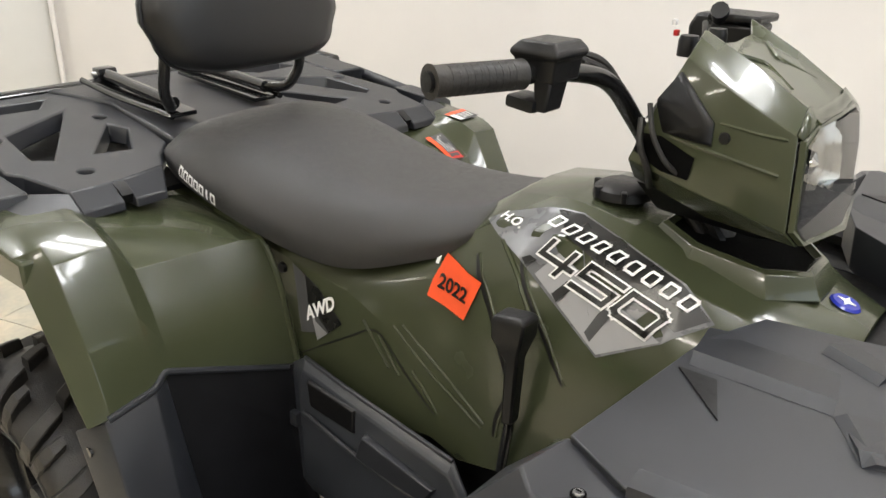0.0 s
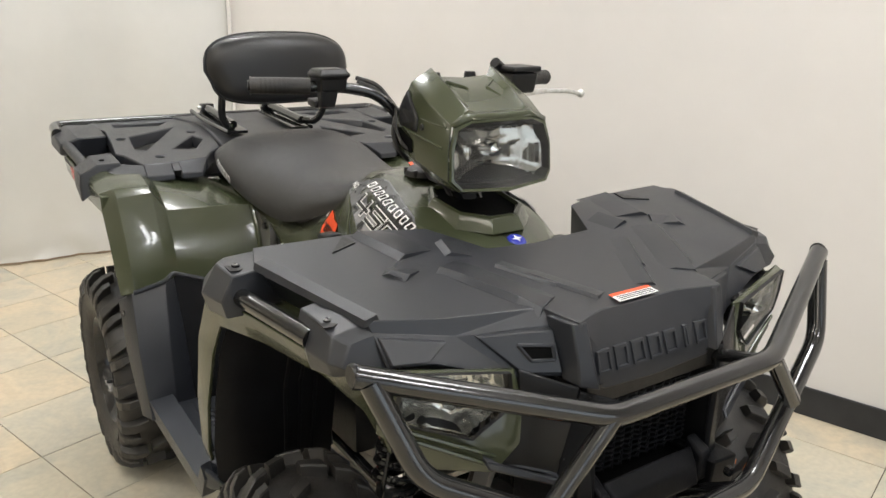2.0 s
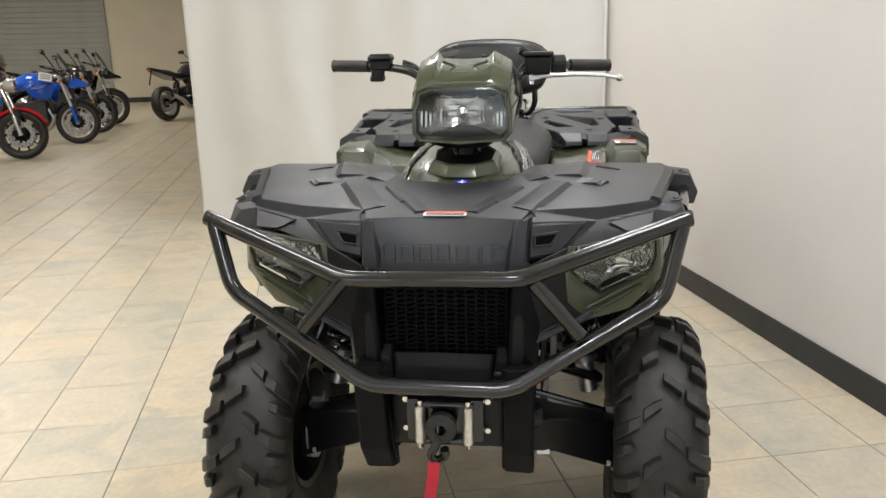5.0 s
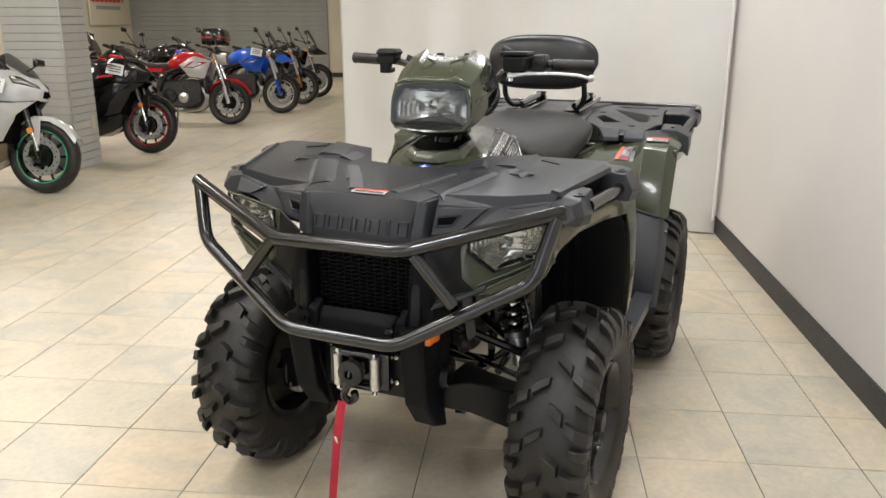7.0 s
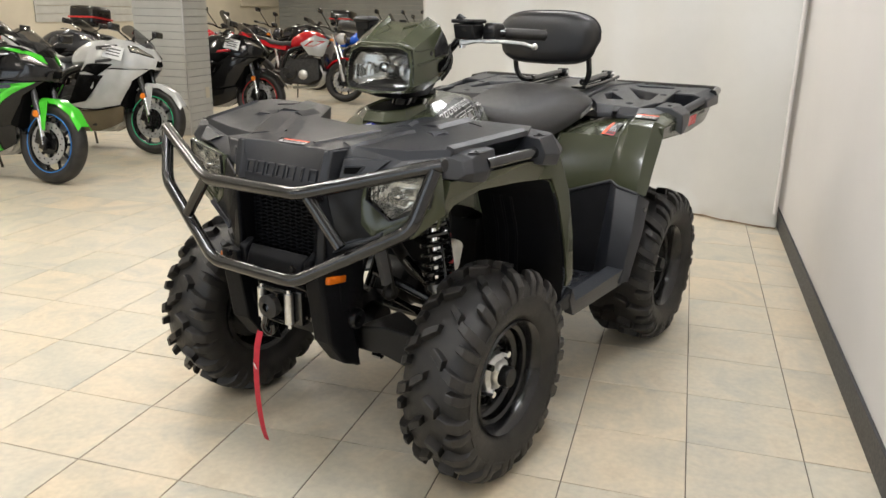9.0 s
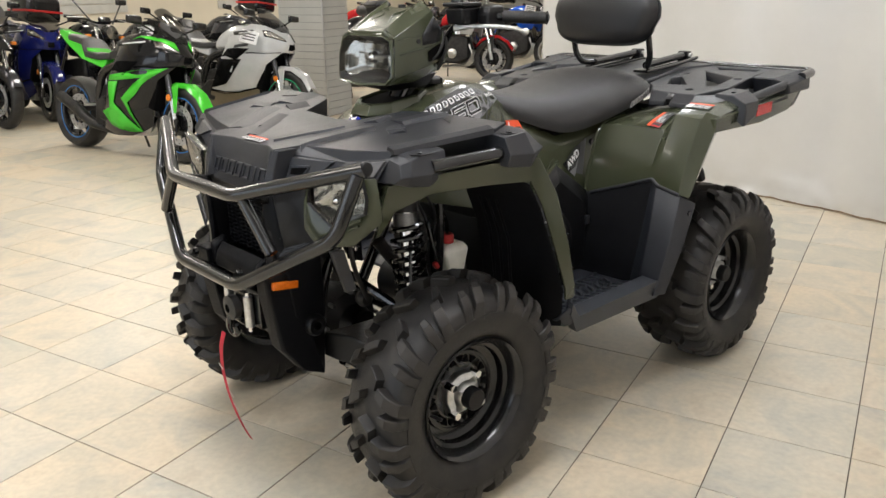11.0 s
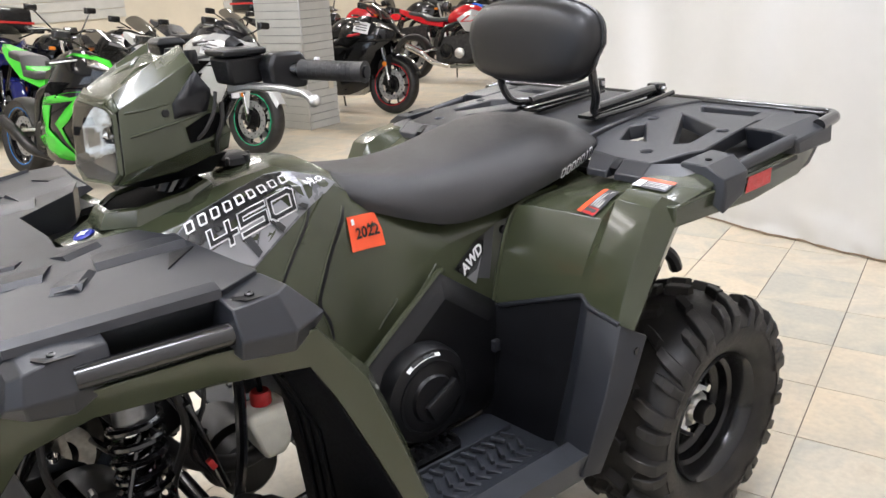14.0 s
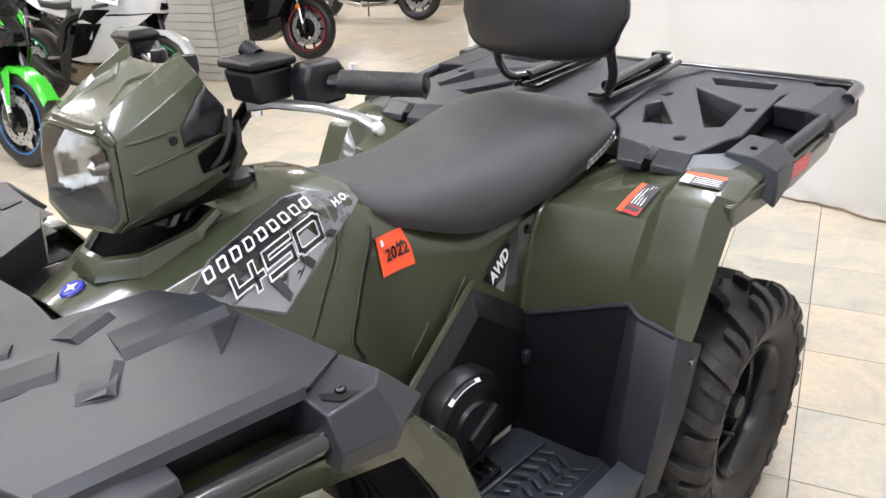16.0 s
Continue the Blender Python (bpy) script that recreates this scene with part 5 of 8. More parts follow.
def decals(s):
    K = 0.7071
    band = [(0.468, 0.800), (0.420, 0.848), (0.250, 0.925), (0.195, 0.918), (0.098, 0.866), (0.140, 0.830), (0.188, 0.797), (0.342, 0.676), (0.420, 0.735)]
    part("tank_decal", sloped([(x, v * K) for x, v in band], s, 0.0030, 24), MID_STICKER, body, "dark grey and silver side decal", 50)
    part("decal_black", sloped([(x, v * K) for x, v in [(0.462, 0.802), (0.418, 0.844), (0.250, 0.921), (0.215, 0.915), (0.250, 0.860), (0.430, 0.760)]], s, 0.0044, 24), BLACK_STICKER, body, "", 50)
    part("decal_silver", sloped([(x, v * K) for x, v in [(0.418, 0.735), (0.250, 0.825), (0.225, 0.775), (0.342, 0.680)]], s, 0.0056, 24), SILVER_STICKER, body, "", 50)
    for x0, v0, x1, v1 in ((0.352, 0.752, 0.330, 0.695), (0.290, 0.775, 0.270, 0.738), (0.222, 0.800, 0.205, 0.786)):
        part("decal_slash", sloped([(x, v * K) for x, v in [(x0, v0), (x0 - 0.014, v0 + 0.006), (x1 - 0.010, v1 + 0.012), (x1, v1)]], s, 0.0066, 6), GREY_STICKER if x0 > 0.3 else BLACK_STICKER, body, "", 50)
    for k in range(9):
        part("decal_mark", sloped_text(square_digit("0", 0.0140, 0.0175, 0.0036, (k - 4) * 0.0266), 0.330, 0.850 * K, 13.5, s, 0.0078), WHITE_STICKER, body, "", 50)
    for pitch, digit in ((-1, "4"), (0, "5"), (1, "0")):
        for wide, lift, mat in ((0.0125, 0.0078, WHITE_STICKER), (0.0072, 0.0092, BLACK_STICKER)):
            part("decal_digit", sloped_text(square_digit(digit, 0.052, 0.034, wide, pitch * 0.0665), 0.318, 0.789 * K, 13.5, s, lift), mat, body, "", 50)
    part("decal_letters", sloped_text(text_flat("H.O.", 0.020, 0.2, 0.03), 0.156, 0.866 * K, 16, s, 0.0078), WHITE_STICKER, body, "", 50)
    # dated orange tag and drive decal
    if s > 0:
        q = [(0.112, 0.919), (0.029, 0.909), (0.027, 0.842), (0.114, 0.848)]
        tx, tz, tr = 0.067, 0.880, -2
    else:
        q = [(0.044, 0.919), (0.030, 0.853), (0.110, 0.841), (0.134, 0.908)]
        tx, tz, tr = 0.080, 0.880, 6
    tag = part("year_tag", stuck(q, s, 0.0036, 16), ORANGE, ATV, "square orange dated tag stuck on the side", 50)
    part("tag_writing", stuck_letters("2022", 0.031, tx, tz, tr if s > 0 else -tr, s, 0.0066, 0.0, 0.03), BLACK_STICKER, tag, "", 50)
    part("tag_dot", stuck([(q[0][0] - 0.006 * s * 0 - 0.008, q[0][1] - 0.006), (q[0][0] - 0.016, q[0][1] - 0.006), (q[0][0] - 0.016, q[0][1] - 0.018), (q[0][0] - 0.008, q[0][1] - 0.018)], s, 0.0060, 3), WHITE_STICKER, tag, "", 50)
    part("drive_decal", stuck([(-0.148, 0.740), (-0.222, 0.788), (-0.285, 0.812), (-0.250, 0.690), (-0.180, 0.712)], s, 0.0020, 6), GREY_STICKER, body, "grey drive decal", 50)
    part("decal_black", stuck([(-0.148, 0.740), (-0.222, 0.788), (-0.250, 0.798), (-0.238, 0.752), (-0.178, 0.714)], s, 0.0030, 6), BLACK_STICKER, body, "", 50)
    part("decal_letters", stuck_letters("AWD", 0.032, -0.203, 0.751, 33, s, 0.0050, 0.25, 0.04), WHITE_STICKER, body, "", 50)
    part("decal_silver", stuck([(-0.180, 0.712), (-0.212, 0.724), (-0.232, 0.752), (-0.205, 0.690)], s, 0.0040, 4), SILVER_STICKER, body, "", 50)
    # pressed grooves and seams on the panel; dark strips paint the grooves' shade
    for pts, width in (([(0.190, 0.965), (0.206, 0.942), (0.262, 0.880), (0.303, 0.826)], 0.007), ([(0.105, 0.938), (0.135, 0.905), (0.180, 0.850), (0.214, 0.793), (0.221, 0.772), (0.200, 0.730), (0.196, 0.690)], 0.010)):
        part("panel_groove", strip(pts, width, s, 0.0016), PLASTIC_DARK, body, "", 50)
        fine = rounded([(x + width * 0.55, 0, z + width * 0.2) for x, z in pts], 0.03, 4)
        part("groove_lip", tube([(p.x, skin_y(p.x, p.z, s), p.z) for p in fine], 0.0026, n=6), GREEN, body)
    for pts, r in (([(0.020, 0.720), (0.140, 0.610)], 0.0035), ([(-0.100, 0.765), (-0.030, 0.705)], 0.003), ([(0.150, 0.972), (0.205, 0.935), (0.232, 0.900)], 0.004)):
        fine = rounded([(x, 0, z) for x, z in pts], 0.03, 4)
        part("panel_crease", tube([(p.x, skin_y(p.x, p.z, s) + 0.0006 * s, p.z) for p in fine], r, n=6), GREEN, body)
    part("panel_bolt", lathe([(0, 0.006 * s), (0.009, 0.006 * s), (0.011, 0)], 14, "y", (-0.311, skin_y(-0.311, 0.795, s), 0.795)), PLASTIC_DARK, body)


both(decals)
# opening round the steering stem, fuel cap, badge
def collar(grow, z, dx=0.0):
    half = [(0.524, 0.030), (0.486, 0.072), (0.405, 0.078), (0.352, 0.050)]
    pts = half + [(x, -y) for x, y in reversed(half)]
    return [(0.435 + (x - 0.435) * grow + dx, y * grow, z - (x - 0.435) * 0.16) for x, y in pts]


ring8 = [collar(1.30, 0.985), collar(1.12, 1.012), collar(1.04, 1.016), collar(0.96, 1.010)]
soft(part("neck_collar", loft(ring8, cap=False), GREEN, body, "faceted green collar round the steering stem", 16), 0.002, 0.003, 0)
# black plug, colour standing for the shade down in the opening
part("steering_opening", loft([collar(0.97, 1.009), collar(0.90, 0.985)]), VOID_SHADE, body, "black opening round the steering stem", 10)
part("steering_rubber", tube([(0.40, 0, 0.99), (0.36, 0, 1.07)], 0.030, n=14), RUBBER, body)
for s in (1, -1):
    part("stem_tube", tube([(0.43, 0.022 * s, 0.98), (0.36, 0.030 * s, 1.08)], 0.010, n=8), STEEL_BLACK, body)
cap = part("fuel_cap", lathe([(0.0, 0.020), (0.028, 0.020), (0.040, 0.012), (0.043, 0.0)], 22, "z", (0.262, -0.02, 1.036)), PLASTIC_DARK, ATV, "black ribbed fuel cap")
for k in range(6):
    a = radians(60 * k)
    part("cap_ridge", box((0.262 + 0.038 * math.cos(a), -0.02 + 0.038 * math.sin(a), 1.044), (0.014, 0.008, 0.016), pose(0, 0, 0, 0, 0, 60 * k), bevel=0.002), PLASTIC_DARK, cap)
b = part("round_badge", lathe([(0.0, 0.003), (0.017, 0.003), (0.020, 0.0)], 24, "z"), BLUE_STICKER, body, "round blue badge")
b.matrix_local = Matrix.Translation((0.572, 0.004, 0.9605)) @ pose(0, 0, 0, 0, 16, 0)
b2 = part("badge_star", prism([(0.012 * math.cos(radians(a)) * (1 if k % 2 == 0 else 0.36), 0.012 * math.sin(radians(a)) * (1 if k % 2 == 0 else 0.36)) for k, a in enumerate(range(0, 360, 45))], 0.001), WHITE_STICKER, b, "", 0)
b2.matrix_local = pose(0, 0, 0.0032)

# black lower side covers with the round drive-belt housing
def lower_cover(s):
    q = lambda p: flip(p, s)
    v = [(-0.090, 0.204, 0.752), (-0.262, 0.216, 0.628), (-0.235, 0.236, 0.385), (0.215, 0.240, 0.385), (0.215, 0.245, 0.520), (0.180, 0.232, 0.575), (-0.080, 0.232, 0.700), (-0.200, 0.240, 0.610), (-0.190, 0.250, 0.430), (0.150, 0.250, 0.430), (0.150, 0.250, 0.540)]
    if s < 0:
        v = [(-0.205, 0.226, 0.668), (-0.262, 0.216, 0.628), (-0.235, 0.236, 0.385), (0.215, 0.240, 0.385), (0.215, 0.245, 0.520), (0.140, 0.232, 0.628), (-0.196, 0.240, 0.650), (-0.206, 0.242, 0.610), (-0.190, 0.250, 0.430), (0.160, 0.250, 0.430), (0.138, 0.246, 0.606)]
    # right cover gets the lightened plastic, left the dark: light as colour
    ob = part("lower_side_cover", mesh_of(q(v), [[0, 1, 7, 6], [1, 2, 8, 7], [2, 3, 9, 8], [3, 4, 10, 9], [4, 5, 10], [5, 0, 6, 10], [6, 7, 8, 9, 10]]), PLASTIC_DARK if s > 0 else LIT_PLASTIC, ATV, "black lower side cover", 20)
    soft(ob, 0.005, 0.006, 0)
    if s > 0:
        part("cover_trim", tube(q([(0.190, 0.238, 0.582), (-0.085, 0.208, 0.756), (-0.100, 0.206, 0.758)]), 0.007, n=6), GREEN, ATV)
    if s > 0:
        h = part("belt_housing", lathe([(0.114, 0.245), (0.114, 0.268), (0.107, 0.284), (0.088, 0.292), (0.056, 0.296), (0.052, 0.304), (0.0, 0.304)], 48, "y", (0.016, 0, 0.516)), PLASTIC_DARK, ATV, "round black drive-belt housing", 30)
        part("housing_boss", box((-0.004, 0.309, 0.512), (0.095, 0.020, 0.046), pose(0, 0, 0, 0, 28, 0), bevel=0.008), PLASTIC_DARK, h)
        part("housing_ring", disc(0.079, 0.085, 0.290, 0.006, 44, "y", (0.016, 0, 0.516)), PLASTIC_DARK, h)
        bm = bmesh.new()
        rows = []
        for k in range(7):
            a = radians(55 + 9 * k)
            rows.append([(0.016 - r * math.cos(a + 0.30), 0.294 - 0.014 * (r > 0.10), 0.516 + r * math.sin(a + 0.30)) for r in (0.096, 0.1055)])
        loft(rows, closed=False, bm=bm)
        part("housing_label", bm, WHITE_STICKER, h, "white curved label", 0)
        bm = bmesh.new()
        rows = [[(p[0] * 1, p[1] + 0.0012, p[2]) for p in (Vector(a).lerp(Vector(b), 0.16), Vector(a).lerp(Vector(b), 0.84))] for a, b in rows[1:-1]]
        loft(rows, closed=False, bm=bm)
        part("label_bar", bm, BLACK_STICKER, h, "", 0)
    else:
        def plate(name, outline, high, mat):
            a = [(x, -0.240, z) for x, z in outline]
            cx, cz = sum(p[0] for p in outline) / 4, sum(p[1] for p in outline) / 4
            b = [(cx + (x - cx) * 0.93, -0.248 - high, cz + (z - cz) * 0.90) for x, z in outline]
            soft(part(name, loft([a, b]), mat, ob, "", 12), 0.002)
        plate("cover_plate", [(-0.040, 0.600), (-0.060, 0.540), (0.104, 0.536), (0.124, 0.572)], 0.012, PLASTIC)
        plate("cover_plate", [(-0.182, 0.642), (-0.060, 0.632), (-0.060, 0.582), (-0.176, 0.588)], 0.003, PLASTIC_DARK)
        part("cover_ridge", tube([(-0.187, -0.254, 0.573), (-0.053, -0.256, 0.548), (0.109, -0.256, 0.530)], 0.005, n=8), PLASTIC, ob)
        part("cover_lip", tube([(-0.205, -0.228, 0.668), (-0.100, -0.234, 0.656), (0.140, -0.236, 0.628)], 0.004, n=8), PLASTIC, ob)
        for pts, r in (([(-0.011, 0.788), (0.080, 0.742), (0.176, 0.700)], 0.0022), ([(-0.030, 0.780), (0.060, 0.728), (0.172, 0.690)], 0.0022), ([(-0.060, 0.753), (-0.006, 0.701)], 0.0030)):
            part("panel_crease", tube([(x, skin_y(x, z, s) - 0.0008, z) for x, z in pts], r, n=6), GREEN, body)
        for pts in ([(-0.262, 0.640), (-0.160, 0.705), (-0.066, 0.766), (0.033, 0.689), (0.150, 0.612)], [(-0.262, 0.690), (-0.200, 0.700)]):
            part("door_seam", strip(pts, 0.0028, s, 0.0012), PLASTIC_DARK, body, "", 50)
    for x, z in ((-0.215, 0.545), (0.185, 0.500)):
        part("latch", box(q([(x, 0.250, z)])[0], (0.020, 0.014, 0.030), bevel=0.004), PLASTIC, ob)


both(lower_cover)
# shift lever on the right
part("shift_lever", tube([(0.228, -0.235, 0.66), (0.240, -0.240, 0.74), (0.246, -0.243, 0.84)], 0.008, n=10), STEEL_BLACK, ATV)
knob = []
for z, x0, x1, w in ((0.930, 0.222, 0.262, 0.014), (0.924, 0.216, 0.268, 0.019), (0.896, 0.218, 0.266, 0.020), (0.876, 0.228, 0.260, 0.015), (0.862, 0.236, 0.257, 0.011), (0.760, 0.236, 0.254, 0.010)):
    knob.append([(x1, -0.246 - w, z), (x1, -0.246 + w, z), (x0, -0.246 + w, z - 0.006), (x0, -0.246 - w, z - 0.006)])
soft(part("shift_knob", loft(knob), PLASTIC_DARK, ATV, "black gear shift knob"), 0.004)


# --- footwells ---
def footwell(s):
    q = lambda p: flip(p, s)
    top = [(-0.240, 0.212, 0.640), (-0.250, 0.235, 0.632), (-0.290, 0.452, 0.708), (-0.278, 0.478, 0.692), (-0.283, 0.560, 0.672), (-0.340, 0.582, 0.640)]
    mid = [(-0.225, 0.225, 0.520), (-0.238, 0.245, 0.520), (-0.262, 0.440, 0.530), (-0.226, 0.490, 0.530), (-0.232, 0.565, 0.530), (-0.284, 0.585, 0.520)]
    low = [(-0.176, 0.232, 0.352), (-0.190, 0.250, 0.352), (-0.205, 0.440, 0.352), (-0.168, 0.500, 0.360), (-0.160, 0.566, 0.366), (-0.200, 0.580, 0.366)]
    # back wall darker than the flap: footwell shade put into its colour
    w = part("footwell_wall", loft([q(r[:3]) for r in (top, mid, low)], closed=False), SHADED_PLASTIC, ATV, "black plastic footwell back wall", 22)
    soft(w, 0.005, 0.006, 0)
    soft(part("mud_flap", loft([q(r[2:]) for r in (top, mid, low)], closed=False), PLASTIC, w, "satin black plastic flap before the rear wheel", 22), 0.005, 0.006, 0)
    part("wall_lip", tube(q([(-0.246, 0.235, 0.634), (-0.286, 0.452, 0.710), (-0.274, 0.478, 0.694), (-0.280, 0.556, 0.675)]), 0.006, 0.01, 8), PLASTIC, w)
    part("flap_bolt", lathe([(0, 0.006 * s), (0.009, 0.006 * s), (0.010, 0)], 14, "y", q([(-0.312, 0.576, 0.612)])[0]), STEEL_BLACK, w)
    part("wall_bolt", lathe([(0, 0.006), (0.009, 0.006), (0.010, 0)], 14, "x", q([(-0.262, 0.262, 0.628)])[0]), STEEL_BLACK, w)
    fl = part("footwell_floor", loft([q([(0.300, 0.235, 0.385), (0.295, 0.420, 0.385), (0.270, 0.520, 0.415), (0.252, 0.552, 0.455)]), q([(0.230, 0.235, 0.372), (0.230, 0.420, 0.372), (0.230, 0.515, 0.380), (0.228, 0.556, 0.402)]), q([(-0.215, 0.235, 0.368), (-0.225, 0.420, 0.368), (-0.205, 0.505, 0.392), (-0.206, 0.560, 0.412)])], closed=False), LIT_PLASTIC, ATV, "black plastic footwell floor with raised treads", 22)
    soft(fl, 0.004, 0.012, -1)
    part("sill", loft([q([(0.255, 0.545, 0.468), (0.255, 0.566, 0.462), (0.255, 0.560, 0.425), (0.255, 0.540, 0.425)]), q([(0.225, 0.512, 0.418), (0.225, 0.566, 0.415), (0.225, 0.560, 0.364), (0.225, 0.530, 0.368)]), q([(-0.195, 0.505, 0.415), (-0.195, 0.566, 0.414), (-0.195, 0.556, 0.350), (-0.195, 0.520, 0.350)])]), LIT_PLASTIC, ATV, "black foot sill", 22)
    for k in range(13):
        for y, turn in ((0.350, 26), (0.392, -26), (0.434, 26)):
            part("tread_bar", box(q([(-0.150 + 0.030 * k, y, 0.375)])[0], (0.009, 0.034, 0.010), pose(0, 0, 0, 0, 0, turn * s), bevel=0.002), LIT_PLASTIC, fl)
    for y in (0.326, 0.462):
        part("tread_rib", box(q([(0.02, y, 0.375)])[0], (0.40, 0.008, 0.012), bevel=0.002), LIT_PLASTIC, fl)
    peg = part("foot_peg", box(q([(0.06, 0.300, 0.386)])[0], (0.20, 0.036, 0.026), bevel=0.004), STEEL_BLACK, ATV, "toothed black foot peg")
    for k in range(9):
        part("peg_tooth", box(q([(-0.03 + 0.0225 * k, 0.300, 0.402)])[0], (0.010, 0.034, 0.012), bevel=0.002), STEEL_BLACK, peg)


both(footwell)


# --- rear fenders ---
def rear_fender(s):
    q = lambda p: flip(p, s)
    P = [
        (0.205, [(-0.560, 0.880), (-0.470, 0.868), (-0.385, 0.862), (-0.325, 0.855), (-0.290, 0.790), (-0.262, 0.710), (-0.246, 0.632)]),
        (0.255, [(-0.560, 0.890), (-0.470, 0.880), (-0.390, 0.870), (-0.345, 0.858), (-0.305, 0.790), (-0.275, 0.715), (-0.256, 0.640)]),
        (0.435, [(-0.560, 0.935), (-0.480, 0.915), (-0.424, 0.890), (-0.370, 0.858), (-0.333, 0.800), (-0.308, 0.745), (-0.290, 0.704)]),
        (0.468, [(-0.560, 0.945), (-0.480, 0.934), (-0.418, 0.925), (-0.376, 0.908), (-0.318, 0.805), (-0.292, 0.735), (-0.279, 0.692)]),
        (0.552, [(-0.560, 0.940), (-0.480, 0.930), (-0.415, 0.920), (-0.382, 0.902), (-0.325, 0.795), (-0.296, 0.720), (-0.282, 0.674)]),
        (0.584, [(-0.560, 0.925), (-0.490, 0.915), (-0.440, 0.905), (-0.415, 0.862), (-0.352, 0.768), (-0.316, 0.705), (-0.290, 0.668)]),
        (0.570, [(-0.580, 0.900), (-0.520, 0.880), (-0.470, 0.870), (-0.440, 0.840), (-0.385, 0.760), (-0.345, 0.700), (-0.320, 0.655)]),
    ]
    bm = loft([q([(x, y, z) for x, z in row]) for y, row in P], closed=False)
    bmesh.ops.triangulate(bm, faces=bm.faces[:])
    ob = part("rear_fender", bm, GREEN, ATV, "olive green painted plastic rear fender", 30)
    soft(ob, 0.008, 0.005, 0, 3)
    tail = [q([(-0.415, 0.586, 0.905), (-0.415, 0.586, 0.858), (-0.415, 0.540, 0.858), (-0.415, 0.540, 0.905)]), q([(-0.720, 0.594, 0.925), (-0.720, 0.586, 0.852), (-0.720, 0.540, 0.858), (-0.720, 0.540, 0.925)]), q([(-0.945, 0.590, 0.940), (-0.935, 0.582, 0.872), (-0.935, 0.540, 0.875), (-0.945, 0.540, 0.940)]), q([(-1.020, 0.585, 0.950), (-0.990, 0.578, 0.905), (-0.990, 0.540, 0.905), (-1.020, 0.540, 0.950)])]
    t = part("tail_side", loft(tail), GREEN, ATV, "olive green rear body side", 24)
    soft(t, 0.005)
    part("side_reflector", mesh_of(q([(-0.675, 0.5965, 0.919), (-0.771, 0.5975, 0.923), (-0.776, 0.5945, 0.886), (-0.672, 0.5925, 0.880)]), [[0, 1, 2, 3]]), RED_REFL, ATV, "red side reflector", 0)
    part("tail_end", loft([q([(-0.99, 0.585, 0.945), (-0.97, 0.575, 0.880), (-0.97, 0.40, 0.880), (-0.99, 0.40, 0.945)]), q([(-1.05, 0.580, 0.955), (-1.01, 0.570, 0.885), (-1.01, 0.40, 0.880), (-1.05, 0.40, 0.955)])]), PLASTIC_DARK, ATV, "black tail lamp corner")
    # warning labels on the left fender and its shoulder
    if s > 0:
        FENDER = skin_of(ob)

        def quad(x0, y0, x1, y1):
            return mesh_of([(x0, y0, 0), (x1, y0, 0), (x1, y1, 0), (x0, y1, 0)], [[0, 1, 2, 3]])

        def lab(c, right, up, w, h, icon):
            m = frame_on(Vector(c), right, up)
            base = part("warning_label", laid(quad(-w / 2, -h / 2, w / 2, h / 2), m, FENDER, 0.0045), GREY_STICKER, ob, "orange and dark warning label", 0)
            part("label_stripe", laid(quad(-w / 2, h * 0.24, w / 2, h / 2), m, FENDER, 0.0052), ORANGE, base, "", 0)
            for k in range(4):
                part("label_bar", laid(quad(-w * 0.20, h * (0.10 - 0.14 * k), w * 0.44, h * (0.15 - 0.14 * k)), m, FENDER, 0.0052), WHITE_STICKER, base, "", 0)
            part("label_icon", laid(quad(-w * 0.48, -h * 0.46, -w * 0.24, h * 0.20), m, FENDER, 0.0052), RED if icon else WHITE_STICKER, base, "", 0)
        lab((-0.4035, 0.395, 0.8860), (-0.87, 0.10, 0.43), (0.02, -1.0, 0.0), 0.092, 0.050, True)
        lab((-0.4475, 0.508, 0.9325), (-0.10, 1.0, 0.0), (-1.0, -0.10, 0.18), 0.082, 0.050, False)
    # raised seam next to the seat
    part("fender_seam", tube(q([(-0.470, 0.205, 0.872), (-0.325, 0.212, 0.862), (-0.285, 0.212, 0.790), (-0.245, 0.215, 0.640)]), 0.006, 0.05, 8), GREEN, ob)


both(rear_fender)

# --- rear rack ---
def deck_z(x):
    return 0.957 + min(0.040, max(0.0, -0.52 - x) * 0.088)


def pierced(outline, holes, thick, s):
    """A plate with real holes; their walls slope inwards."""
    bm = bmesh.new()
    top, bottom = [], []
    for k, loop in enumerate([outline] + holes):
        cx, cy = sum(p[0] for p in loop) / len(loop), sum(p[1] for p in loop) / len(loop)
        t = [bm.verts.new((x, y * s, deck_z(x))) for x, y in loop]
        g = 0.80 if k and len(loop) < 8 else 1.0 if k else 1.012
        b = [bm.verts.new((cx + (x - cx) * g, (cy + (y - cy) * g) * s, deck_z(x) - thick)) for x, y in loop]
        top.append([bm.edges.new((t[i], t[(i + 1) % len(t)])) for i in range(len(t))])
        bottom.append([bm.edges.new((b[i], b[(i + 1) % len(b)])) for i in range(len(b))])
        for i in range(len(t)):
            n = (i + 1) % len(t)
            bm.faces.new((t[i], t[n], b[n], b[i]))
    for loops in (top, bottom):
        bmesh.ops.triangle_fill(bm, use_beauty=True, use_dissolve=False, edges=[e for l in loops for e in l])
    return bm


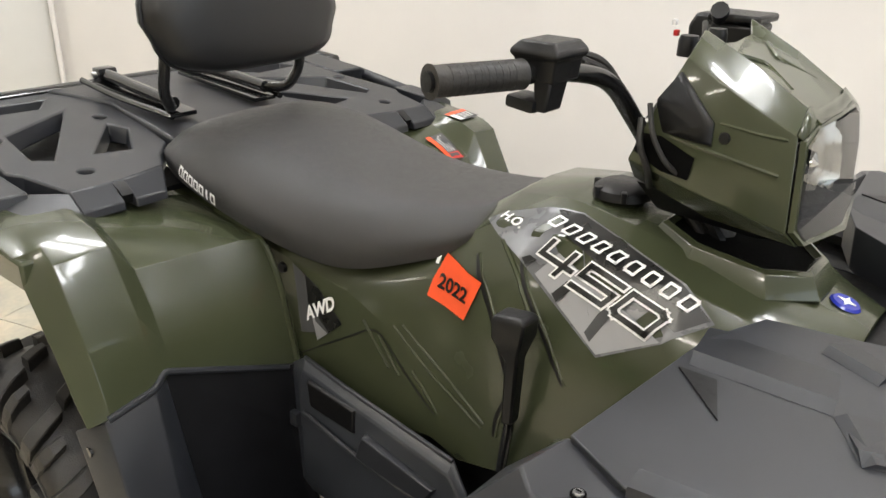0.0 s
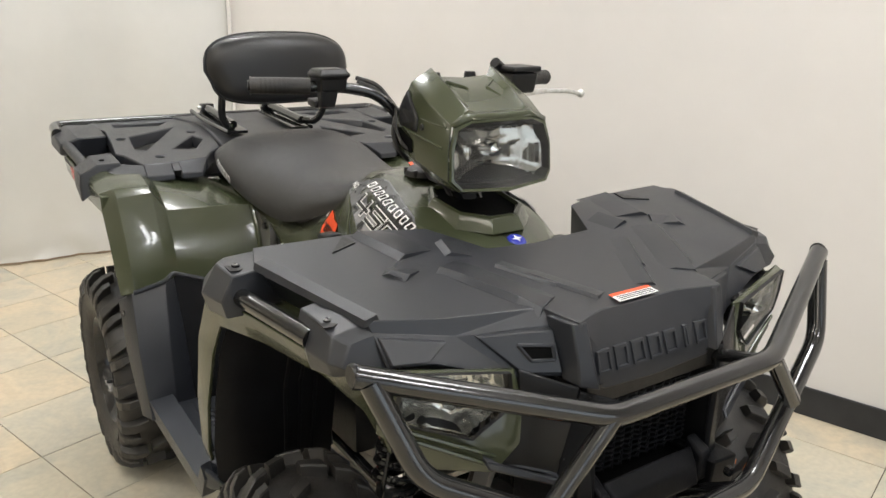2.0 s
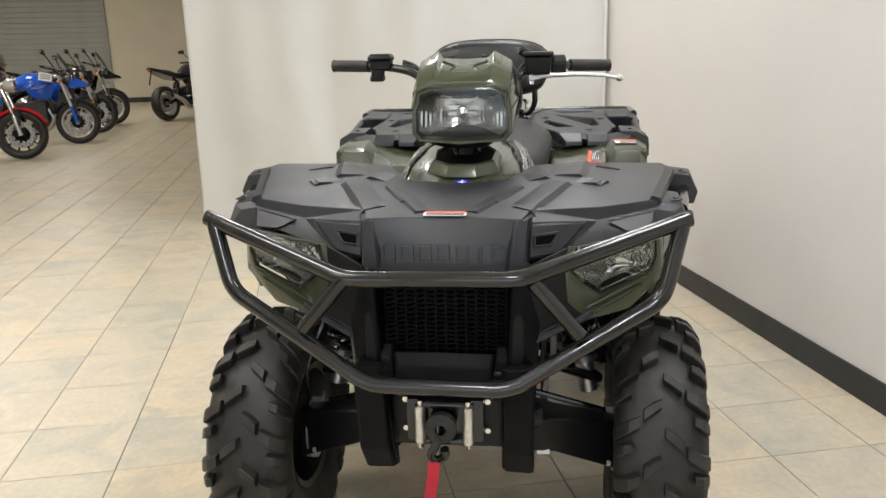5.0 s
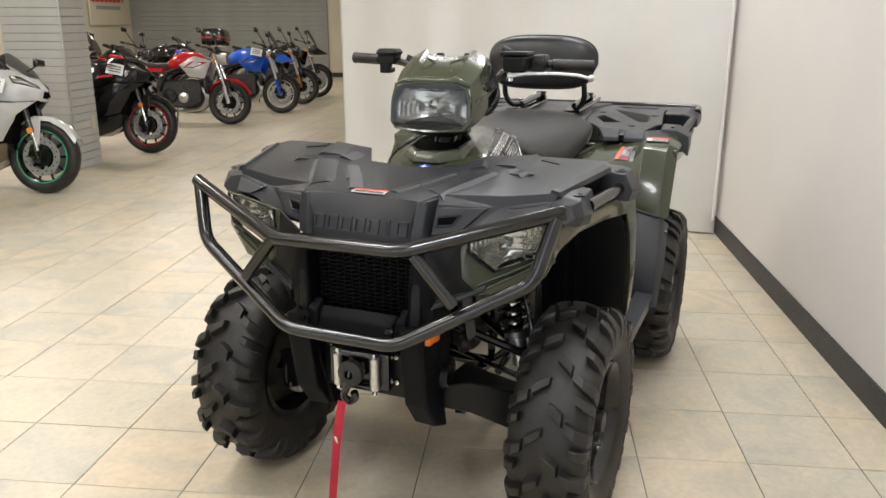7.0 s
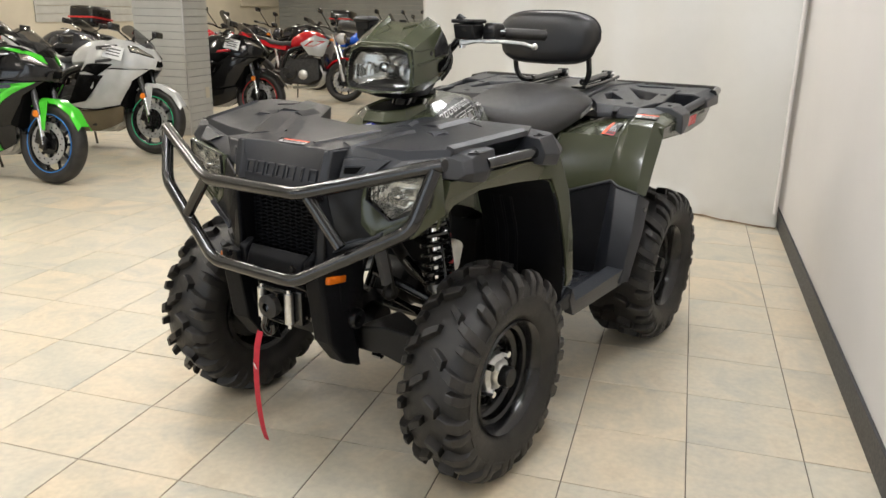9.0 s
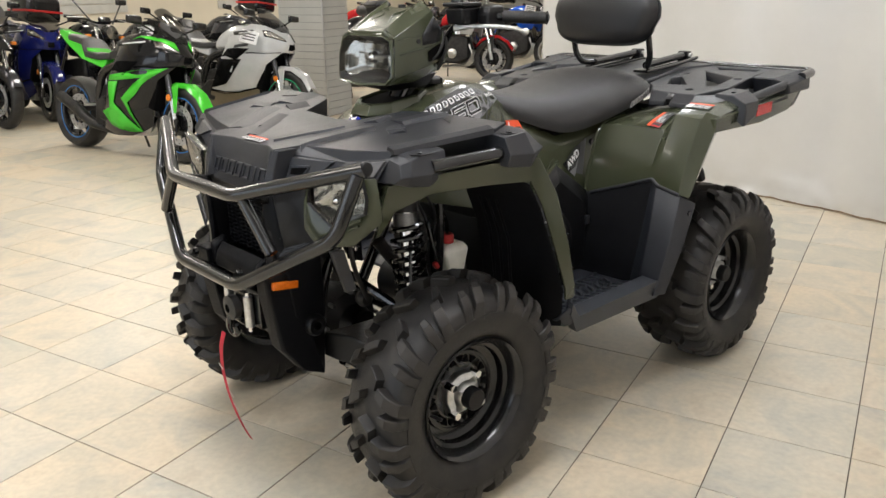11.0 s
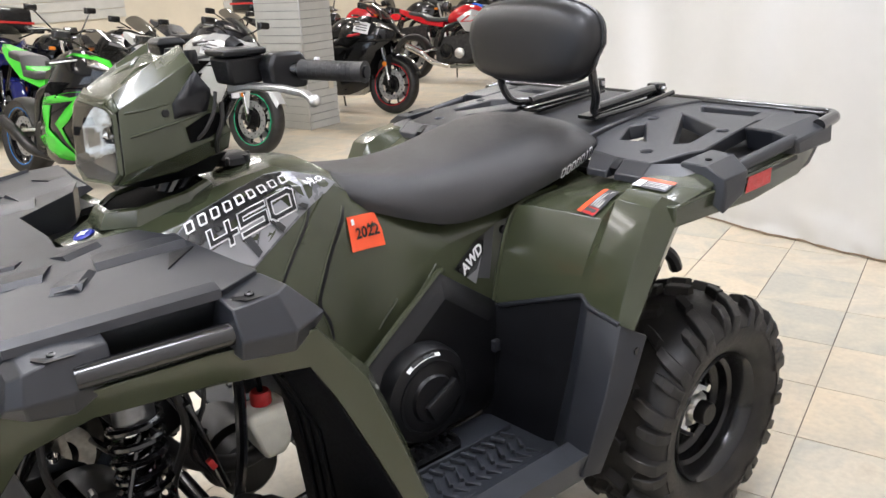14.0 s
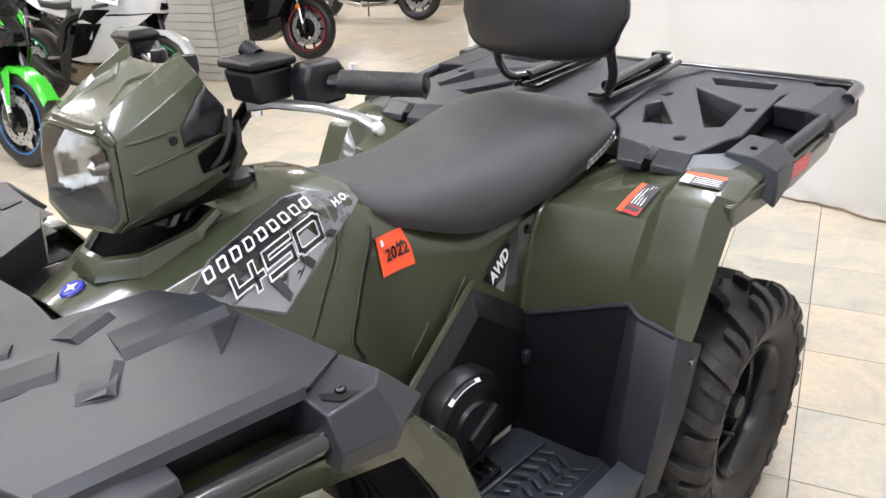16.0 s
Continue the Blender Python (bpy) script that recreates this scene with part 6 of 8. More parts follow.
def rack_side(s):
    q = lambda p: flip(p, s)
    outline = [(-0.540, 0.262), (-0.520, 0.350), (-0.518, 0.448), (-0.628, 0.474), (-0.655, 0.492), (-0.800, 0.474), (-0.930, 0.462), (-1.050, 0.505), (-1.085, 0.480), (-1.085, 0.190), (-0.950, 0.150), (-0.800, 0.160), (-0.640, 0.190), (-0.590, 0.235)]
    rounds = [[(x + 0.014 * math.cos(a), y + 0.014 * math.sin(a)) for a in (math.pi / 5 * k for k in range(10))] for x, y in ((-0.590, 0.382), (-0.845, 0.215), (-0.815, 0.440))]
    holes = [[(-0.668, 0.400), (-0.925, 0.250), (-0.835, 0.412), (-0.690, 0.430)], [(-0.645, 0.262), (-0.755, 0.205), (-0.800, 0.225), (-0.660, 0.330)], [(-0.955, 0.290), (-1.030, 0.240), (-1.030, 0.420), (-0.965, 0.430)]] + rounds
    rk = part("rack_deck", pierced(outline, holes, 0.036, s), PLASTIC, ATV, "black moulded plastic rear rack deck with openings", 20)
    soft(rk, 0.004)
    # dark tray under the openings
    part("deck_tray", loft([q([(-0.58, 0.18, 0.900), (-0.58, 0.50, 0.895), (-0.58, 0.50, 0.885), (-0.58, 0.18, 0.89)]), q([(-1.06, 0.16, 0.935), (-1.06, 0.50, 0.935), (-1.06, 0.50, 0.925), (-1.06, 0.16, 0.925)])]), PLASTIC_DARK, rk)
    # slanting front lip with a small notch
    for y0, y1 in ((0.262, 0.352), (0.372, 0.448)):
        soft(part("front_lip", loft([q([(-0.540 + 0.02 * (y > 0.3), y, 0.957), (-0.485, y + (0.03 if y < 0.3 else 0), 0.930), (-0.482, y + (0.03 if y < 0.3 else 0), 0.914), (-0.560, y, 0.914), (-0.570, y, 0.957)]) for y in (y0, y1)]), PLASTIC, rk, "", 20), 0.003)
    part("lip_notch", loft([q([(-0.520, y, 0.955), (-0.492, y, 0.938), (-0.500, y, 0.920), (-0.560, y, 0.920), (-0.560, y, 0.955)]) for y in (0.352, 0.372)]), PLASTIC_DARK, rk)
    soft(part("lip_corner", loft([q([(-0.519, 0.448, 0.957), (-0.483, 0.448, 0.930), (-0.482, 0.448, 0.914), (-0.560, 0.448, 0.914)]), q([(-0.585, 0.520, 0.957), (-0.512, 0.530, 0.936), (-0.512, 0.532, 0.914), (-0.600, 0.530, 0.914)]), q([(-0.640, 0.535, 0.958), (-0.575, 0.560, 0.940), (-0.575, 0.560, 0.914), (-0.640, 0.550, 0.914)])]), PLASTIC, rk, "", 20), 0.003)
    # corner clamp reaching down over the fender
    cl = part("corner_hook", loft([q([(-0.555, 0.500, 0.962), (-0.672, 0.500, 0.970), (-0.672, 0.500, 0.920), (-0.545, 0.500, 0.920)]), q([(-0.560, 0.560, 0.960), (-0.668, 0.560, 0.968), (-0.668, 0.560, 0.900), (-0.545, 0.560, 0.900)]), q([(-0.562, 0.606, 0.935), (-0.655, 0.606, 0.940), (-0.642, 0.606, 0.900), (-0.556, 0.606, 0.862)]), q([(-0.566, 0.610, 0.905), (-0.640, 0.610, 0.912), (-0.632, 0.610, 0.890), (-0.560, 0.610, 0.862)])]), PLASTIC, rk, "", 20)
    soft(cl, 0.004)
    part("hook_hole", lathe([(0.0, 0.001), (0.005, 0.001), (0.007, 0.002), (0.008, -0.002)], 14, "z", q([(-0.600, 0.540, 0.9640)])[0]), VOID_SHADE, cl)
    # rear block, side rail and the pocket between rail and deck
    soft(part("rear_corner", loft([q([(-0.860, 0.470, 0.988), (-1.020, 0.470, 1.003), (-1.040, 0.470, 0.930), (-0.880, 0.470, 0.930)]), q([(-0.845, 0.555, 0.990), (-1.040, 0.560, 1.004), (-1.060, 0.560, 0.930), (-0.860, 0.555, 0.930)]), q([(-0.865, 0.606, 0.968), (-1.035, 0.606, 0.985), (-1.040, 0.606, 0.940), (-0.880, 0.606, 0.935)])]), PLASTIC, rk, "", 20), 0.006)
    part("tie_rail", tube(q([(-0.640, 0.574, 0.938), (-0.880, 0.584, 0.966)]), 0.0155, n=14), PLASTIC, rk, "", 40)
    part("pocket_floor", loft([q([(-0.640, 0.440, 0.915), (-0.640, 0.592, 0.908), (-0.640, 0.592, 0.900), (-0.640, 0.440, 0.905)]), q([(-0.900, 0.430, 0.930), (-0.900, 0.592, 0.928), (-0.900, 0.592, 0.918), (-0.900, 0.430, 0.918)])]), PLASTIC_DARK, rk)


both(rack_side)
ctr = part("rack_centre", loft([[(-0.600, 0.19, 0.975), (-0.600, -0.19, 0.975), (-0.600, -0.19, 0.945), (-0.600, 0.19, 0.945)], [(-0.900, 0.16, 1.000), (-0.900, -0.16, 1.000), (-0.900, -0.16, 0.965), (-0.900, 0.16, 0.965)], [(-1.085, 0.21, 1.004), (-1.085, -0.21, 1.004), (-1.085, -0.21, 0.970), (-1.085, 0.21, 0.970)]]), PLASTIC, ATV, "black plastic rack centre")
soft(ctr, 0.006)
part("rack_tube", tube([(-0.990, 0.592, 0.985), (-1.098, 0.585, 0.994), (-1.098, -0.585, 0.994), (-0.990, -0.592, 0.985)], 0.0165, 0.03, 14), STEEL_BLACK, ATV, "black steel tube across the rear of the rack")

# --- seat ---
SEAT = [  # x, half width at the skirt, skirt z, shoulder half width, shoulder z, top z
    (0.100, 0.110, 0.950, 0.085, 0.998, 1.010), (0.078, 0.132, 0.930, 0.106, 0.985, 0.998), (0.000, 0.164, 0.900, 0.130, 0.968, 0.985), (-0.080, 0.186, 0.868, 0.158, 0.952, 0.976),
    (-0.160, 0.198, 0.847, 0.172, 0.945, 0.974), (-0.250, 0.215, 0.857, 0.184, 0.950, 0.982), (-0.350, 0.232, 0.880, 0.196, 0.966, 0.999), (-0.450, 0.240, 0.905, 0.200, 0.985, 1.016), (-0.540, 0.238, 0.925, 0.196, 0.995, 1.024), (-0.610, 0.222, 0.940, 0.182, 0.990, 1.012), (-0.650, 0.190, 0.950, 0.150, 0.978, 0.990)]
rings = []
for x, w, z0, w1, z1, zt in SEAT:
    half = [(w - 0.004, z0 - 0.004), (w, z0 + 0.012), (w * 0.985 + 0.004, z0 + (z1 - z0) * 0.45), (w1, z1), (w1 * 0.72, z1 + (zt - z1) * 0.72), (w1 * 0.36, zt - 0.002)]
    rings.append([(x, -y, z) for y, z in half] + [(x, 0, zt)] + [(x, y, z) for y, z in reversed(half)])
seat = part("seat", loft(rings, closed=False), VINYL, ATV, "black vinyl quad saddle with white side print", 70)
bmx = bmesh.new()
bmx.from_mesh(seat.data)
bmesh.ops.contextual_create(bmx, geom=[e for e in bmx.edges if e.is_boundary and all(abs(v.co.x - SEAT[0][0]) < 1e-4 for v in e.verts)])
bmesh.ops.contextual_create(bmx, geom=[e for e in bmx.edges if e.is_boundary and all(abs(v.co.x - SEAT[-1][0]) < 1e-4 for v in e.verts)])
bmx.to_mesh(seat.data)
seat.data.shade_smooth()
bmx.free()
smooth_surface(seat, 2)
SEATSKIN = skin_of(seat)
for s in (1, -1):
    x0, x1, z0, z1 = (-0.454, -0.580, 0.911, 0.948) if s > 0 else (-0.530, -0.420, 0.945, 0.910)
    for k in range(7):
        t = (k + 0.5) / 7
        bm = square_digit("0", 0.0115 if k != 5 else 0.002, 0.0175, 0.0040, 0.0, 0.2)
        for vert in bm.verts:
            along = t + vert.co.x / 0.128
            x, z = x0 + (x1 - x0) * along, z0 + (z1 - z0) * along + vert.co.y
            hit = SEATSKIN.ray_cast(Vector((x, 0.6 * s, z)), Vector((0, -s, 0)))[0]
            vert.co = (x, (hit.y if hit else 0.235 * s) + 0.0020 * s, z)
        part("side_print", bm, WHITE_STICKER, seat, "", 0)

# --- backrest ---
rest = new("backrest")
rest.parent = ATV
rest.matrix_local = pose(0.030, 0, 0)
tagged(rest, "padded black vinyl passenger backrest on steel arms")
outline = []
for k in range(40):
    a = 2 * math.pi * k / 40
    c, sn = math.cos(a), math.sin(a)
    y = 0.228 * math.copysign(abs(c) ** (0.68 if sn > 0 else 0.56), c)
    z = math.copysign(abs(sn) ** (0.66 if sn > 0 else 0.56), sn)
    z = 0.108 * z if z > 0 else 0.100 * z
    outline.append((y * (1 if z > -0.03 else 0.93), z))
rings = []
for dx, k in ((-0.050, 0.70), (-0.046, 0.90), (-0.030, 0.985), (-0.010, 1.0), (0.012, 0.985), (0.030, 0.92), (0.042, 0.78), (0.048, 0.50), (0.050, 0.2)):
    rings.append([(-0.622 + dx - 0.20 * (z * k) * 0.5 - 0.18 * (y * k) ** 2, y * k, 1.200 + z * k) for y, z in outline])
pad = part("pad", loft(rings), VINYL_SMOOTH, rest, "smooth black vinyl pad", 60)
part("piping", tube([(-0.632 - 0.10 * z - 0.18 * y * y, y * 1.004, 1.200 + z * 1.004) for y, z in outline + outline[:1]], 0.004, n=6), VINYL_SMOOTH, pad)
for k in range(3):
    part("pad_mark", box((-0.600, 0.150 + 0.012 * k, 1.150), (0.003, 0.004, 0.010 + 0.006 * (k == 1)), pose(0, 0, 0, 0, 8, 0)), GREY_STICKER, pad, "", 0)
for s in (1, -1):
    part("arm", tube(flip([(-0.660, 0.170, 1.180), (-0.690, 0.172, 1.060), (-0.705, 0.150, 1.020), (-0.760, 0.120, 1.020)], s), 0.0115, 0.04, 12), STEEL_BLACK, rest, "black bent steel arm")
    part("slide_tube", tube(flip([(-0.745, 0.118, 1.020), (-1.030, 0.112, 1.040)], s), 0.014, n=12), STEEL_BLACK, rest)
    part("slide_plate", box(flip([(-0.880, 0.105, 1.008)], s)[0], (0.30, 0.060, 0.010), pose(0, 0, 0, 0, 4, 0), bevel=0.002), STEEL_BLACK, rest)
    part("clamp", box(flip([(-1.030, 0.110, 1.038)], s)[0], (0.034, 0.044, 0.034), bevel=0.006), STEEL_BLACK, rest)
    part("clamp_bolt", tube(flip([(-1.030, 0.082, 1.040), (-1.030, 0.142, 1.040)], s), 0.007, n=8), ALU, rest)
    part("link", tube(flip([(-0.720, 0.140, 1.000), (-0.900, 0.160, 1.015), (-1.040, 0.160, 1.030)], s), 0.007, 0.05, 8), STEEL_BLACK, rest)

# --- headlight pod ---
R = [
    [(0.380, 0, 1.262), (0.377, 0.060, 1.265), (0.369, 0.075, 1.283), (0.372, 0.123, 1.256), (0.340, 0.140, 1.178), (0.318, 0.134, 1.126), (0.300, 0.072, 1.084), (0.296, 0, 1.076)],
    [(0.442, 0, 1.238), (0.440, 0.060, 1.240), (0.436, 0.074, 1.249), (0.440, 0.125, 1.222), (0.428, 0.138, 1.160), (0.420, 0.132, 1.100), (0.412, 0.090, 1.060), (0.412, 0, 1.052)],
    [(0.506, 0, 1.206), (0.503, 0.058, 1.205), (0.500, 0.071, 1.209), (0.506, 0.116, 1.187), (0.512, 0.127, 1.140), (0.516, 0.129, 1.080), (0.526, 0.110, 1.060), (0.545, 0, 1.054)],
]
pod = part("headlight_pod", mirrored(loft(R, closed=False)), GREEN, ATV, "faceted olive green handlebar headlight pod", 18)
soft(pod, 0.0035, 0.004, -1)
outer = [(0.511, 0, 1.196), (0.508, 0.068, 1.197), (0.508, 0.113, 1.183), (0.514, 0.124, 1.140), (0.518, 0.126, 1.081), (0.528, 0.108, 1.062), (0.546, 0, 1.056)]
inner = [(0.518, 0, 1.190), (0.516, 0.074, 1.190), (0.516, 0.106, 1.177), (0.521, 0.118, 1.136), (0.525, 0.119, 1.085), (0.532, 0.104, 1.068), (0.546, 0, 1.063)]
oring, ring = [half + [(x, -y, z) for x, y, z in reversed(half[1:-1])] for half in (outer, inner)]
brow = [[(0.505, 0.118, 1.189), (0.499, 0.072, 1.212), (0.502, 0.058, 1.208), (0.506, 0, 1.209)], [(0.511, 0.114, 1.183), (0.512, 0.080, 1.194), (0.513, 0.060, 1.196), (0.516, 0, 1.195)]]
soft(part("brow", loft([row + [(x, -y, z) for x, y, z in reversed(row[:-1])] for row in brow], closed=False), GREEN, pod, "", 20), 0, 0.003, 0)
part("visor_lip", loft([[(0.503, y, 1.204), (0.516, y, 1.196), (0.514, y, 1.188), (0.500, y, 1.192)] for y in (-0.072, -0.03, 0.03, 0.072)]), GREEN, pod, "", 20)
part("lens_bezel", loft([oring, [(x + 0.006, y * 0.985, 1.125 + (z - 1.125) * 0.985) for x, y, z in oring], ring], cap=False), GREEN, pod, "thin green bezel", 20)
part("bowl", loft([ring, [(x - 0.030, y * 0.90, 1.125 + (z - 1.125) * 0.92) for x, y, z in ring], [(x - 0.075, y * 0.45, 1.125 + (z - 1.125) * 0.50) for x, y, z in ring]], cap=False), PLASTIC_DARK, pod, "dark lamp bowl", 10)
part("reflector", fluted_bowl([(x - 0.004, y, z) for x, y, z in ring], 0.055, 0.0095, 0.97), REFLECTOR, pod, "mirror-bright fluted reflector", 40)
part("bulb_shield", lathe([(0.0, 0.016), (0.014, 0.010), (0.017, -0.004), (0.017, -0.03)], 18, "x", (0.490, 0, 1.130)), CHROME, pod)
lens = part("lens", mesh_of([(x + 0.003, y, z) for x, y, z in ring], [list(range(len(ring)))]), LENS, pod, "clear lens", 0)
lens.visible_shadow = False
POD = skin_of(pod)


def on_pod(x, z, s, lift):
    hit = POD.ray_cast(Vector((x, 0.4 * s, z)), Vector((0, -s, 0)))[0]
    return (x, (hit.y if hit else 0.13 * s) + lift * s, z)


for s in (1, -1):
    def pod_patch(name, outline, lift, mat, lab=""):
        pm = mesh_of([(x, z, 0) for x, z in outline], [list(range(len(outline)))])
        bmesh.ops.triangulate(pm, faces=pm.faces[:])
        bmesh.ops.subdivide_edges(pm, edges=pm.edges[:], cuts=4)
        for vert in pm.verts:
            vert.co = on_pod(vert.co.x, vert.co.y, s, lift)
        return part(name, pm, mat, pod, lab, 30)
    soft(pod_patch("side_vent", [(0.370, 1.240), (0.419, 1.189), (0.421, 1.164), (0.362, 1.170), (0.346, 1.205)], 0.002, PLASTIC_DARK, "black triangular side vent"), 0, 0.003, 0)
    # flat black patch, the opening's shade laid on the skin
    pod_patch("cable_opening", [(0.404, 1.146), (0.361, 1.165), (0.332, 1.164), (0.326, 1.140), (0.363, 1.121), (0.398, 1.117)], 0.0025, VOID_SHADE, "dark opening for cables")
    part("pod_screw", lathe([(0, 0.003 * s), (0.006, 0.003 * s), (0.007, 0)], 12, "y", on_pod(0.433, 1.175, s, 0.0)), PLASTIC_DARK, pod)
    part("pod_crease", tube([on_pod(x, z, s, 0.0005) for x, z in ((0.497, 1.143), (0.470, 1.148), (0.440, 1.154), (0.405, 1.160), (0.372, 1.167))], 0.0028, n=6), GREEN, pod)
    part("pod_crease", tube([on_pod(x, z, s, 0.0002) for x, z in ((0.497, 1.182), (0.470, 1.184), (0.425, 1.190))], 0.0022, n=6), GREEN, pod)
    part("cable_loop", tube(flip([(0.340, 0.138, 1.200), (0.352, 0.148, 1.165), (0.372, 0.146, 1.135), (0.385, 0.132, 1.120)], s), 0.0035, 0.03, 8), RUBBER, pod)
    part("cable_loop", tube(flip([(0.330, 0.134, 1.180), (0.336, 0.146, 1.150), (0.350, 0.140, 1.118), (0.340, 0.110, 1.090)], s), 0.0045, 0.03, 8), RUBBER, pod)
    # pressed chevron on the top plate
    part("top_crease", tube(flip([(0.400, 0.058, 1.257), (0.428, 0.022, 1.245), (0.470, 0.046, 1.222)], s), 0.0030, 0.01, 6), GREEN, pod)
part("pod_pan", loft([[(0.30, -0.06, 1.075), (0.30, 0.06, 1.075), (0.52, 0.08, 1.055), (0.52, -0.08, 1.055)], [(0.33, -0.05, 1.040), (0.33, 0.05, 1.040), (0.46, 0.05, 1.035), (0.46, -0.05, 1.035)]]), PLASTIC_DARK, pod)
part("gauge", loft([[(0.375, -0.055, 1.258), (0.375, 0.055, 1.258), (0.33, 0.075, 1.205), (0.33, -0.075, 1.205)], [(0.355, -0.05, 1.240), (0.355, 0.05, 1.240), (0.30, 0.06, 1.160), (0.30, -0.06, 1.160)]]), PLASTIC_DARK, pod)
for y in (-0.045, 0.045):
    part("key_knob", lathe([(0.0, 0.016), (0.011, 0.015), (0.013, 0.008), (0.013, -0.010)], 16, "z", (0.338, y, 1.254)), PLASTIC_DARK, pod)
part("wire", tube([(0.40, 0.02, 1.050), (0.405, 0.03, 1.02), (0.42, 0.02, 0.995)], 0.003, n=6), PLASTIC_DARK, pod)

# --- handlebar ---
GRIP = {1: [(0.241, 0.278, 1.236), (0.186, 0.388, 1.232)], -1: [(0.258, -0.291, 1.243), (0.222, -0.402, 1.245)]}
hb = new("handlebar")
hb.parent = ATV
tagged(hb, "black handlebar with rubber grips, switch blocks and a silver brake lever")
for s in (1, -1):
    part("bar_tube", tube([(0.330, 0.0, 1.100)] + flip([(0.322, 0.050, 1.105), (0.290, 0.150, 1.225), (0.272, 0.225, 1.240)], s) + GRIP[s], 0.0115, 0.05, 12), STEEL_BLACK, hb)
    a, b = Vector(GRIP[s][0]), Vector(GRIP[s][1])
    gp = part("grip", tube([a, a.lerp(b, 0.05), a.lerp(b, 0.96), b], [0.0170, 0.0165, 0.0165, 0.0185], 0, 18), RUBBER, hb, "ribbed black rubber grip")
    for k in range(10):
        t = 0.12 + 0.076 * k
        part("grip_ring", tube([a.lerp(b, t), a.lerp(b, t + 0.038)], 0.0170, n=16), RUBBER, gp)
    part("grip_end", tube([b, b + (b - a).normalized() * 0.004], 0.0105, n=14), PLASTIC_DARK, gp)
    for k in range(3):
        part("cable", tube(flip([(0.262 + 0.006 * k, 0.190, 1.256 - 0.006 * k), (0.280 + 0.006 * k, 0.150, 1.245 - 0.012 * k), (0.320, 0.085, 1.150), (0.345, 0.045, 1.070), (0.40, 0.03 - 0.01 * k, 1.000)], s), 0.0046, 0.05, 7), RUBBER, hb)
# throttle block on the right
rings = []
for z, x0, x1, y0, y1 in ((1.234, 0.209, 0.258, -0.190, -0.244), (1.259, 0.208, 0.261, -0.188, -0.247), (1.262, 0.204, 0.266, -0.184, -0.251), (1.268, 0.204, 0.266, -0.184, -0.251), (1.278, 0.213, 0.257, -0.190, -0.244)):
    rings.append([(x1, y0, z), (x1, y1, z), (x0, y1, z), (x0, y0, z)])
soft(part("throttle_block", loft(rings), PLASTIC_DARK, hb, "black throttle block with a flat lid"), 0.003).matrix_local = pose(0.033, -0.036, 0)
th = soft(part("thumb_throttle", loft([[(0.256, -0.205, 1.240), (0.256, -0.243, 1.240), (0.232, -0.243, 1.240), (0.232, -0.205, 1.240)], [(0.252, -0.212, 1.202), (0.252, -0.245, 1.202), (0.236, -0.245, 1.202), (0.236, -0.212, 1.202)]]), PLASTIC_DARK, hb, "black thumb throttle"), 0.003)
th.matrix_local = pose(0.033, -0.036, 0)
part("thumb_paddle", box((0.221, -0.232, 1.209), (0.038, 0.040, 0.015), pose(0, 0, 0, 0, 6, 0), bevel=0.005), PLASTIC_DARK, th)
# switch block, fluid reservoir and lever on the left
soft(part("switch_block", loft([[(0.262, 0.232, 1.205), (0.262, 0.272, 1.205), (0.195, 0.272, 1.205), (0.195, 0.232, 1.205)], [(0.268, 0.230, 1.245), (0.268, 0.275, 1.245), (0.192, 0.275, 1.245), (0.192, 0.230, 1.245)], [(0.255, 0.234, 1.266), (0.255, 0.270, 1.266), (0.202, 0.270, 1.266), (0.202, 0.234, 1.266)]]), PLASTIC_DARK, hb, "black switch block"), 0.006).matrix_local = pose(0.028, -0.006, 0)
soft(part("fluid_reservoir", loft([[(0.325, 0.150, 1.212), (0.325, 0.215, 1.212), (0.265, 0.215, 1.212), (0.265, 0.150, 1.212)], [(0.332, 0.146, 1.258), (0.332, 0.220, 1.258), (0.262, 0.220, 1.260), (0.262, 0.146, 1.260)]]), PLASTIC_DARK, hb, "black brake fluid reservoir"), 0.006).matrix_local = pose(0.020, 0.008, 0.004)
soft(part("reservoir_lid", box((0.317, 0.191, 1.270), (0.078, 0.082, 0.012)), PLASTIC_DARK, hb), 0.004)
part("mirror_stub", tube([(0.295, 0.160, 1.270), (0.300, 0.140, 1.282)], 0.013, n=10), PLASTIC_DARK, hb)
lv = part("brake_lever", loft([[(0.330, 0.165, 1.214), (0.330, 0.165, 1.196), (0.296, 0.165, 1.196), (0.296, 0.165, 1.214)], [(0.322, 0.215, 1.218), (0.322, 0.215, 1.206), (0.300, 0.215, 1.206), (0.300, 0.215, 1.218)], [(0.306, 0.300, 1.218), (0.306, 0.300, 1.208), (0.286, 0.300, 1.208), (0.286, 0.300, 1.218)], [(0.300, 0.370, 1.214), (0.300, 0.370, 1.204), (0.284, 0.370, 1.204), (0.284, 0.370, 1.214)], [(0.306, 0.408, 1.206), (0.306, 0.408, 1.197), (0.294, 0.408, 1.197), (0.294, 0.408, 1.206)]]), ALU, hb, "polished aluminium brake lever")
soft(lv, 0.003)
bm = bmesh.new()
bmesh.ops.create_uvsphere(bm, u_segments=14, v_segments=10, radius=0.010, matrix=Matrix.Translation((0.299, 0.410, 1.202)))
part("lever_ball", bm, ALU, lv)
part("lever_pivot", tube([(0.318, 0.170, 1.190), (0.318, 0.170, 1.222)], 0.010, n=12), CHROME, lv)
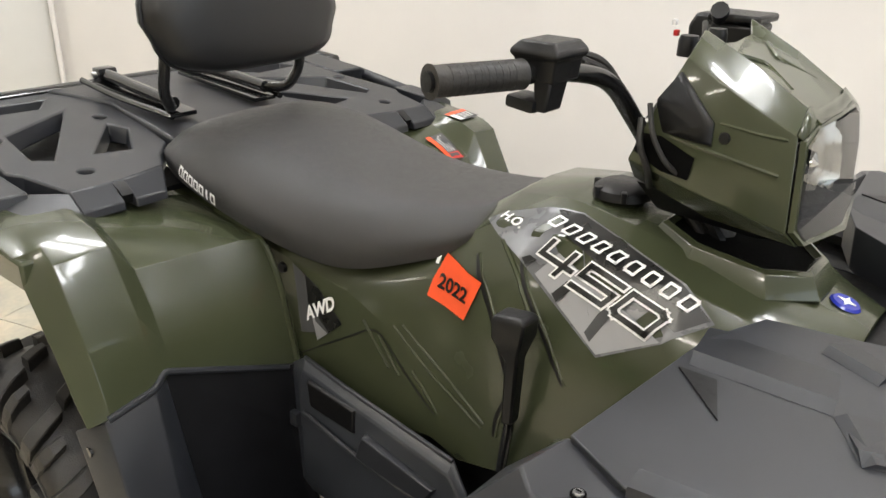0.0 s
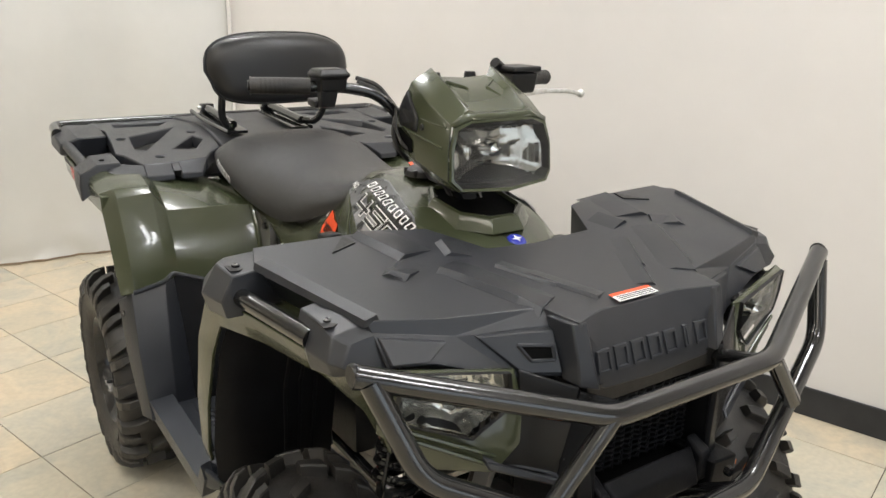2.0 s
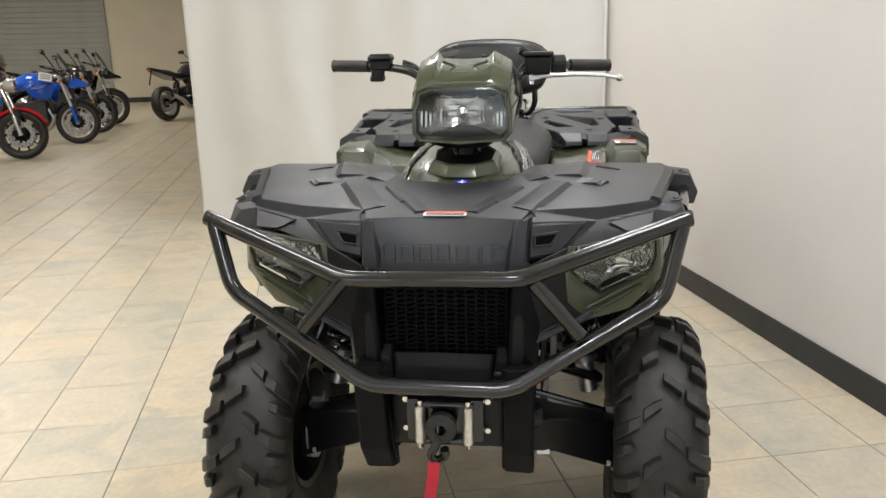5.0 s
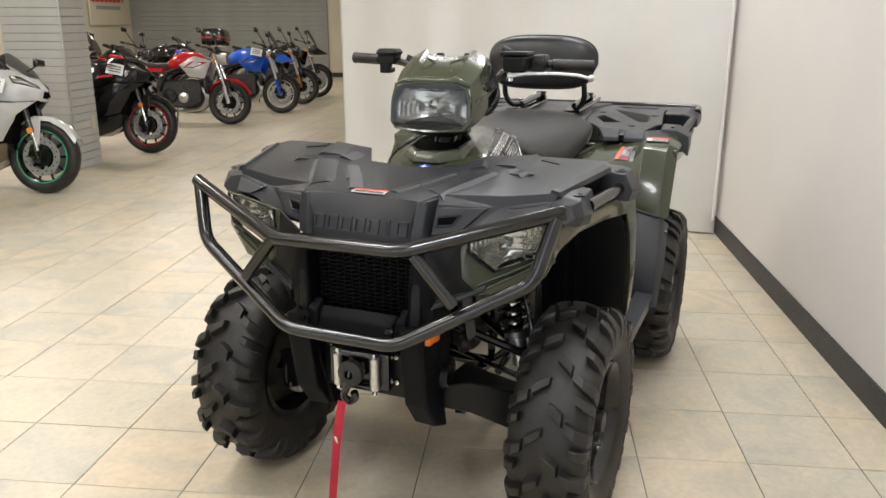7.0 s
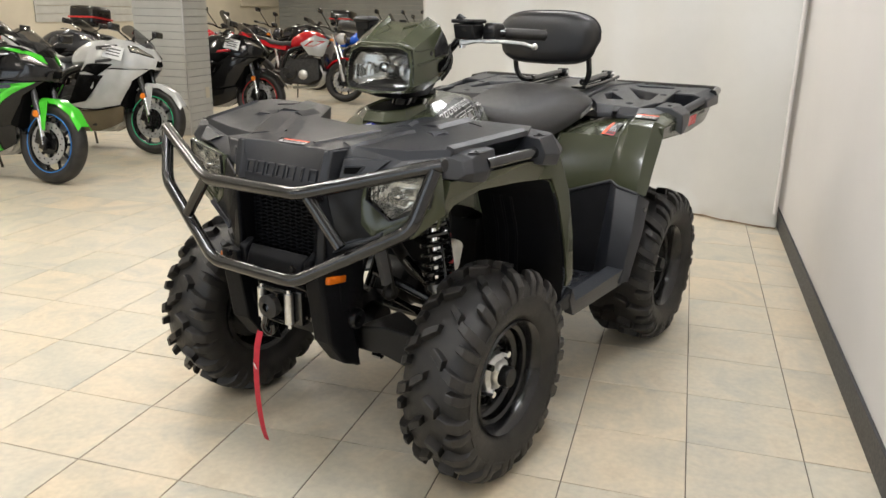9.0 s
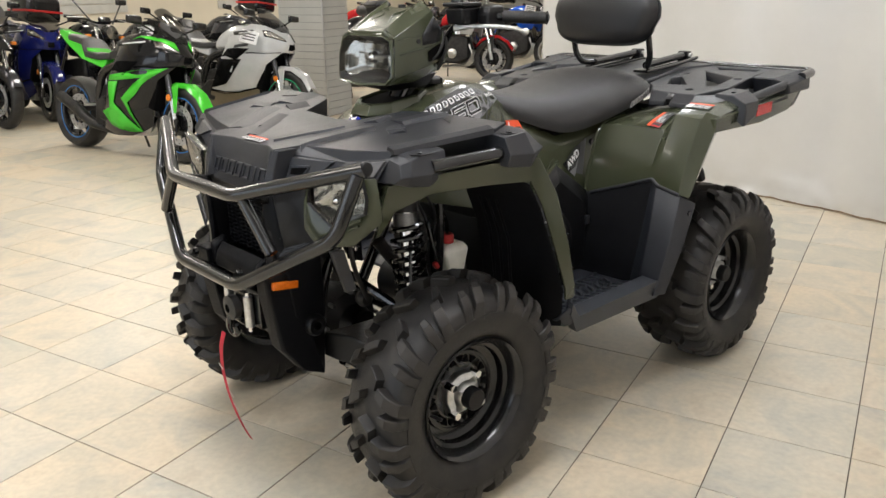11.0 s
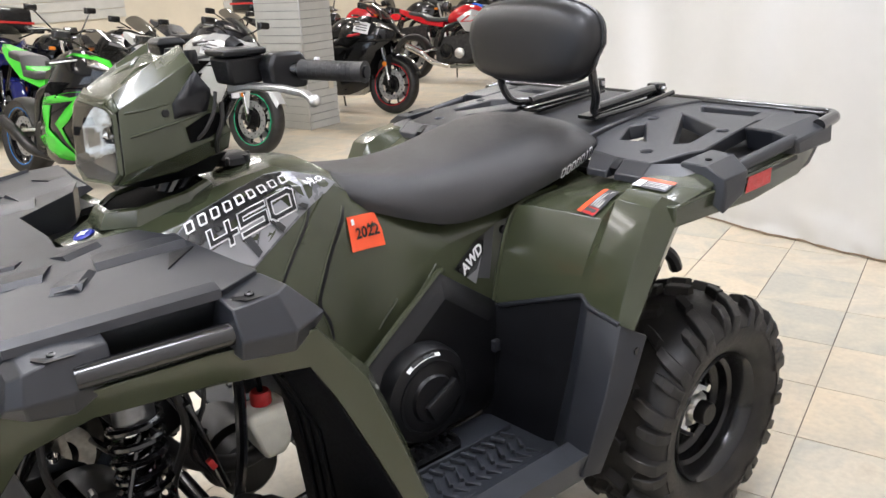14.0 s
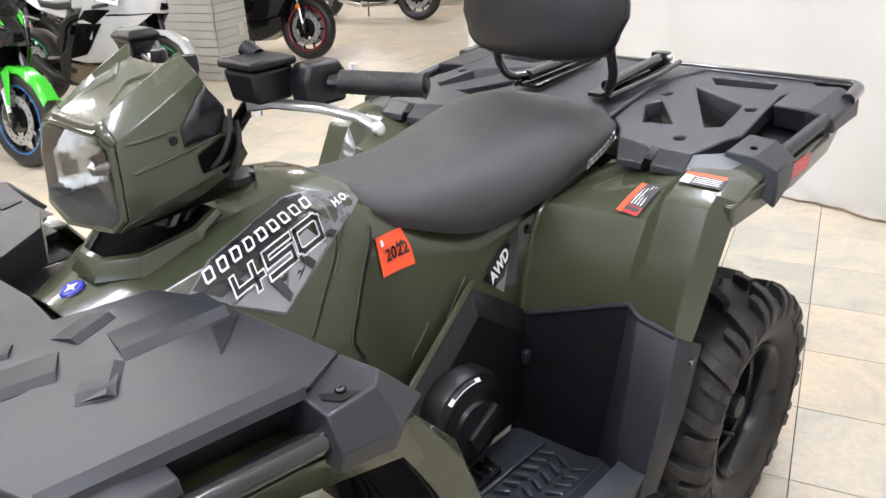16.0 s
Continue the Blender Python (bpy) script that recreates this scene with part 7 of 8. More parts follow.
for k, c in enumerate(((0.24, 0.278), (0.235, 0.262))):
    part("switch", box((0.190, 0.245 + 0.012 * k, 1.245 - 0.018 * k), (0.008, 0.010, 0.010), bevel=0.002), RED if k else WHITE_STICKER, hb)
part("handlebar_clamp", box((0.325, 0, 1.105), (0.05, 0.09, 0.04), bevel=0.006), PLASTIC_DARK, hb)

# ---- showroom fittings ----
def pillar():
    m = ROOM @ Matrix.Translation(ROOM.inverted() @ Vector((-2.915, -5.250, 0)))
    p = thing("column", "square column clad in pale grey slatwall boards", "column", m)
    p["kind"] = "structure"
    part("core", box((-0.215, -0.30, CEIL / 2), (0.41, 0.58, CEIL)), GREY_WALL, p, "", 0)
    n = int(CEIL / 0.075)
    fm = finish("slat", box((-0.215, -0.004, 0), (0.43, 0.012, 0.069), bevel=0.002), SLAT, 0)
    sm = finish("slat", box((-0.004, -0.30, 0), (0.012, 0.588, 0.069), bevel=0.002), SLAT, 0)
    for k in range(n):
        for me in (fm, sm):
            o = new("slat", me)
            o.parent = p
            o.matrix_local = pose(0, 0, 0.038 + 0.075 * k)
    part("corner_trim", tube([(0.004, 0.004, 0), (0.004, 0.004, CEIL)], 0.008, n=8), ALU, p)
    part("notice", box((-0.17, 0.006, 1.78), (0.20, 0.003, 0.27)), WHITE_STICKER, p, "white paper notice", 0)
    part("socket_plate", box((-0.34, 0.006, 0.42), (0.07, 0.006, 0.115), bevel=0.002), CREAM, p)


pillar()
# roller door across the far end, slatted panels and a sign on the back wall
door = thing("roller_door", "closed grey ribbed roller door at the end of the showroom", "door", ROOM @ pose(FAR_U, -7.9, 0))
slat_me = finish("slat", box((0.03, 0, 0), (0.05, 5.4, 0.118), bevel=0.010), GREY_WALL, 0)
for k in range(int(CEIL / 0.12)):
    o = new("slat", slat_me)
    o.parent = door
    o.matrix_local = pose(0, 0, 0.062 + 0.12 * k)
in_room("baseboard_far", box((FAR_U + 0.01, (WALL_V + BACK_V) / 2, 0.06), (0.02, WALL_V - BACK_V, 0.12)), BASEBOARD, "dark baseboard at the far end", "baseboard")
in_room("baseboard_back", box(((FRONT_U - 18) / 2, BACK_V + 0.01, 0.06), (FRONT_U + 18, 0.02, 0.12)), BASEBOARD, "dark baseboard behind the motorcycles", "baseboard")
for u in (-10.5, -5.6, -2.2, 1.2):
    w = thing("display_panel", "pale grey slatwall display panel on the wall", "panel", ROOM @ pose(u, BACK_V, 0), "wall display panels")
    pm = finish("slat", box((0, 0.015, 0), (2.8, 0.02, 0.14), bevel=0.003), SLAT, 0)
    for k in range(12):
        o = new("slat", pm)
        o.parent = w
        o.matrix_local = pose(0, 0, 1.05 + 0.15 * k)
sign = thing("wall_sign", "white maker's sign with red blocks, hung on the wall", "sign", ROOM @ pose(-16.95, BACK_V + 0.03, 1.90))
part("board", box((0, 0.02, 0), (1.85, 0.04, 1.12), bevel=0.01), CREAM, sign, "", 0)
for k in range(8):
    part("sign_block", box((0.74 - 0.205 * k, 0.045, 0.12 + 0.03 * (k == 0)), (0.155 if k != 7 else 0.06, 0.012, 0.25 + 0.06 * (k == 0))), RED, sign, "", 0)
part("sign_bar", box((0.05, 0.045, -0.14), (1.15, 0.010, 0.09)), GREY_WALL, sign, "", 0)

# ---- motorcycles ----
PAINT = {}


def paint(name, c, rough=0.18, metal=0.0):
    if name not in PAINT:
        PAINT[name] = surface("paint_" + name, c, rough, metal=metal, var=0.06, size=8, coat=0.35, wear=0.02, spec=0.32)
    return PAINT[name]


SMOKE = glass("smoked_screen", (0.22, 0.22, 0.23), 0.03)
ENGINE = surface("dark_engine_metal", (0.035, 0.034, 0.033), 0.38, metal=0.6, var=0.4, size=30, grain=0.2, grain_size=120)
DISC = surface("brake_disc_steel", (0.46, 0.46, 0.46), 0.34, metal=0.6, var=0.12, size=80)
INDICATOR = surface("orange_indicator", (0.75, 0.22, 0.02), 0.25)


def moto_wheel(bike, x, w, r, stripe, spokes, rim_mat):
    wh = new("wheel")
    wh.parent = bike
    wh.matrix_local = pose(x, 0, r)
    h = w / 2
    part("tyre", lathe([(r - 0.085, -h * 0.72), (r - 0.055, -h * 0.98), (r - 0.030, -h), (r - 0.008, -h * 0.62), (r, 0), (r - 0.008, h * 0.62), (r - 0.030, h), (r - 0.055, h * 0.98), (r - 0.085, h * 0.72)], 48), RUBBER, wh, "", 50)
    part("rim", lathe([(r - 0.080, -h * 0.75), (r - 0.100, -h * 0.6), (r - 0.105, 0), (r - 0.100, h * 0.6), (r - 0.080, h * 0.75)], 48), rim_mat, wh, "", 50)
    for s in (1, -1):
        if stripe:
            part("rim_stripe", disc(r - 0.090, r - 0.083, s * h * 0.745, s * 0.003, 48), stripe, wh)
        part("brake_disc", disc(0.106, 0.158, s * (h * 0.62 + 0.012) if x > 0 else s * 0.03, s * 0.005, 40), DISC, wh)
        side_y = s * (h * 0.62 + 0.012) if x > 0 else s * 0.03
        bm = bmesh.new()
        for k in range(20):
            a, rr = 2 * math.pi * k / 20, (0.122, 0.142)[k % 2]
            disc(0.0, 0.0065, side_y + s * 0.0045, s * 0.001, 8, "y", (rr * math.cos(a), 0, rr * math.sin(a)), bm)
        part("disc_holes", bm, VOID_SHADE, wh, "", 0)
        part("disc_carrier", disc(0.034, 0.082, s * (h * 0.62 + 0.010) if x > 0 else s * 0.028, s * 0.004, 16), STEEL_BLACK, wh, "", 0)
    for k in range(spokes):
        a = 2 * math.pi * k / spokes
        c, sn = math.cos(a), math.sin(a)
        part("spoke", tube([(0.03 * c, 0.012, 0.03 * sn), ((r - 0.10) * c, 0, (r - 0.10) * sn)], [0.015, 0.010] if spokes < 12 else [0.003, 0.003], 0, 6), rim_mat, wh)
    part("hub", tube([(0, -h * 0.8, 0), (0, h * 0.8, 0)], 0.035, n=14), rim_mat, wh)
    return wh


def motorcycle(front, heading, lean, style, main, second, stripe=None, fork=None, rim=None, label="", steer=0, tag=False, spokes=10, top_box=False, upper=None, belly=None, tank_paint=None):
    """Origin under the front wheel; x runs ahead."""
    m = Matrix.Translation((front[0], front[1], 0)) @ pose(0, 0, 0, 0, 0, heading) @ pose(0, 0, 0, lean, 0, 0) @ Matrix.Translation((-0.71, 0, 0))
    b = thing("motorcycle", label, "motorcycle", m, "showroom motorcycles")
    rim = rim or RIM_BLACK
    upper, belly, tank_paint = upper or main, belly or main, tank_paint or main
    fork = fork or ALU
    moto_wheel(b, 0.71, 0.12, 0.302, stripe, spokes, rim)
    moto_wheel(b, -0.70, 0.18, 0.312, stripe, spokes, rim)
    P = lambda n, bm, mat, lab="", sm=36: part(n, bm, mat, b, lab, sm)
    sport = style == "sport"
    for s in (1, -1):
        if sport:
            P("fork_leg", tube([(0.715, 0.088 * s, 0.29), (0.662, 0.088 * s, 0.50)], 0.019, n=12), CHROME)
            P("fork_tube", tube([(0.662, 0.088 * s, 0.50), (0.53, 0.088 * s, 0.95)], 0.028, n=12), fork if fork is not ALU else STEEL_BLACK)
            P("fork_foot", box((0.708, 0.088 * s, 0.305), (0.055, 0.036, 0.10), pose(0, 0, 0, 0, 14, 0), bevel=0.010), STEEL_BLACK)
            P("fork_reflector", lathe([(0, 0.006 * s), (0.024, 0.005 * s), (0.027, 0)], 16, "y", (0.664, 0.120 * s, 0.515)), INDICATOR)
        else:
            P("fork_leg", tube([(0.715, 0.085 * s, 0.29), (0.66, 0.085 * s, 0.52)], 0.026, n=12), fork)
            P("fork_tube", tube([(0.66, 0.085 * s, 0.52), (0.52, 0.085 * s, 0.95)], 0.021, n=12), ALU if fork is not ALU else CHROME)
        P("caliper", box((0.665, 0.075 * s, 0.345), (0.075, 0.035, 0.11), pose(0, 0, 0, 0, 18, 0), bevel=0.010), STEEL_BLACK)
        P("swingarm", tube([(-0.70, 0.115 * s, 0.312), (-0.20, 0.10 * s, 0.42)], [0.030, 0.042], n=10), STEEL_BLACK if not sport else ENGINE)
        P("frame_spar", tube([(-0.22, 0.14 * s, 0.45), (-0.15, 0.16 * s, 0.68), (0.42, 0.10 * s, 0.86)], 0.034, 0.10, 10), STEEL_BLACK)
        P("foot_peg", tube([(-0.25, 0.14 * s, 0.40), (-0.27, 0.25 * s, 0.40)], 0.012, n=8), ALU)
        P("handle_grip", tube([(0.46, 0.20 * s, 0.93 if sport else 1.04), (0.38, 0.36 * s, 0.90 if sport else 1.05)], 0.018, n=10), RUBBER)
        P("handle_lever", tube([(0.50, 0.20 * s, 0.93 if sport else 1.05), (0.44, 0.36 * s, 0.90 if sport else 1.04)], 0.006, n=6), ALU)
        mx, mz, my = (0.52, 1.08, 0.30) if sport else (0.42, 1.24, 0.30)
        P("mirror_stalk", tube([(0.52, 0.12 * s, 1.00), (mx, my * s, mz)], 0.008, n=8), STEEL_BLACK)
        mir = loft([[(mx + 0.02, (my - 0.05) * s, mz - 0.025), (mx + 0.02, (my + 0.06) * s, mz - 0.02), (mx + 0.02, (my + 0.06) * s, mz + 0.035), (mx + 0.02, (my - 0.05) * s, mz + 0.035)], [(mx - 0.03, (my - 0.06) * s, mz - 0.03), (mx - 0.03, (my + 0.07) * s, mz - 0.025), (mx - 0.03, (my + 0.07) * s, mz + 0.042), (mx - 0.03, (my - 0.06) * s, mz + 0.042)]])
        smooth_surface(soft(P("mirror", mir, STEEL_BLACK, "", 60), 0.012), 1)
        if not sport:
            P("indicator", box((0.56, 0.20 * s, 0.86), (0.05, 0.05, 0.035), bevel=0.012), INDICATOR)
    guard = loft([[(0.71 + 0.335 * math.cos(a), y, 0.302 + 0.335 * math.sin(a) - (0.035 if abs(y) > 0.05 else 0)) for y in (-0.066, -0.036, 0.036, 0.066)] for a in (radians(x) for x in (25, 50, 75, 100, 125, 150))], closed=False)
    soft(P("front_mudguard", guard, main if style != "tour" else second, "painted front mudguard"), 0.004, 0.006, 0)
    for s in (1, -1):
        soft(P("mudguard_stay", loft([[(0.66, 0.078 * s, 0.60), (0.74, 0.078 * s, 0.62), (0.74, 0.088 * s, 0.62), (0.66, 0.088 * s, 0.60)], [(0.68, 0.095 * s, 0.40), (0.73, 0.095 * s, 0.40), (0.73, 0.100 * s, 0.40), (0.68, 0.100 * s, 0.40)]]), main if sport else STEEL_BLACK), 0.004)
    # engine
    soft(P("engine_block", loft([[(-0.25, -0.17, 0.24), (-0.25, 0.17, 0.24), (-0.28, 0.15, 0.56), (-0.28, -0.15, 0.56)], [(0.20, -0.17, 0.22), (0.20, 0.17, 0.22), (0.24, 0.14, 0.62), (0.24, -0.14, 0.62)], [(0.36, -0.12, 0.30), (0.36, 0.12, 0.30), (0.34, 0.12, 0.60), (0.34, -0.12, 0.60)]]), ENGINE, "dark engine"), 0.02)
    for s in (1, -1):
        P("engine_cover", lathe([(0.10, 0.16 * s), (0.10, 0.19 * s), (0.085, 0.205 * s), (0, 0.208 * s)], 24, "y", (-0.08, 0, 0.38)), ENGINE if sport else STEEL_BLACK)
        P("engine_cover", lathe([(0.07, 0.16 * s), (0.07, 0.185 * s), (0.055, 0.195 * s), (0, 0.197 * s)], 20, "y", (0.12, 0, 0.36)), ALU)
    for k in range(3):
        P("header_pipe", tube([(0.34, -0.08 + 0.08 * k, 0.50), (0.42, -0.08 + 0.08 * k, 0.36), (0.30, -0.05 + 0.05 * k, 0.20), (-0.10, 0.0, 0.18)], 0.020, 0.08, 8), ALU)
    P("exhaust", tube([(-0.10, -0.06, 0.20), (-0.32, -0.17, 0.25), (-0.42, -0.19, 0.33), (-0.70, -0.20, 0.45)], 0.044, 0.10, 14), ENGINE if sport else CHROME, "dark exhaust silencer")
    P("kick_stand", tube([(-0.10, 0.16, 0.26), (-0.16, 0.30, 0.02)], 0.011, n=8), STEEL_BLACK)
    P("chain_guard", box((-0.42, 0.13, 0.44), (0.46, 0.016, 0.05), pose(0, 0, 0, 0, -10, 0), bevel=0.006), STEEL_BLACK)
    P("shock", tube([(-0.33, 0, 0.40), (-0.24, 0, 0.66)], 0.035, n=12), main if style == "tour" else STEEL_BLACK)
    # tank, seat, tail
    tank = []
    for x, w, z0, z1 in ((0.40, 0.09, 0.84, 0.92), (0.30, 0.17, 0.78, 1.00), (0.12, 0.19, 0.72, 1.02), (-0.04, 0.15, 0.72, 0.96), (-0.16, 0.09, 0.74, 0.86)):
        tank.append([(x, -w * 0.75, z0), (x, -w, z0 + (z1 - z0) * 0.45), (x, -w * 0.62, z1 - 0.02), (x, 0, z1), (x, w * 0.62, z1 - 0.02), (x, w, z0 + (z1 - z0) * 0.45), (x, w * 0.75, z0)])
    smooth_surface(P("fuel_tank", loft(tank), tank_paint, "painted fuel tank", 70), 1)
    P("tank_cap", lathe([(0, 0.012), (0.04, 0.012), (0.045, 0)], 18, "z", (0.20, 0, 1.015)), STEEL_BLACK)
    rear_z = 0.06 if sport else 0.0
    seat_r = [[(x, -w, z - 0.06), (x, -w, z - 0.01), (x, -w * 0.5, z), (x, w * 0.5, z), (x, w, z - 0.01), (x, w, z - 0.06)] for x, w, z in ((-0.10, 0.09, 0.845), (-0.25, 0.135, 0.83), (-0.42, 0.14, 0.845), (-0.52, 0.11, 0.89 + rear_z), (-0.72, 0.10, 0.92 + rear_z), (-0.80, 0.06, 0.92 + rear_z))]
    soft(P("saddle", loft(seat_r), VINYL, "black saddle", 60), 0.012)
    tail = [[(x, -w, z), (x, -w * 0.7, z + h), (x, w * 0.7, z + h), (x, w, z)] for x, w, z, h in ((-0.18, 0.12, 0.70, 0.10), (-0.45, 0.15, 0.74 + rear_z * 0.5, 0.10), (-0.75, 0.11, 0.84 + rear_z, 0.08), (-0.96, 0.045, 0.92 + rear_z, 0.05))]
    soft(P("tail_fairing", loft(tail), main, "painted tail fairing"), 0.010)
    P("tail_lamp", box((-0.95, 0, 0.93 + rear_z), (0.04, 0.08, 0.03), bevel=0.008), RED)
    P("plate_bracket", tube([(-0.90, 0, 0.90), (-1.02, 0, 0.66)], 0.012, n=8), STEEL_BLACK)
    if sport:
        GRID = [
            [(0.665, 0.055, 0.935), (0.56, 0.140, 0.985), (0.43, 0.185, 1.000), (0.30, 0.195, 0.955), (0.17, 0.195, 0.890)],
            [(0.748, 0.045, 0.840), (0.625, 0.165, 0.870), (0.47, 0.222, 0.880), (0.32, 0.238, 0.850), (0.15, 0.225, 0.800)],
            [(0.715, 0.080, 0.755), (0.600, 0.175, 0.740), (0.46, 0.235, 0.740), (0.30, 0.258, 0.720), (0.11, 0.242, 0.700)],
            [(0.575, 0.150, 0.640), (0.500, 0.195, 0.605), (0.40, 0.235, 0.580), (0.25, 0.262, 0.560), (0.06, 0.250, 0.560)],
            [(0.475, 0.125, 0.430), (0.400, 0.172, 0.405), (0.30, 0.210, 0.380), (0.15, 0.232, 0.365), (-0.04, 0.225, 0.385)],
            [(0.430, 0.075, 0.280), (0.340, 0.105, 0.225), (0.22, 0.130, 0.180), (0.05, 0.150, 0.170), (-0.17, 0.150, 0.225)]]

        def at(u, v, lift):
            """A place on the fairing, u from the nose backwards, v from the screen down."""
            i, k = min(3, int(u)), min(4, int(v))
            fu, fv = u - i, v - k
            g = [Vector(GRID[k + a][i + b]) for a in (0, 1) for b in (0, 1)]
            p = (g[0] * (1 - fu) + g[1] * fu) * (1 - fv) + (g[2] * (1 - fu) + g[3] * fu) * fv
            n = (g[1] - g[0] + g[3] - g[2]).cross(g[2] - g[0] + g[3] - g[1]).normalized()
            return tuple(p + (n if n.y > 0 else -n) * lift)

        for s in (1, -1):
            q = lambda p: flip(p, s)

            def patch(name, outline, lift, mat, lab=""):
                pm = mesh_of([(u, v, 0) for u, v in outline], [list(range(len(outline)))])
                bmesh.ops.triangulate(pm, faces=pm.faces[:])
                bmesh.ops.subdivide_edges(pm, edges=pm.edges[:], cuts=3)
                for vert in pm.verts:
                    vert.co = q([at(vert.co.x, vert.co.y, lift)])[0]
                return soft(P(name, pm, mat, lab, 40), 0, 0.004, 0)

            for name, r0, r1, mat, lab in (("upper_fairing", 0, 2, upper, "painted upper fairing panel"), ("side_fairing", 2, 4, second, "contrasting side fairing panel"), ("belly_fairing", 4, 5, belly, "painted belly fairing panel")):
                soft(P(name, loft([q(GRID[r]) for r in range(r0, r1 + 1)], closed=False), mat, lab, 60), 0.006, 0.007, 0)
            patch("headlight_rim", [(0.08, 0.98), (1.25, 0.92), (1.30, 0.42), (0.75, 0.35), (0.08, 0.72)], 0.008, STEEL_BLACK)
            patch("headlight", [(0.14, 0.94), (1.15, 0.86), (1.20, 0.48), (0.75, 0.45), (0.14, 0.76)], 0.013, REFLECTOR, "slanted clear headlight")
            patch("side_vent", [(2.1, 1.75), (3.7, 1.45), (3.9, 1.95), (2.9, 2.35)], 0.010, VOID_SHADE)
            patch("panel_gap", [(0.1, 1.98), (4, 1.97), (4, 2.05), (0.1, 2.04)], 0.006, VOID_SHADE)
            if second is not main:
                patch("fairing_flash", [(3.9, 2.30), (0.35, 2.05), (1.3, 2.55), (3.9, 2.62)], 0.012, main)
                patch("fairing_flash", [(0.35, 2.05), (1.35, 2.30), (2.75, 3.40), (2.30, 3.75), (1.05, 4.95), (2.25, 3.60), (1.75, 3.30)], 0.014, main)
                patch("fairing_flash", [(3.95, 2.66), (3.20, 2.66), (3.25, 3.60), (2.60, 3.95), (1.05, 4.97), (3.30, 4.60), (3.95, 4.10), (3.45, 3.85)], 0.012, main)
                patch("nose_flash", [(0.05, 0.10), (2.6, 0.30), (1.3, 0.42), (0.05, 0.72)], 0.010, main)
            else:
                patch("side_vent", [(2.5, 2.35), (4, 2.2), (4, 3.9), (3.1, 3.6)], 0.011, VOID_SHADE)
                patch("panel_gap", [(0.2, 3.96), (4, 3.95), (4, 4.06), (0.2, 4.04)], 0.007, VOID_SHADE)
                patch("fairing_mark", [(2.2, 1.35), (3.2, 1.32), (3.2, 1.52), (2.2, 1.55)], 0.010, S_RED if main is BLACK_P and stripe is S_RED else GREY_STICKER)
            soft(P("tank_trim", loft([q([(0.30, 0.175, 0.90), (-0.05, 0.150, 0.84), (-0.05, 0.158, 0.78), (0.30, 0.185, 0.80)]), q([(0.30, 0.160, 0.90), (-0.05, 0.140, 0.84), (-0.05, 0.145, 0.78), (0.30, 0.165, 0.80)])]), second), 0.004)
        nose = [flip([GRID[r][0] for r in (0, 1, 2)], s) for s in (1, -1)]
        soft(P("nose_cowl", loft([nose[0], [(x + 0.016, 0, z - 0.004) for x, y, z in nose[0]], nose[1]], closed=False), upper, "painted nose cowl", 50), 0.004, 0.006, 0)
        P("air_intake", box((0.738, 0, 0.800), (0.06, 0.062, 0.05), pose(0, 0, 0, 0, -18, 0), bevel=0.008), VOID_SHADE)
        # black box added inside the fairing, standing for the shade there
        P("inner_shroud", box((0.36, 0, 0.66), (0.44, 0.30, 0.44), pose(0, 0, 0, 0, 14, 0), bevel=0.03), VOID_SHADE)
        P("radiator", box((0.46, 0, 0.50), (0.03, 0.24, 0.30), pose(0, 0, 0, 0, -14, 0), bevel=0.004), STEEL_BLACK)
        scr = loft([[(0.66, -0.09, 0.935), (0.70, 0, 0.93), (0.66, 0.09, 0.935)], [(0.56, -0.155, 1.02), (0.61, 0, 1.05), (0.56, 0.155, 1.02)], [(0.42, -0.150, 1.09), (0.46, 0, 1.16), (0.42, 0.150, 1.09)]], closed=False)
        ob = smooth_surface(P("windscreen", scr, SMOKE, "smoked windscreen", 60), 2)
        ob.visible_shadow = False
    else:
        hl = (0.64, 0, 0.90)
        P("headlight", lathe([(0.0, 0.06), (0.07, 0.05), (0.085, 0.02), (0.085, -0.03), (0.05, -0.08), (0, -0.09)], 24, "x", hl), second, "compact headlight")
        P("headlight_lens", lathe([(0.0, 0.066), (0.066, 0.056), (0.068, 0.045)], 24, "x", hl), REFLECTOR)
        P("handlebar", tube([(0.40, -0.36, 1.05), (0.46, -0.18, 1.04), (0.50, -0.06, 1.00), (0.50, 0.06, 1.00), (0.46, 0.18, 1.04), (0.40, 0.36, 1.05)], 0.012, 0.05, 8), STEEL_BLACK)
        P("instrument", box((0.56, 0, 1.03), (0.05, 0.13, 0.07), pose(0, 0, 0, 0, -30, 0), bevel=0.012), STEEL_BLACK)
        for s in (1, -1):
            q = lambda p: flip(p, s)
            sh = [(0.50, 0.13, 0.86), (0.30, 0.215, 0.92), (0.08, 0.205, 0.80), (0.22, 0.22, 0.64), (0.42, 0.18, 0.62)]
            soft(P("tank_shroud", mesh_of(q(sh + [(0.30, 0.225, 0.78)]), [[i, (i + 1) % 5, 5] for i in range(5)]), second if style == "naked" else main, "painted tank shroud"), 0.006, 0.006, 0)
            fl = [(0.46, 0.170, 0.84), (0.26, 0.232, 0.84), (0.14, 0.222, 0.76), (0.30, 0.234, 0.76)]
            soft(P("shroud_flash", mesh_of(q(fl), [[0, 1, 2, 3]]), main if style == "naked" else second, "", 0), 0, 0.005, 0)
        P("radiator", box((0.40, 0, 0.55), (0.04, 0.26, 0.26), pose(0, 0, 0, 0, -12, 0), bevel=0.006), STEEL_BLACK)
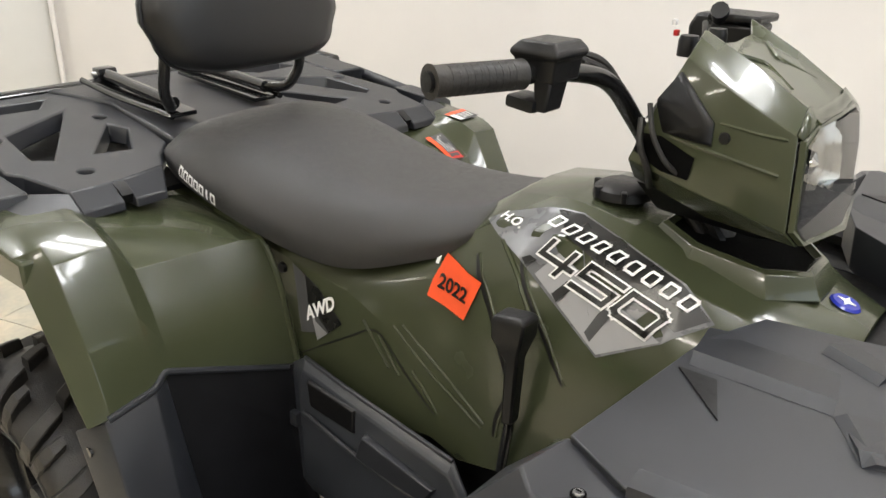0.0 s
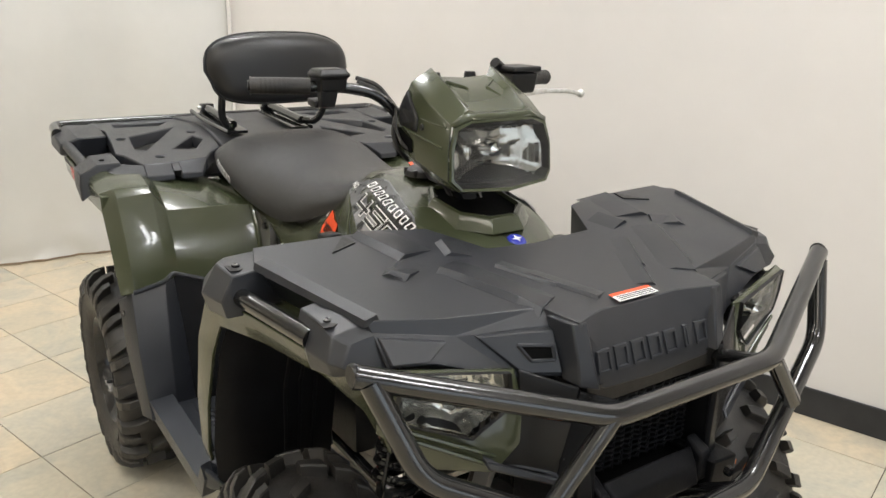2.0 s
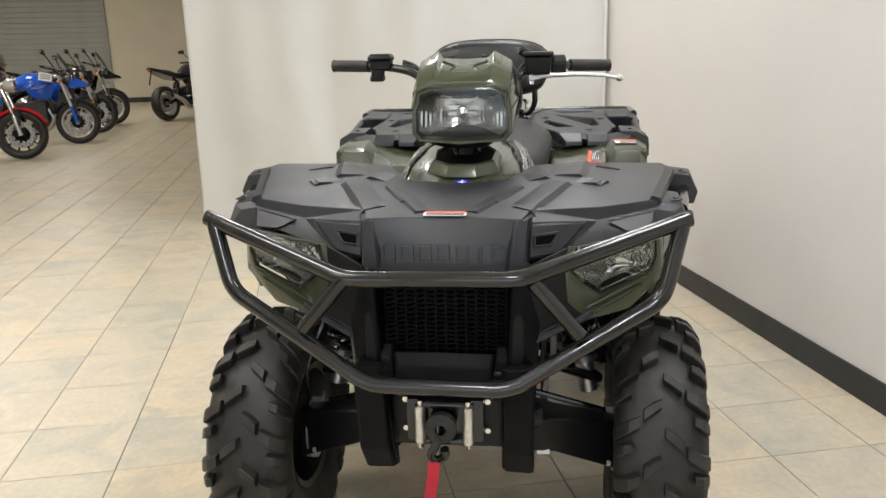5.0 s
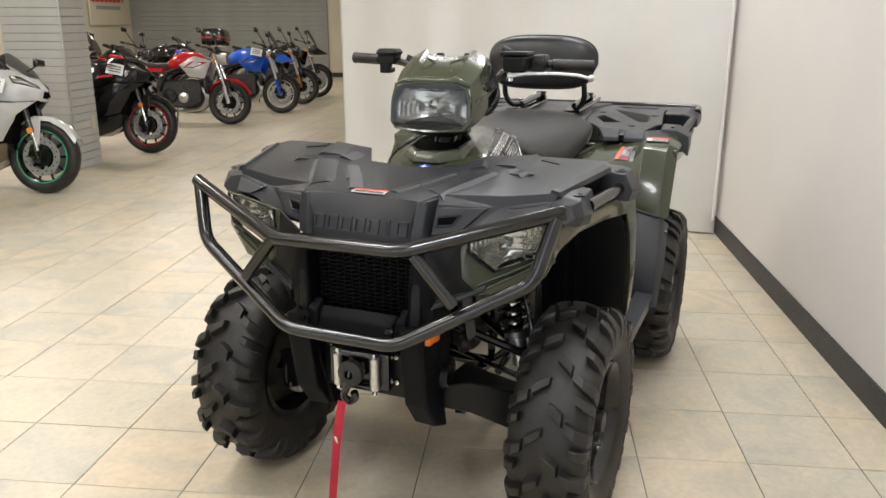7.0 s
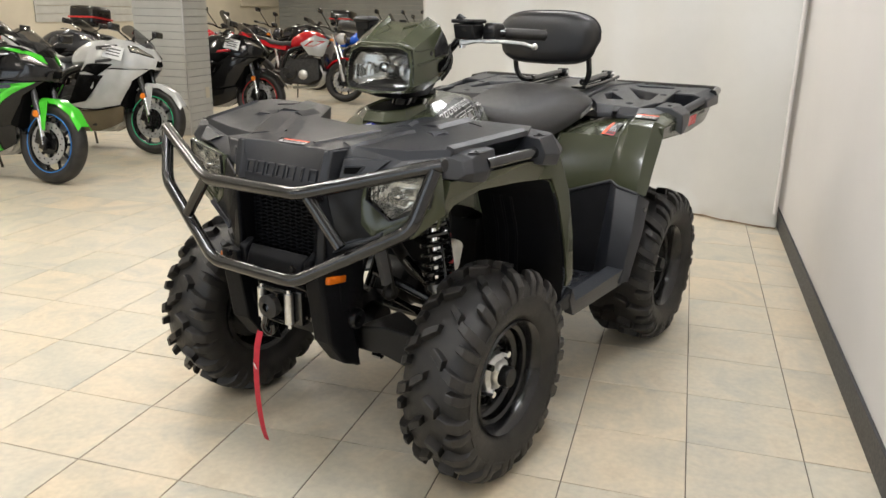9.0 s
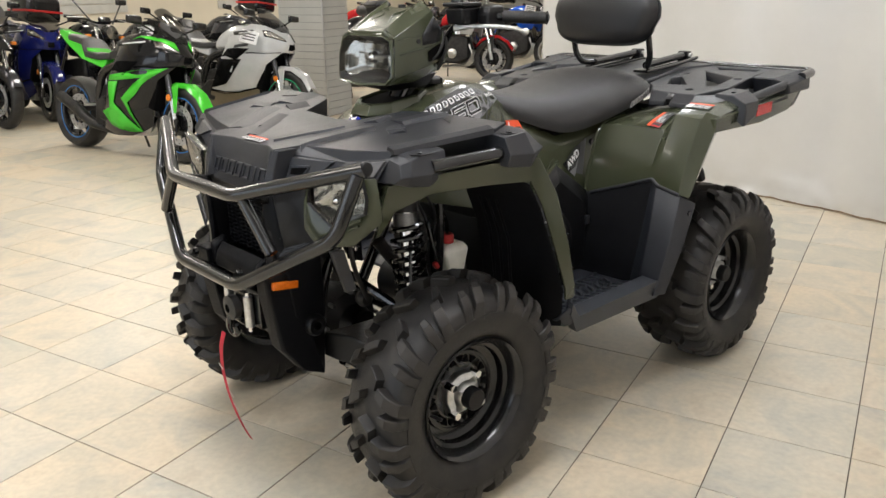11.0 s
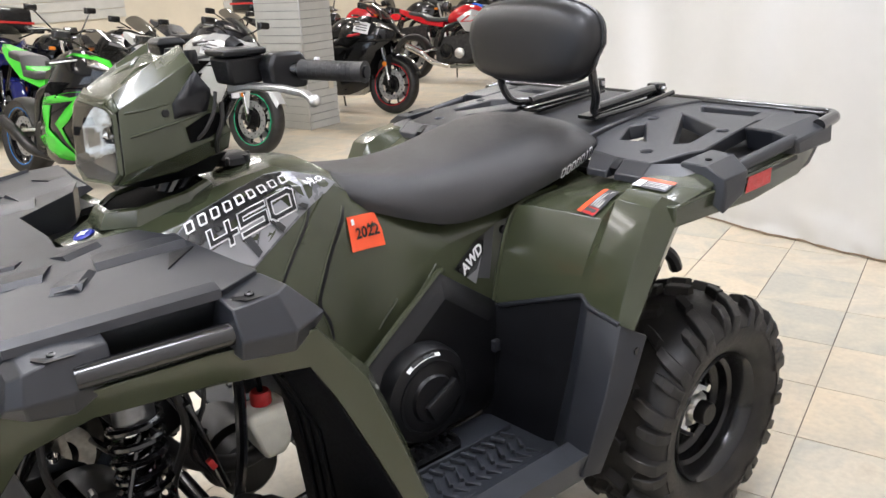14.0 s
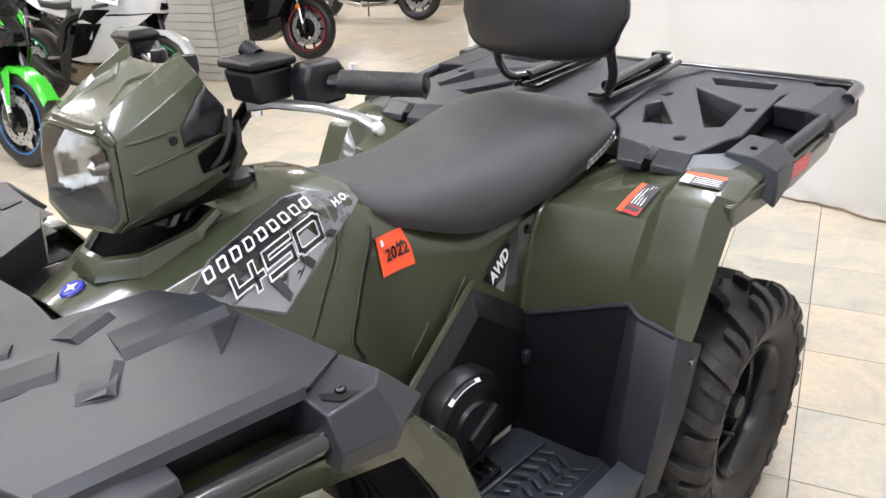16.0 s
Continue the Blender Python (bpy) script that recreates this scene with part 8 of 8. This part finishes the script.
        if style == "tour":
            scr = loft([[(0.70, -0.10, 0.94), (0.73, 0, 0.94), (0.70, 0.10, 0.94)], [(0.62, -0.14, 1.10), (0.66, 0, 1.12), (0.62, 0.14, 1.10)], [(0.52, -0.13, 1.24), (0.55, 0, 1.28), (0.52, 0.13, 1.24)]], closed=False)
            ob = smooth_surface(P("windscreen", scr, SMOKE, "smoked windscreen", 60), 2)
            ob.visible_shadow = False
            beak = loft([[(0.92, -0.03, 0.80), (0.92, 0.03, 0.80), (0.90, 0, 0.83)], [(0.66, -0.14, 0.78), (0.66, 0.14, 0.78), (0.64, 0, 0.98)]])
            soft(P("nose_cowl", beak, main, "painted nose cowl"), 0.008)
    if top_box:
        smooth_surface(P("top_box", box((-0.82, 0, 1.14), (0.40, 0.44, 0.30), bevel=0.06), STEEL_BLACK, "black rear luggage box"), 1)
        P("box_band", box((-0.82, 0, 1.12), (0.405, 0.445, 0.025), bevel=0.004), RED)
    if tag:
        at_place = (0.47, -0.262, 0.875) if sport else (0.40, -0.250, 0.92)
        tg = P("price_tag", box((0, 0, 0), (0.17, 0.004, 0.115), bevel=0.001), WHITE_STICKER, "white paper price tag", 0)
        tg.matrix_local = Matrix.Translation(at_place) @ pose(0, 0, 0, -14, 10, 14)
        for k in range(3):
            ln = part("tag_bar", box((0, -0.0026, 0.028 - 0.026 * k), (0.12, 0.001, 0.010)), GREY_STICKER, tg, "", 0)
    return b


WHITE_P, GREEN_P, BLACK_P = paint("pearl_white", (0.56, 0.57, 0.57), 0.2, 0.25), paint("lime_green", (0.06, 0.52, 0.03)), paint("gloss_black", (0.007, 0.007, 0.008), 0.12)
BRONZE_P = paint("dark_bronze", (0.16, 0.13, 0.085), 0.3, 0.4)
RED_P, BLUE_P, NAVY_P, GREY_P = paint("bright_red", (0.50, 0.010, 0.016)), paint("bright_blue", (0.012, 0.09, 0.55)), paint("deep_blue", (0.006, 0.010, 0.095), 0.12), paint("gun_grey", (0.055, 0.055, 0.062), 0.2, 0.5)
GOLD = surface("gold_fork", (0.62, 0.30, 0.05), 0.25, metal=0.9)
S_GREEN, S_BLUE, S_RED = paint("mint_stripe", (0.05, 0.50, 0.25)), paint("sky_stripe", (0.05, 0.22, 0.60)), paint("red_stripe", (0.60, 0.02, 0.03))
HEAD = 90 + ROOM_TURN
motorcycle((-0.75, -4.14), HEAD - 4, -8, "sport", GREEN_P, BLACK_P, S_BLUE, upper=BLACK_P, belly=BLACK_P, tank_paint=BLACK_P, label="lime green and black sport motorcycle on its side stand")
motorcycle((-2.01, -4.63), HEAD + 1, -8, "sport", WHITE_P, WHITE_P, S_GREEN, belly=BRONZE_P, label="pearl white sport motorcycle with mint rim stripes", tag=True)
motorcycle((-4.00, -5.36), HEAD + 3, -8, "sport", BLACK_P, BLACK_P, S_RED, label="gloss black sport motorcycle with red rim stripes", tag=True)
motorcycle((-6.42, -6.17), HEAD + 4, -8, "naked", RED_P, WHITE_P, label="red and white naked motorcycle on its side stand")
motorcycle((-7.93, -6.35), HEAD + 2, -8, "tour", BLUE_P, GREY_P, fork=BLUE_P, rim=ALU, label="bright blue touring motorcycle with silver rims", tag=True)
motorcycle((-9.30, -6.85), HEAD + 2, -7, "naked", GREY_P, BLACK_P, fork=GOLD, label="dark grey naked motorcycle with gold forks", top_box=True)
motorcycle((-10.6, -7.35), HEAD, -7, "tour", BLACK_P, GREY_P, rim=ALU, label="black touring motorcycle with silver wire wheels", spokes=16)
motorcycle((-0.22, -7.10), HEAD - 6, -6, "tour", BLACK_P, GREY_P, label="black touring motorcycle with twin headlights")
motorcycle((-0.72, -7.27), HEAD - 18, -7, "sport", NAVY_P, NAVY_P, label="deep blue sport touring motorcycle")
motorcycle((-2.00, -6.85), HEAD + 2, -7, "sport", BLACK_P, GREY_P, label="black and grey sport motorcycle in the second row", tag=True)
motorcycle((-3.25, -7.35), HEAD, -7, "sport", GREY_P, BLACK_P, label="gun grey sport motorcycle in the second row")
motorcycle((-4.75, -7.60), HEAD + 3, -7, "naked", BLACK_P, BLACK_P, label="black naked motorcycle with a rear box in the second row", top_box=True)
motorcycle((-6.00, -8.10), HEAD + 1, -7, "tour", RED_P, BLACK_P, label="dark red touring motorcycle in the second row")
motorcycle((-7.40, -8.45), HEAD + 1, -7, "naked", BLACK_P, GREY_P, rim=ALU, label="black naked motorcycle with silver rims")
motorcycle((-8.90, -8.90), HEAD + 1, -7, "sport", BLACK_P, GREY_P, label="black sport motorcycle against the wall")
motorcycle((-1.30, -7.00), HEAD - 4, -7, "naked", BLACK_P, BLACK_P, label="black naked motorcycle with a luggage box in the second row", top_box=True)
motorcycle((0.55, -7.40), HEAD - 8, -7, "naked", BLACK_P, GREY_P, label="black roadster with a round headlight")
motorcycle((-12.6, -6.30), HEAD + 60, -7, "naked", GREY_P, BLACK_P, rim=ALU, label="grey roadster parked by the far wall", spokes=16)

# ---- floor tiles: the ones round the vehicle as pieces, the rest joined ----
def tile_mesh():
    h = TILE / 2 - 0.0015
    bm = loft([[(-h, -h, -0.006), (h, -h, -0.006), (h, h, -0.006), (-h, h, -0.006)], [(-h, -h, -0.0010), (h, -h, -0.0010), (h, h, -0.0010), (-h, h, -0.0010)], [(-h + 0.0013, -h + 0.0013, 0), (h - 0.0013, -h + 0.0013, 0), (h - 0.0013, h - 0.0013, 0), (-h + 0.0013, h - 0.0013, 0)]])
    return finish("tile", bm, TILE_MAT, 0)


floor = bpy.data.objects["floor"]
piece = tile_mesh()
rng = random.Random(4)
verts, faces = [], []
i0, i1 = int((FAR_U - TILE_ORIGIN.x) / TILE) - 1, int((FRONT_U - TILE_ORIGIN.x) / TILE) + 1
j0, j1 = int((BACK_V - TILE_ORIGIN.y) / TILE) - 1, int((WALL_V - TILE_ORIGIN.y) / TILE) + 1
pv = [v.co.copy() for v in piece.vertices]
pf = [list(p.vertices) for p in piece.polygons]
for i in range(i0, i1):
    for j in range(j0, j1):
        u, v = TILE_ORIGIN.x + (i + 0.5) * TILE, TILE_ORIGIN.y + (j + 0.5) * TILE
        dz = rng.uniform(-0.0007, 0.0004)
        if -3.2 < u < 2.5 and -2.2 < v < WALL_V - 0.1 and u - v < 3.6:
            o = new("tile", piece)
            o.parent = floor
            o.matrix_local = pose(u, v, dz, 0, 0, rng.choice((0, 90, 180, 270)))
        else:
            k = len(verts)
            verts += [(p.x + u, min(p.y + v, WALL_V - 0.001), p.z + dz) for p in pv]
            faces += [[k + a for a in f] for f in pf]
me = bpy.data.meshes.new("outer_tiles")
me.from_pydata(verts, [], faces)
me.materials.append(TILE_MAT)
rest_tiles = new("outer_tiles", me)
rest_tiles.parent = floor
tagged(rest_tiles, kind="stuff")
